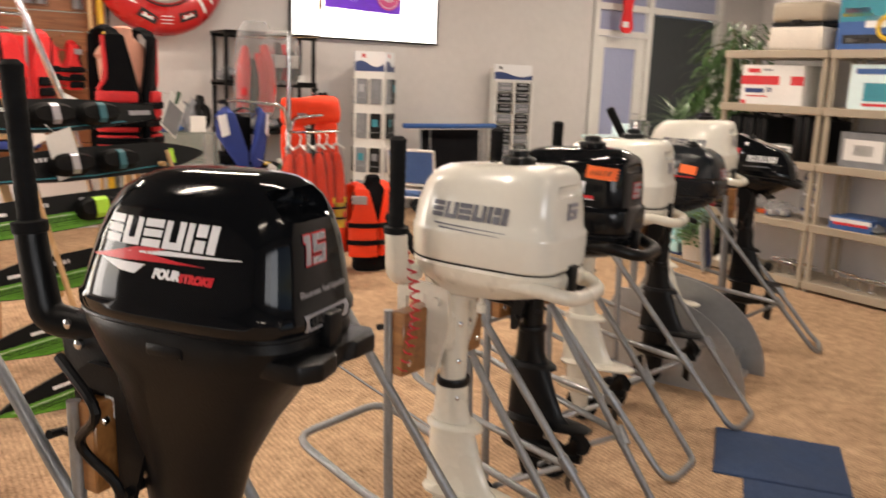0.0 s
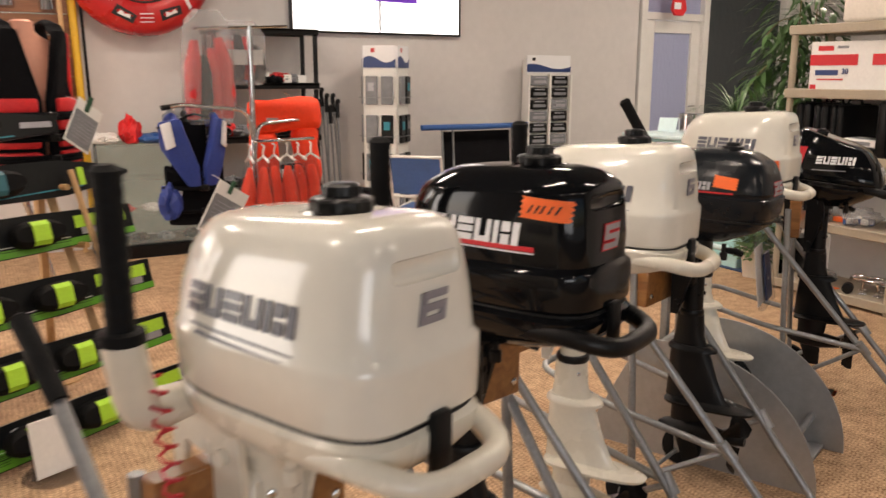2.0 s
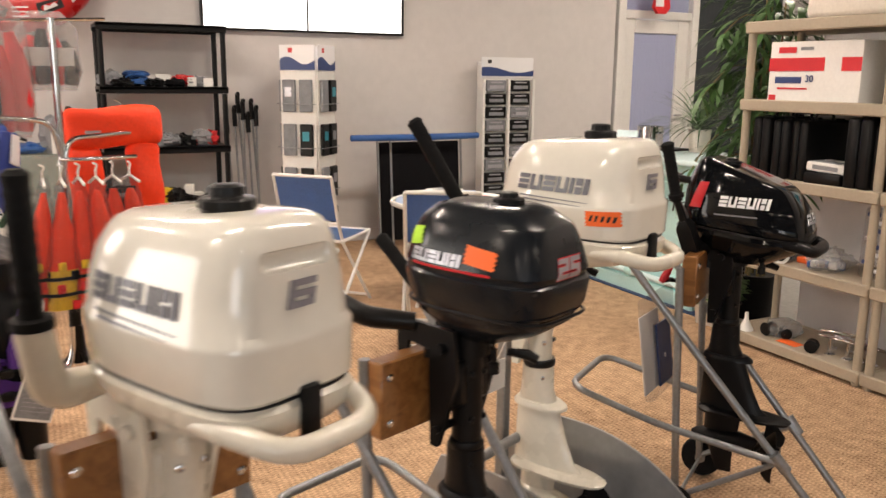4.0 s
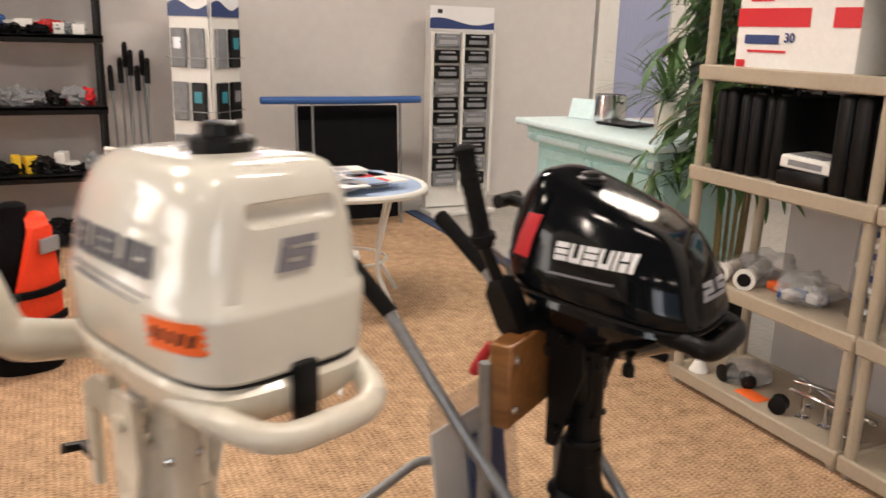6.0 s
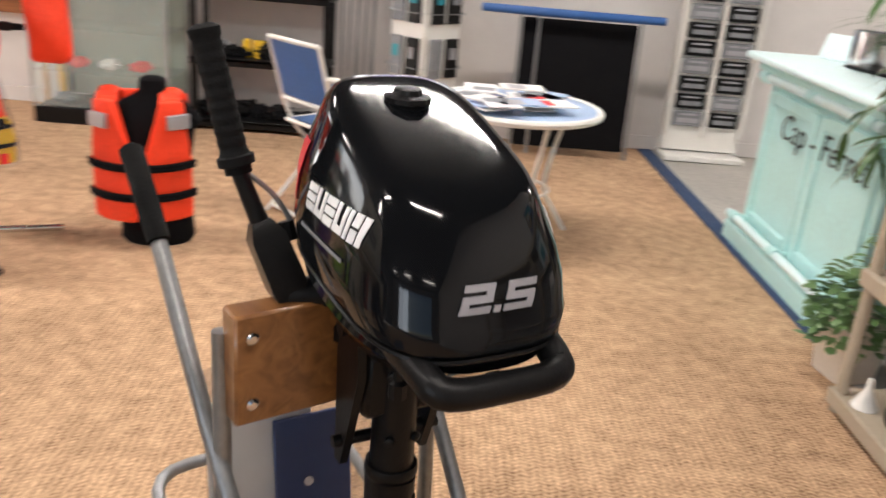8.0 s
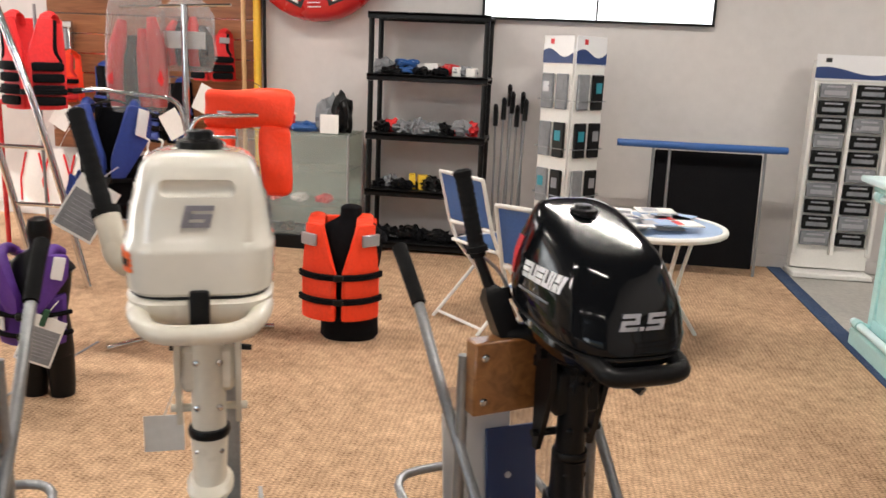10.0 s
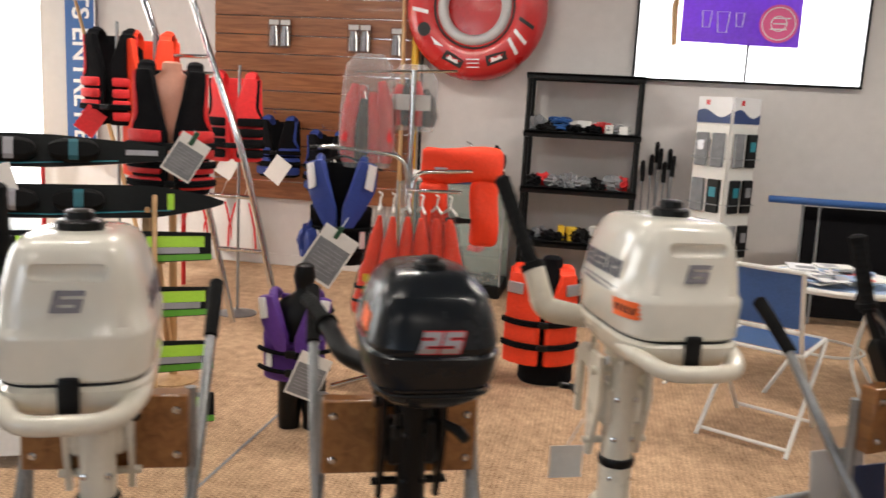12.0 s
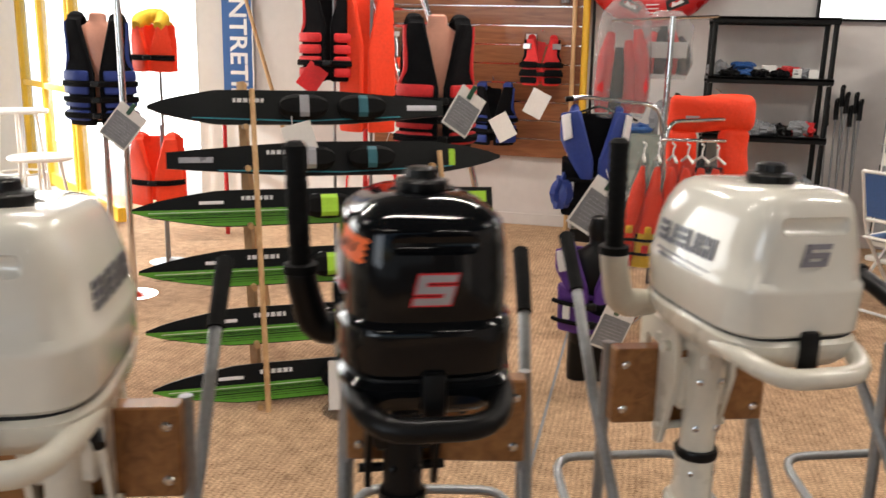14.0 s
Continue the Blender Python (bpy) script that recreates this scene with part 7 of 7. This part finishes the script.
for k, (x, y, rz, w, h, z) in enumerate(((1.96, 5.06, 14, .28, .46, 1.16), (2.17, 5.16, 5, .26, .26, 1.36))):
    t = thing("bagged_vest", ("folded red and black vest in a long clear bag", "red vest in a clear bag with white label")[k], "life vest", pose(x, y, z, 0, 0, rz), "bagged vests on the stand")
    for q, (d, rr) in enumerate(((-.34, .15), (-.10, .14), (.12, .13), (.34, .15))):
        tp = h * (.86, .70, .78, .90)[(q + 2 * k) % 4]
        part("fold", tube(B(), [(d * w, 0, .0), (d * w * 1.05, -.012, tp * .3), (d * w * .92, -.004, tp * .7), (d * w * .7, .01, tp)], [w * rr * .8, w * rr, w * rr, w * rr * .5], 10), (REDV, BLKCLOTH, REDV, REDV)[q] if k == 0 else (REDV, BLKCLOTH, REDV, BLKCLOTH)[q], t)
    part("bag", rings(B(), [superell(w * .5 * q + .008 * math.sin(z_ * 40), .06 * q, .06 * q, z_, 2.6, 20) for z_, q in ((-.03, .9), (.05, 1.02), (h * .5, 1.05), (h * .9, 1.0), (h * 1.08, .8), (h * 1.2, .5))], False), BAGFILM, t, "clear plastic bag")
    if k:
        part("label", box(B(), (0, -.045, h * .45), (.2, .004, .08), .001), PAPER, t)

# orange vest on a black half torso, low on the floor
torso("black half mannequin standing on the floor", pose(2.95, 5.32, 0, 0, 0, 10), 1.12, BLKCLOTH)
vest("orange life vest with black belts on a black mannequin", pose(2.927, 5.187, .12, 0, 0, 10), .42, .50, ORANGE, None, (.22, .47), ORANGE, .19, stripe=SILVER, t=.05)
torso("black half mannequin standing beside the skis", pose(.03, 2.96, 0, 0, 0, 30), 1.05, BLKCLOTH)
vest("orange life vest with black belts beside the skis", pose(.094, 2.85, .10, 0, 0, 30), .42, .48, ORANGE, None, (.22, .47), ORANGE, .18, stripe=SILVER, t=.05)
# purple vest on a black child mannequin
torso("black child mannequin with folded arms", pose(1.93, 4.27, .17, 0, 0, 10), .80, BLK, .2125, True)
vee_vest("purple and black vest with white shoulder bars", pose(1.914, 4.185, .24, 0, 0, 10), .28, .38, PURPLE, PURPLE, .137)
card_tag("grey printed tag on the purple vest", (2.02, 4.10, .30), 20, 22, .14, .2, PAPER, GREYINK, 0, .12)

TEALD = mat("dark_teal_rubber", (.02, .13, .17), .5, 0, .1, 9)
# ---- ski rack ----
DX, DY = .857, .515


def rackp(s, z, off=0.0):
    """A place on the leaning rack: s along it, z up, off towards the viewer."""
    k = z / 1.2
    return Vector((.62 + s * DX - .25 * k + off * DY, 3.58 + s * DY + .44 * k - off * DX, z))


RZ = math.degrees(math.atan2(DY, DX))
rkk = thing("ski_rack", "pale wooden rack with pegs holding water skis", "rack")
for s in (0, .82):
    part("post", tube(B(), [rackp(s, 0, -.05), rackp(s, 1.28 if s == 0 else 1.02, -.05)], .024, 4), PALEWOOD, rkk, smooth=False)
    part("dowel", tube(B(), [rackp(s + .03, 0, .10), rackp(s + .03, 1.26 if s == 0 else 1.0, .10)], .012, 8), PALEWOOD, rkk)
    part("brace", tube(B(), [rackp(s, 1.0, -.06), rackp(s, .0, -.06) + Vector((-.22, .62, .02))], .02, 4), PALEWOOD, rkk, smooth=False)
for z in (.05, .28, .50, .74, .97, 1.14):
    for s in (0, .82):
        if z > 1.0 and s:
            continue
        a = rackp(s, z - .045, -.04)
        part("peg", tube(B(), [a, rackp(s, z - .035, .09)], .013, 8), PALEWOOD, rkk)
    if z < .9:
        part("back_rail", tube(B(), [rackp(-.06, z - .05, -.075), rackp(.9, z - .05, -.075)], .022, 4), PALEWOOD, rkk, smooth=False)


def ski(s0, s1, z, kind, label):
    """A water ski seen from above its face, edge down on the pegs, with bindings."""
    t = thing("water_ski", label, "water ski", Matrix.Translation(rackp((s0 + s1) / 2, z, .045)) @ pose(0, 0, 0, 0, 0, RZ) @ pose(0, 0, 0, -14, 0, 0), "water skis on the rack")
    L, W = s1 - s0, .155 if kind == "green" else .15
    sg = -1 if kind != "right" else 1
    def half(u):
        tip = min(1, (u / .22) ** .6) if u < .22 else 1
        tail = .82 + .18 * min(1, (1 - u) / .3)
        return W / 2 * tip * (tail if kind == "green" else (1 - .55 * max(0, (u - .6) / .4) ** 1.2))
    n = 24
    out = [(-L / 2 + L * k / n, half(max(.004, k / n))) for k in range(n + 1)]
    if kind == "right":
        out = [(-x, y) for x, y in out][::-1]
    full = out + [(x, -y) for x, y in out[::-1]]
    mm = Euler((radians(90), 0, 0)).to_matrix().to_4x4()
    bm = prism(B(), full, -.008, .008, mm)
    part("core", bm, SKIBLK, t, smooth=False)
    if kind == "green":
        part("face_print", prism(B(), [(x, -y * .95) for x, y in out][::1] + [(out[k][0], -out[k][1] * .02 if out[k][0] < L * .05 else out[k][1] * -.55) for k in range(n, -1, -1)], .009, .0105, mm), GREENSKI, t, "bright green lower face", smooth=False)
        for q in range(3):
            part("stripe", tube(B(), [(-L * .46, -.0105, -.012 - .012 * q), (-L * .02, -.0105, -.012 - .012 * q), (L * .05, -.0105, -.034 - .008 * q), (L * .3, -.0105, -.034 - .008 * q)], .0016, 4), SKIBLK if q else DECALW, t)
        part("tail_print", box(B(), (L * .40, -.0105, .022), (L * .16, .003, .05)), LIME, t, "green tail print", smooth=False)
        part("tail_label", box(B(), (L * .40, -.012, -.018), (L * .13, .003, .028)), SILVER, t, smooth=False)
        rg = [(-L * .02 + .034 * math.cos(a * math.pi / 8), -.011, .016 + .034 * math.sin(a * math.pi / 8)) for a in range(16)]
        part("ring_print", tube(B(), rg, .006, 4, closed=True), DECALW, t)
        bx = (L * .01, L * .20)
    else:
        part("edge_print", tube(B(), [(-L * .36, -.0085, -.045), (0, -.0085, -.06), (L * .34, -.0085, -.04)], .0035, 4), TEAL, t, "teal edge line")
        bx = (.0, L * .2) if kind == "left" else (-L * .1, L * .08)
    part("mark", box(B(), (-L * .18, -.0095, .042 if kind == "green" else .03), (.13, .003, .018), .001), DECALW, t, smooth=False)
    for k in range(5):
        part("mark", box(B(), (-L * .18 - .05 + .025 * k, -.0115, .042 if kind == "green" else .03), (.006, .002, .018)), SKIBLK, t, smooth=False)
    if kind == "green":
        for q in range(5):
            part("print_line", tube(B(), [(-L * (.44 - .03 * q), -.0112, -.020 - .009 * q), (-L * .05, -.0112, -.020 - .009 * q)], .0013, 4), SKIBLK, t)
        part("mark", box(B(), (-L * .30, -.0095, .026), (.10, .003, .014), .001), DECALW, t, smooth=False)
    sw_ = .036 if kind == "green" else .02
    for i, b in enumerate(bx):
        bd = part("binding", rings(B(), [superell(.105, .054 * q, .054 * q, z_, 2.6, 20) for z_, q in ((.008, 1), (.03, 1.04), (.055, .9), (.068, .6))]), RUBBER, t, "black rubber foot binding", m=Matrix.Translation((b, -.0, 0)) @ Euler((radians(90), 0, 0)).to_matrix().to_4x4())
        bn_ = rings(B(), [[Vector((x, y * q, z_)) for x in (-sw_,) for y in (0,)] + [Vector((-sw_, -.05 * q, z_)), Vector((sw_, -.05 * q, z_)), Vector((sw_, .05 * q, z_)), Vector((-sw_, .05 * q, z_))] for z_, q in ((.03, 1.05), (.06, .93), (.074, .6))])
        part("strap", bn_, LIME if kind == "green" else (SILVER if i == 0 else TEALD), bd, "bright binding strap")
    if kind != "green":
        part("fin_plate", box(B(), ((L * .42) * (1 if kind == "left" else -1), -.01, 0), (.14, .003, .024), .001), SILVER, t, smooth=False)
        if kind == "right":
            part("price_sticker", box(B(), (L * .34, -.0105, .0), (.03, .003, .075), .001), LIME, t, smooth=False)
    return t


ski(-.40, .90, 1.18, "left", "black and teal water ski with grey bindings")
ski(-.33, 1.16, .965, "right", "black water ski with teal edge and yellow sticker")
for k, z in enumerate((.735, .50, .275, .06)):
    ski(-.47 + .02 * k, 1.10, z + .035, "green", "black and green water ski with lime bindings")
card_tag("cream paper envelope hanging on the skis", (.66, 3.98, 1.02), 25, -16, .13, .21, PAPER, None, 0, .1)
card_tag("white card in a clear stand beside the skis", (1.0, 3.60, .12), 25, 0, .15, .2, PAPER, None, -10)
cs = thing("card_stand", "clear plastic card stand on the carpet", "stand", pose(1.0, 3.62, 0, 0, 0, 25))
part("base", lathe(B(), [(.01, .0), (.11, .0), (.105, .008), (.01, .008)], 20), FILM, cs)
part("back", box(B(), (0, .01, .11), (.16, .004, .22), .001), FILM, cs)

# boarding ladder of curved chrome tubes
ld = thing("boarding_ladder", "curved chrome boat boarding ladder standing upright", "ladder", pose(.90, 5.70, 0))
RAIL = ((.32, .05, .012), (.185, .02, .65), (.066, 0, 1.14), (-.08, 0, 1.53), (-.226, 0, 1.925), (-.30, 0, 2.12))
for dx in (0, -.325):
    part("rail", tube(B(), [(x + dx, y, z) for x, y, z in RAIL], .021, 12, bend=.15), CHROME, ld)
for x, y, z in ((.22, .025, .5), (.14, .015, .84), (-.10, 0, 1.59), (-.137, 0, 1.69)):
    part("rung", tube(B(), [(x - .325, y, z), (x, y, z)], .013, 10), CHROME, ld)

# red diving flag streamer hung before the door
df = thing("hanging_streamer", "red and white fabric streamer hung from the ceiling", "streamer")
part("cord", tube(B(), [(7.72, 7.58, 2.7), (7.72, 7.58, HT - .01)], .004, 6), WHITE, df)
part("cloth", rings(B(), [[Vector((7.72 + sx * w_ * .5, 7.58 + sy * .02, z)) for sx, sy in ((-1, -1), (1, -1), (1, 1), (-1, 1))] for z, w_ in ((2.72, .34), (2.60, .2), (2.3, .12), (2.10, .2), (2.04, .1))]), REDV, df)
part("patch", box(B(), (7.68, 7.555, 2.14), (.1, .006, .07), .002), DECALW, df)

# small things round the last stand: clear bag with a blue booklet
t = thing("manual_bag", "clear bag with white papers and a navy booklet", "bag", pose(3.90, 3.03, .40, -8, 0, 30))
part("papers", box(B(), (-.05, .012, .13), (.17, .006, .26), .002), PAPER, t)
part("booklet", box(B(), (.03, -.004, .11), (.13, .008, .21), .002), NAVY, t, "navy booklet")
part("dot", lathe(B(), [(.008, -.001), (.008, .001)], 12), DECALW, t, m=Matrix.Translation((.02, -.0095, .1)) @ Euler((radians(90), 0, 0)).to_matrix().to_4x4())
part("bag", box(B(), (0, 0, .15), (.28, .03, .34), .012, seg=2), FILM, t, "clear plastic bag")
# carpet joint, a dark thread on the floor
o = part("carpet_seam", box(B(), (1.78, 3.6, .002), (.012, 2.6, .004)), GREYINK, smooth=False)
tagged(o, "thin grey seam between two carpet widths", "seam", kind="structure")
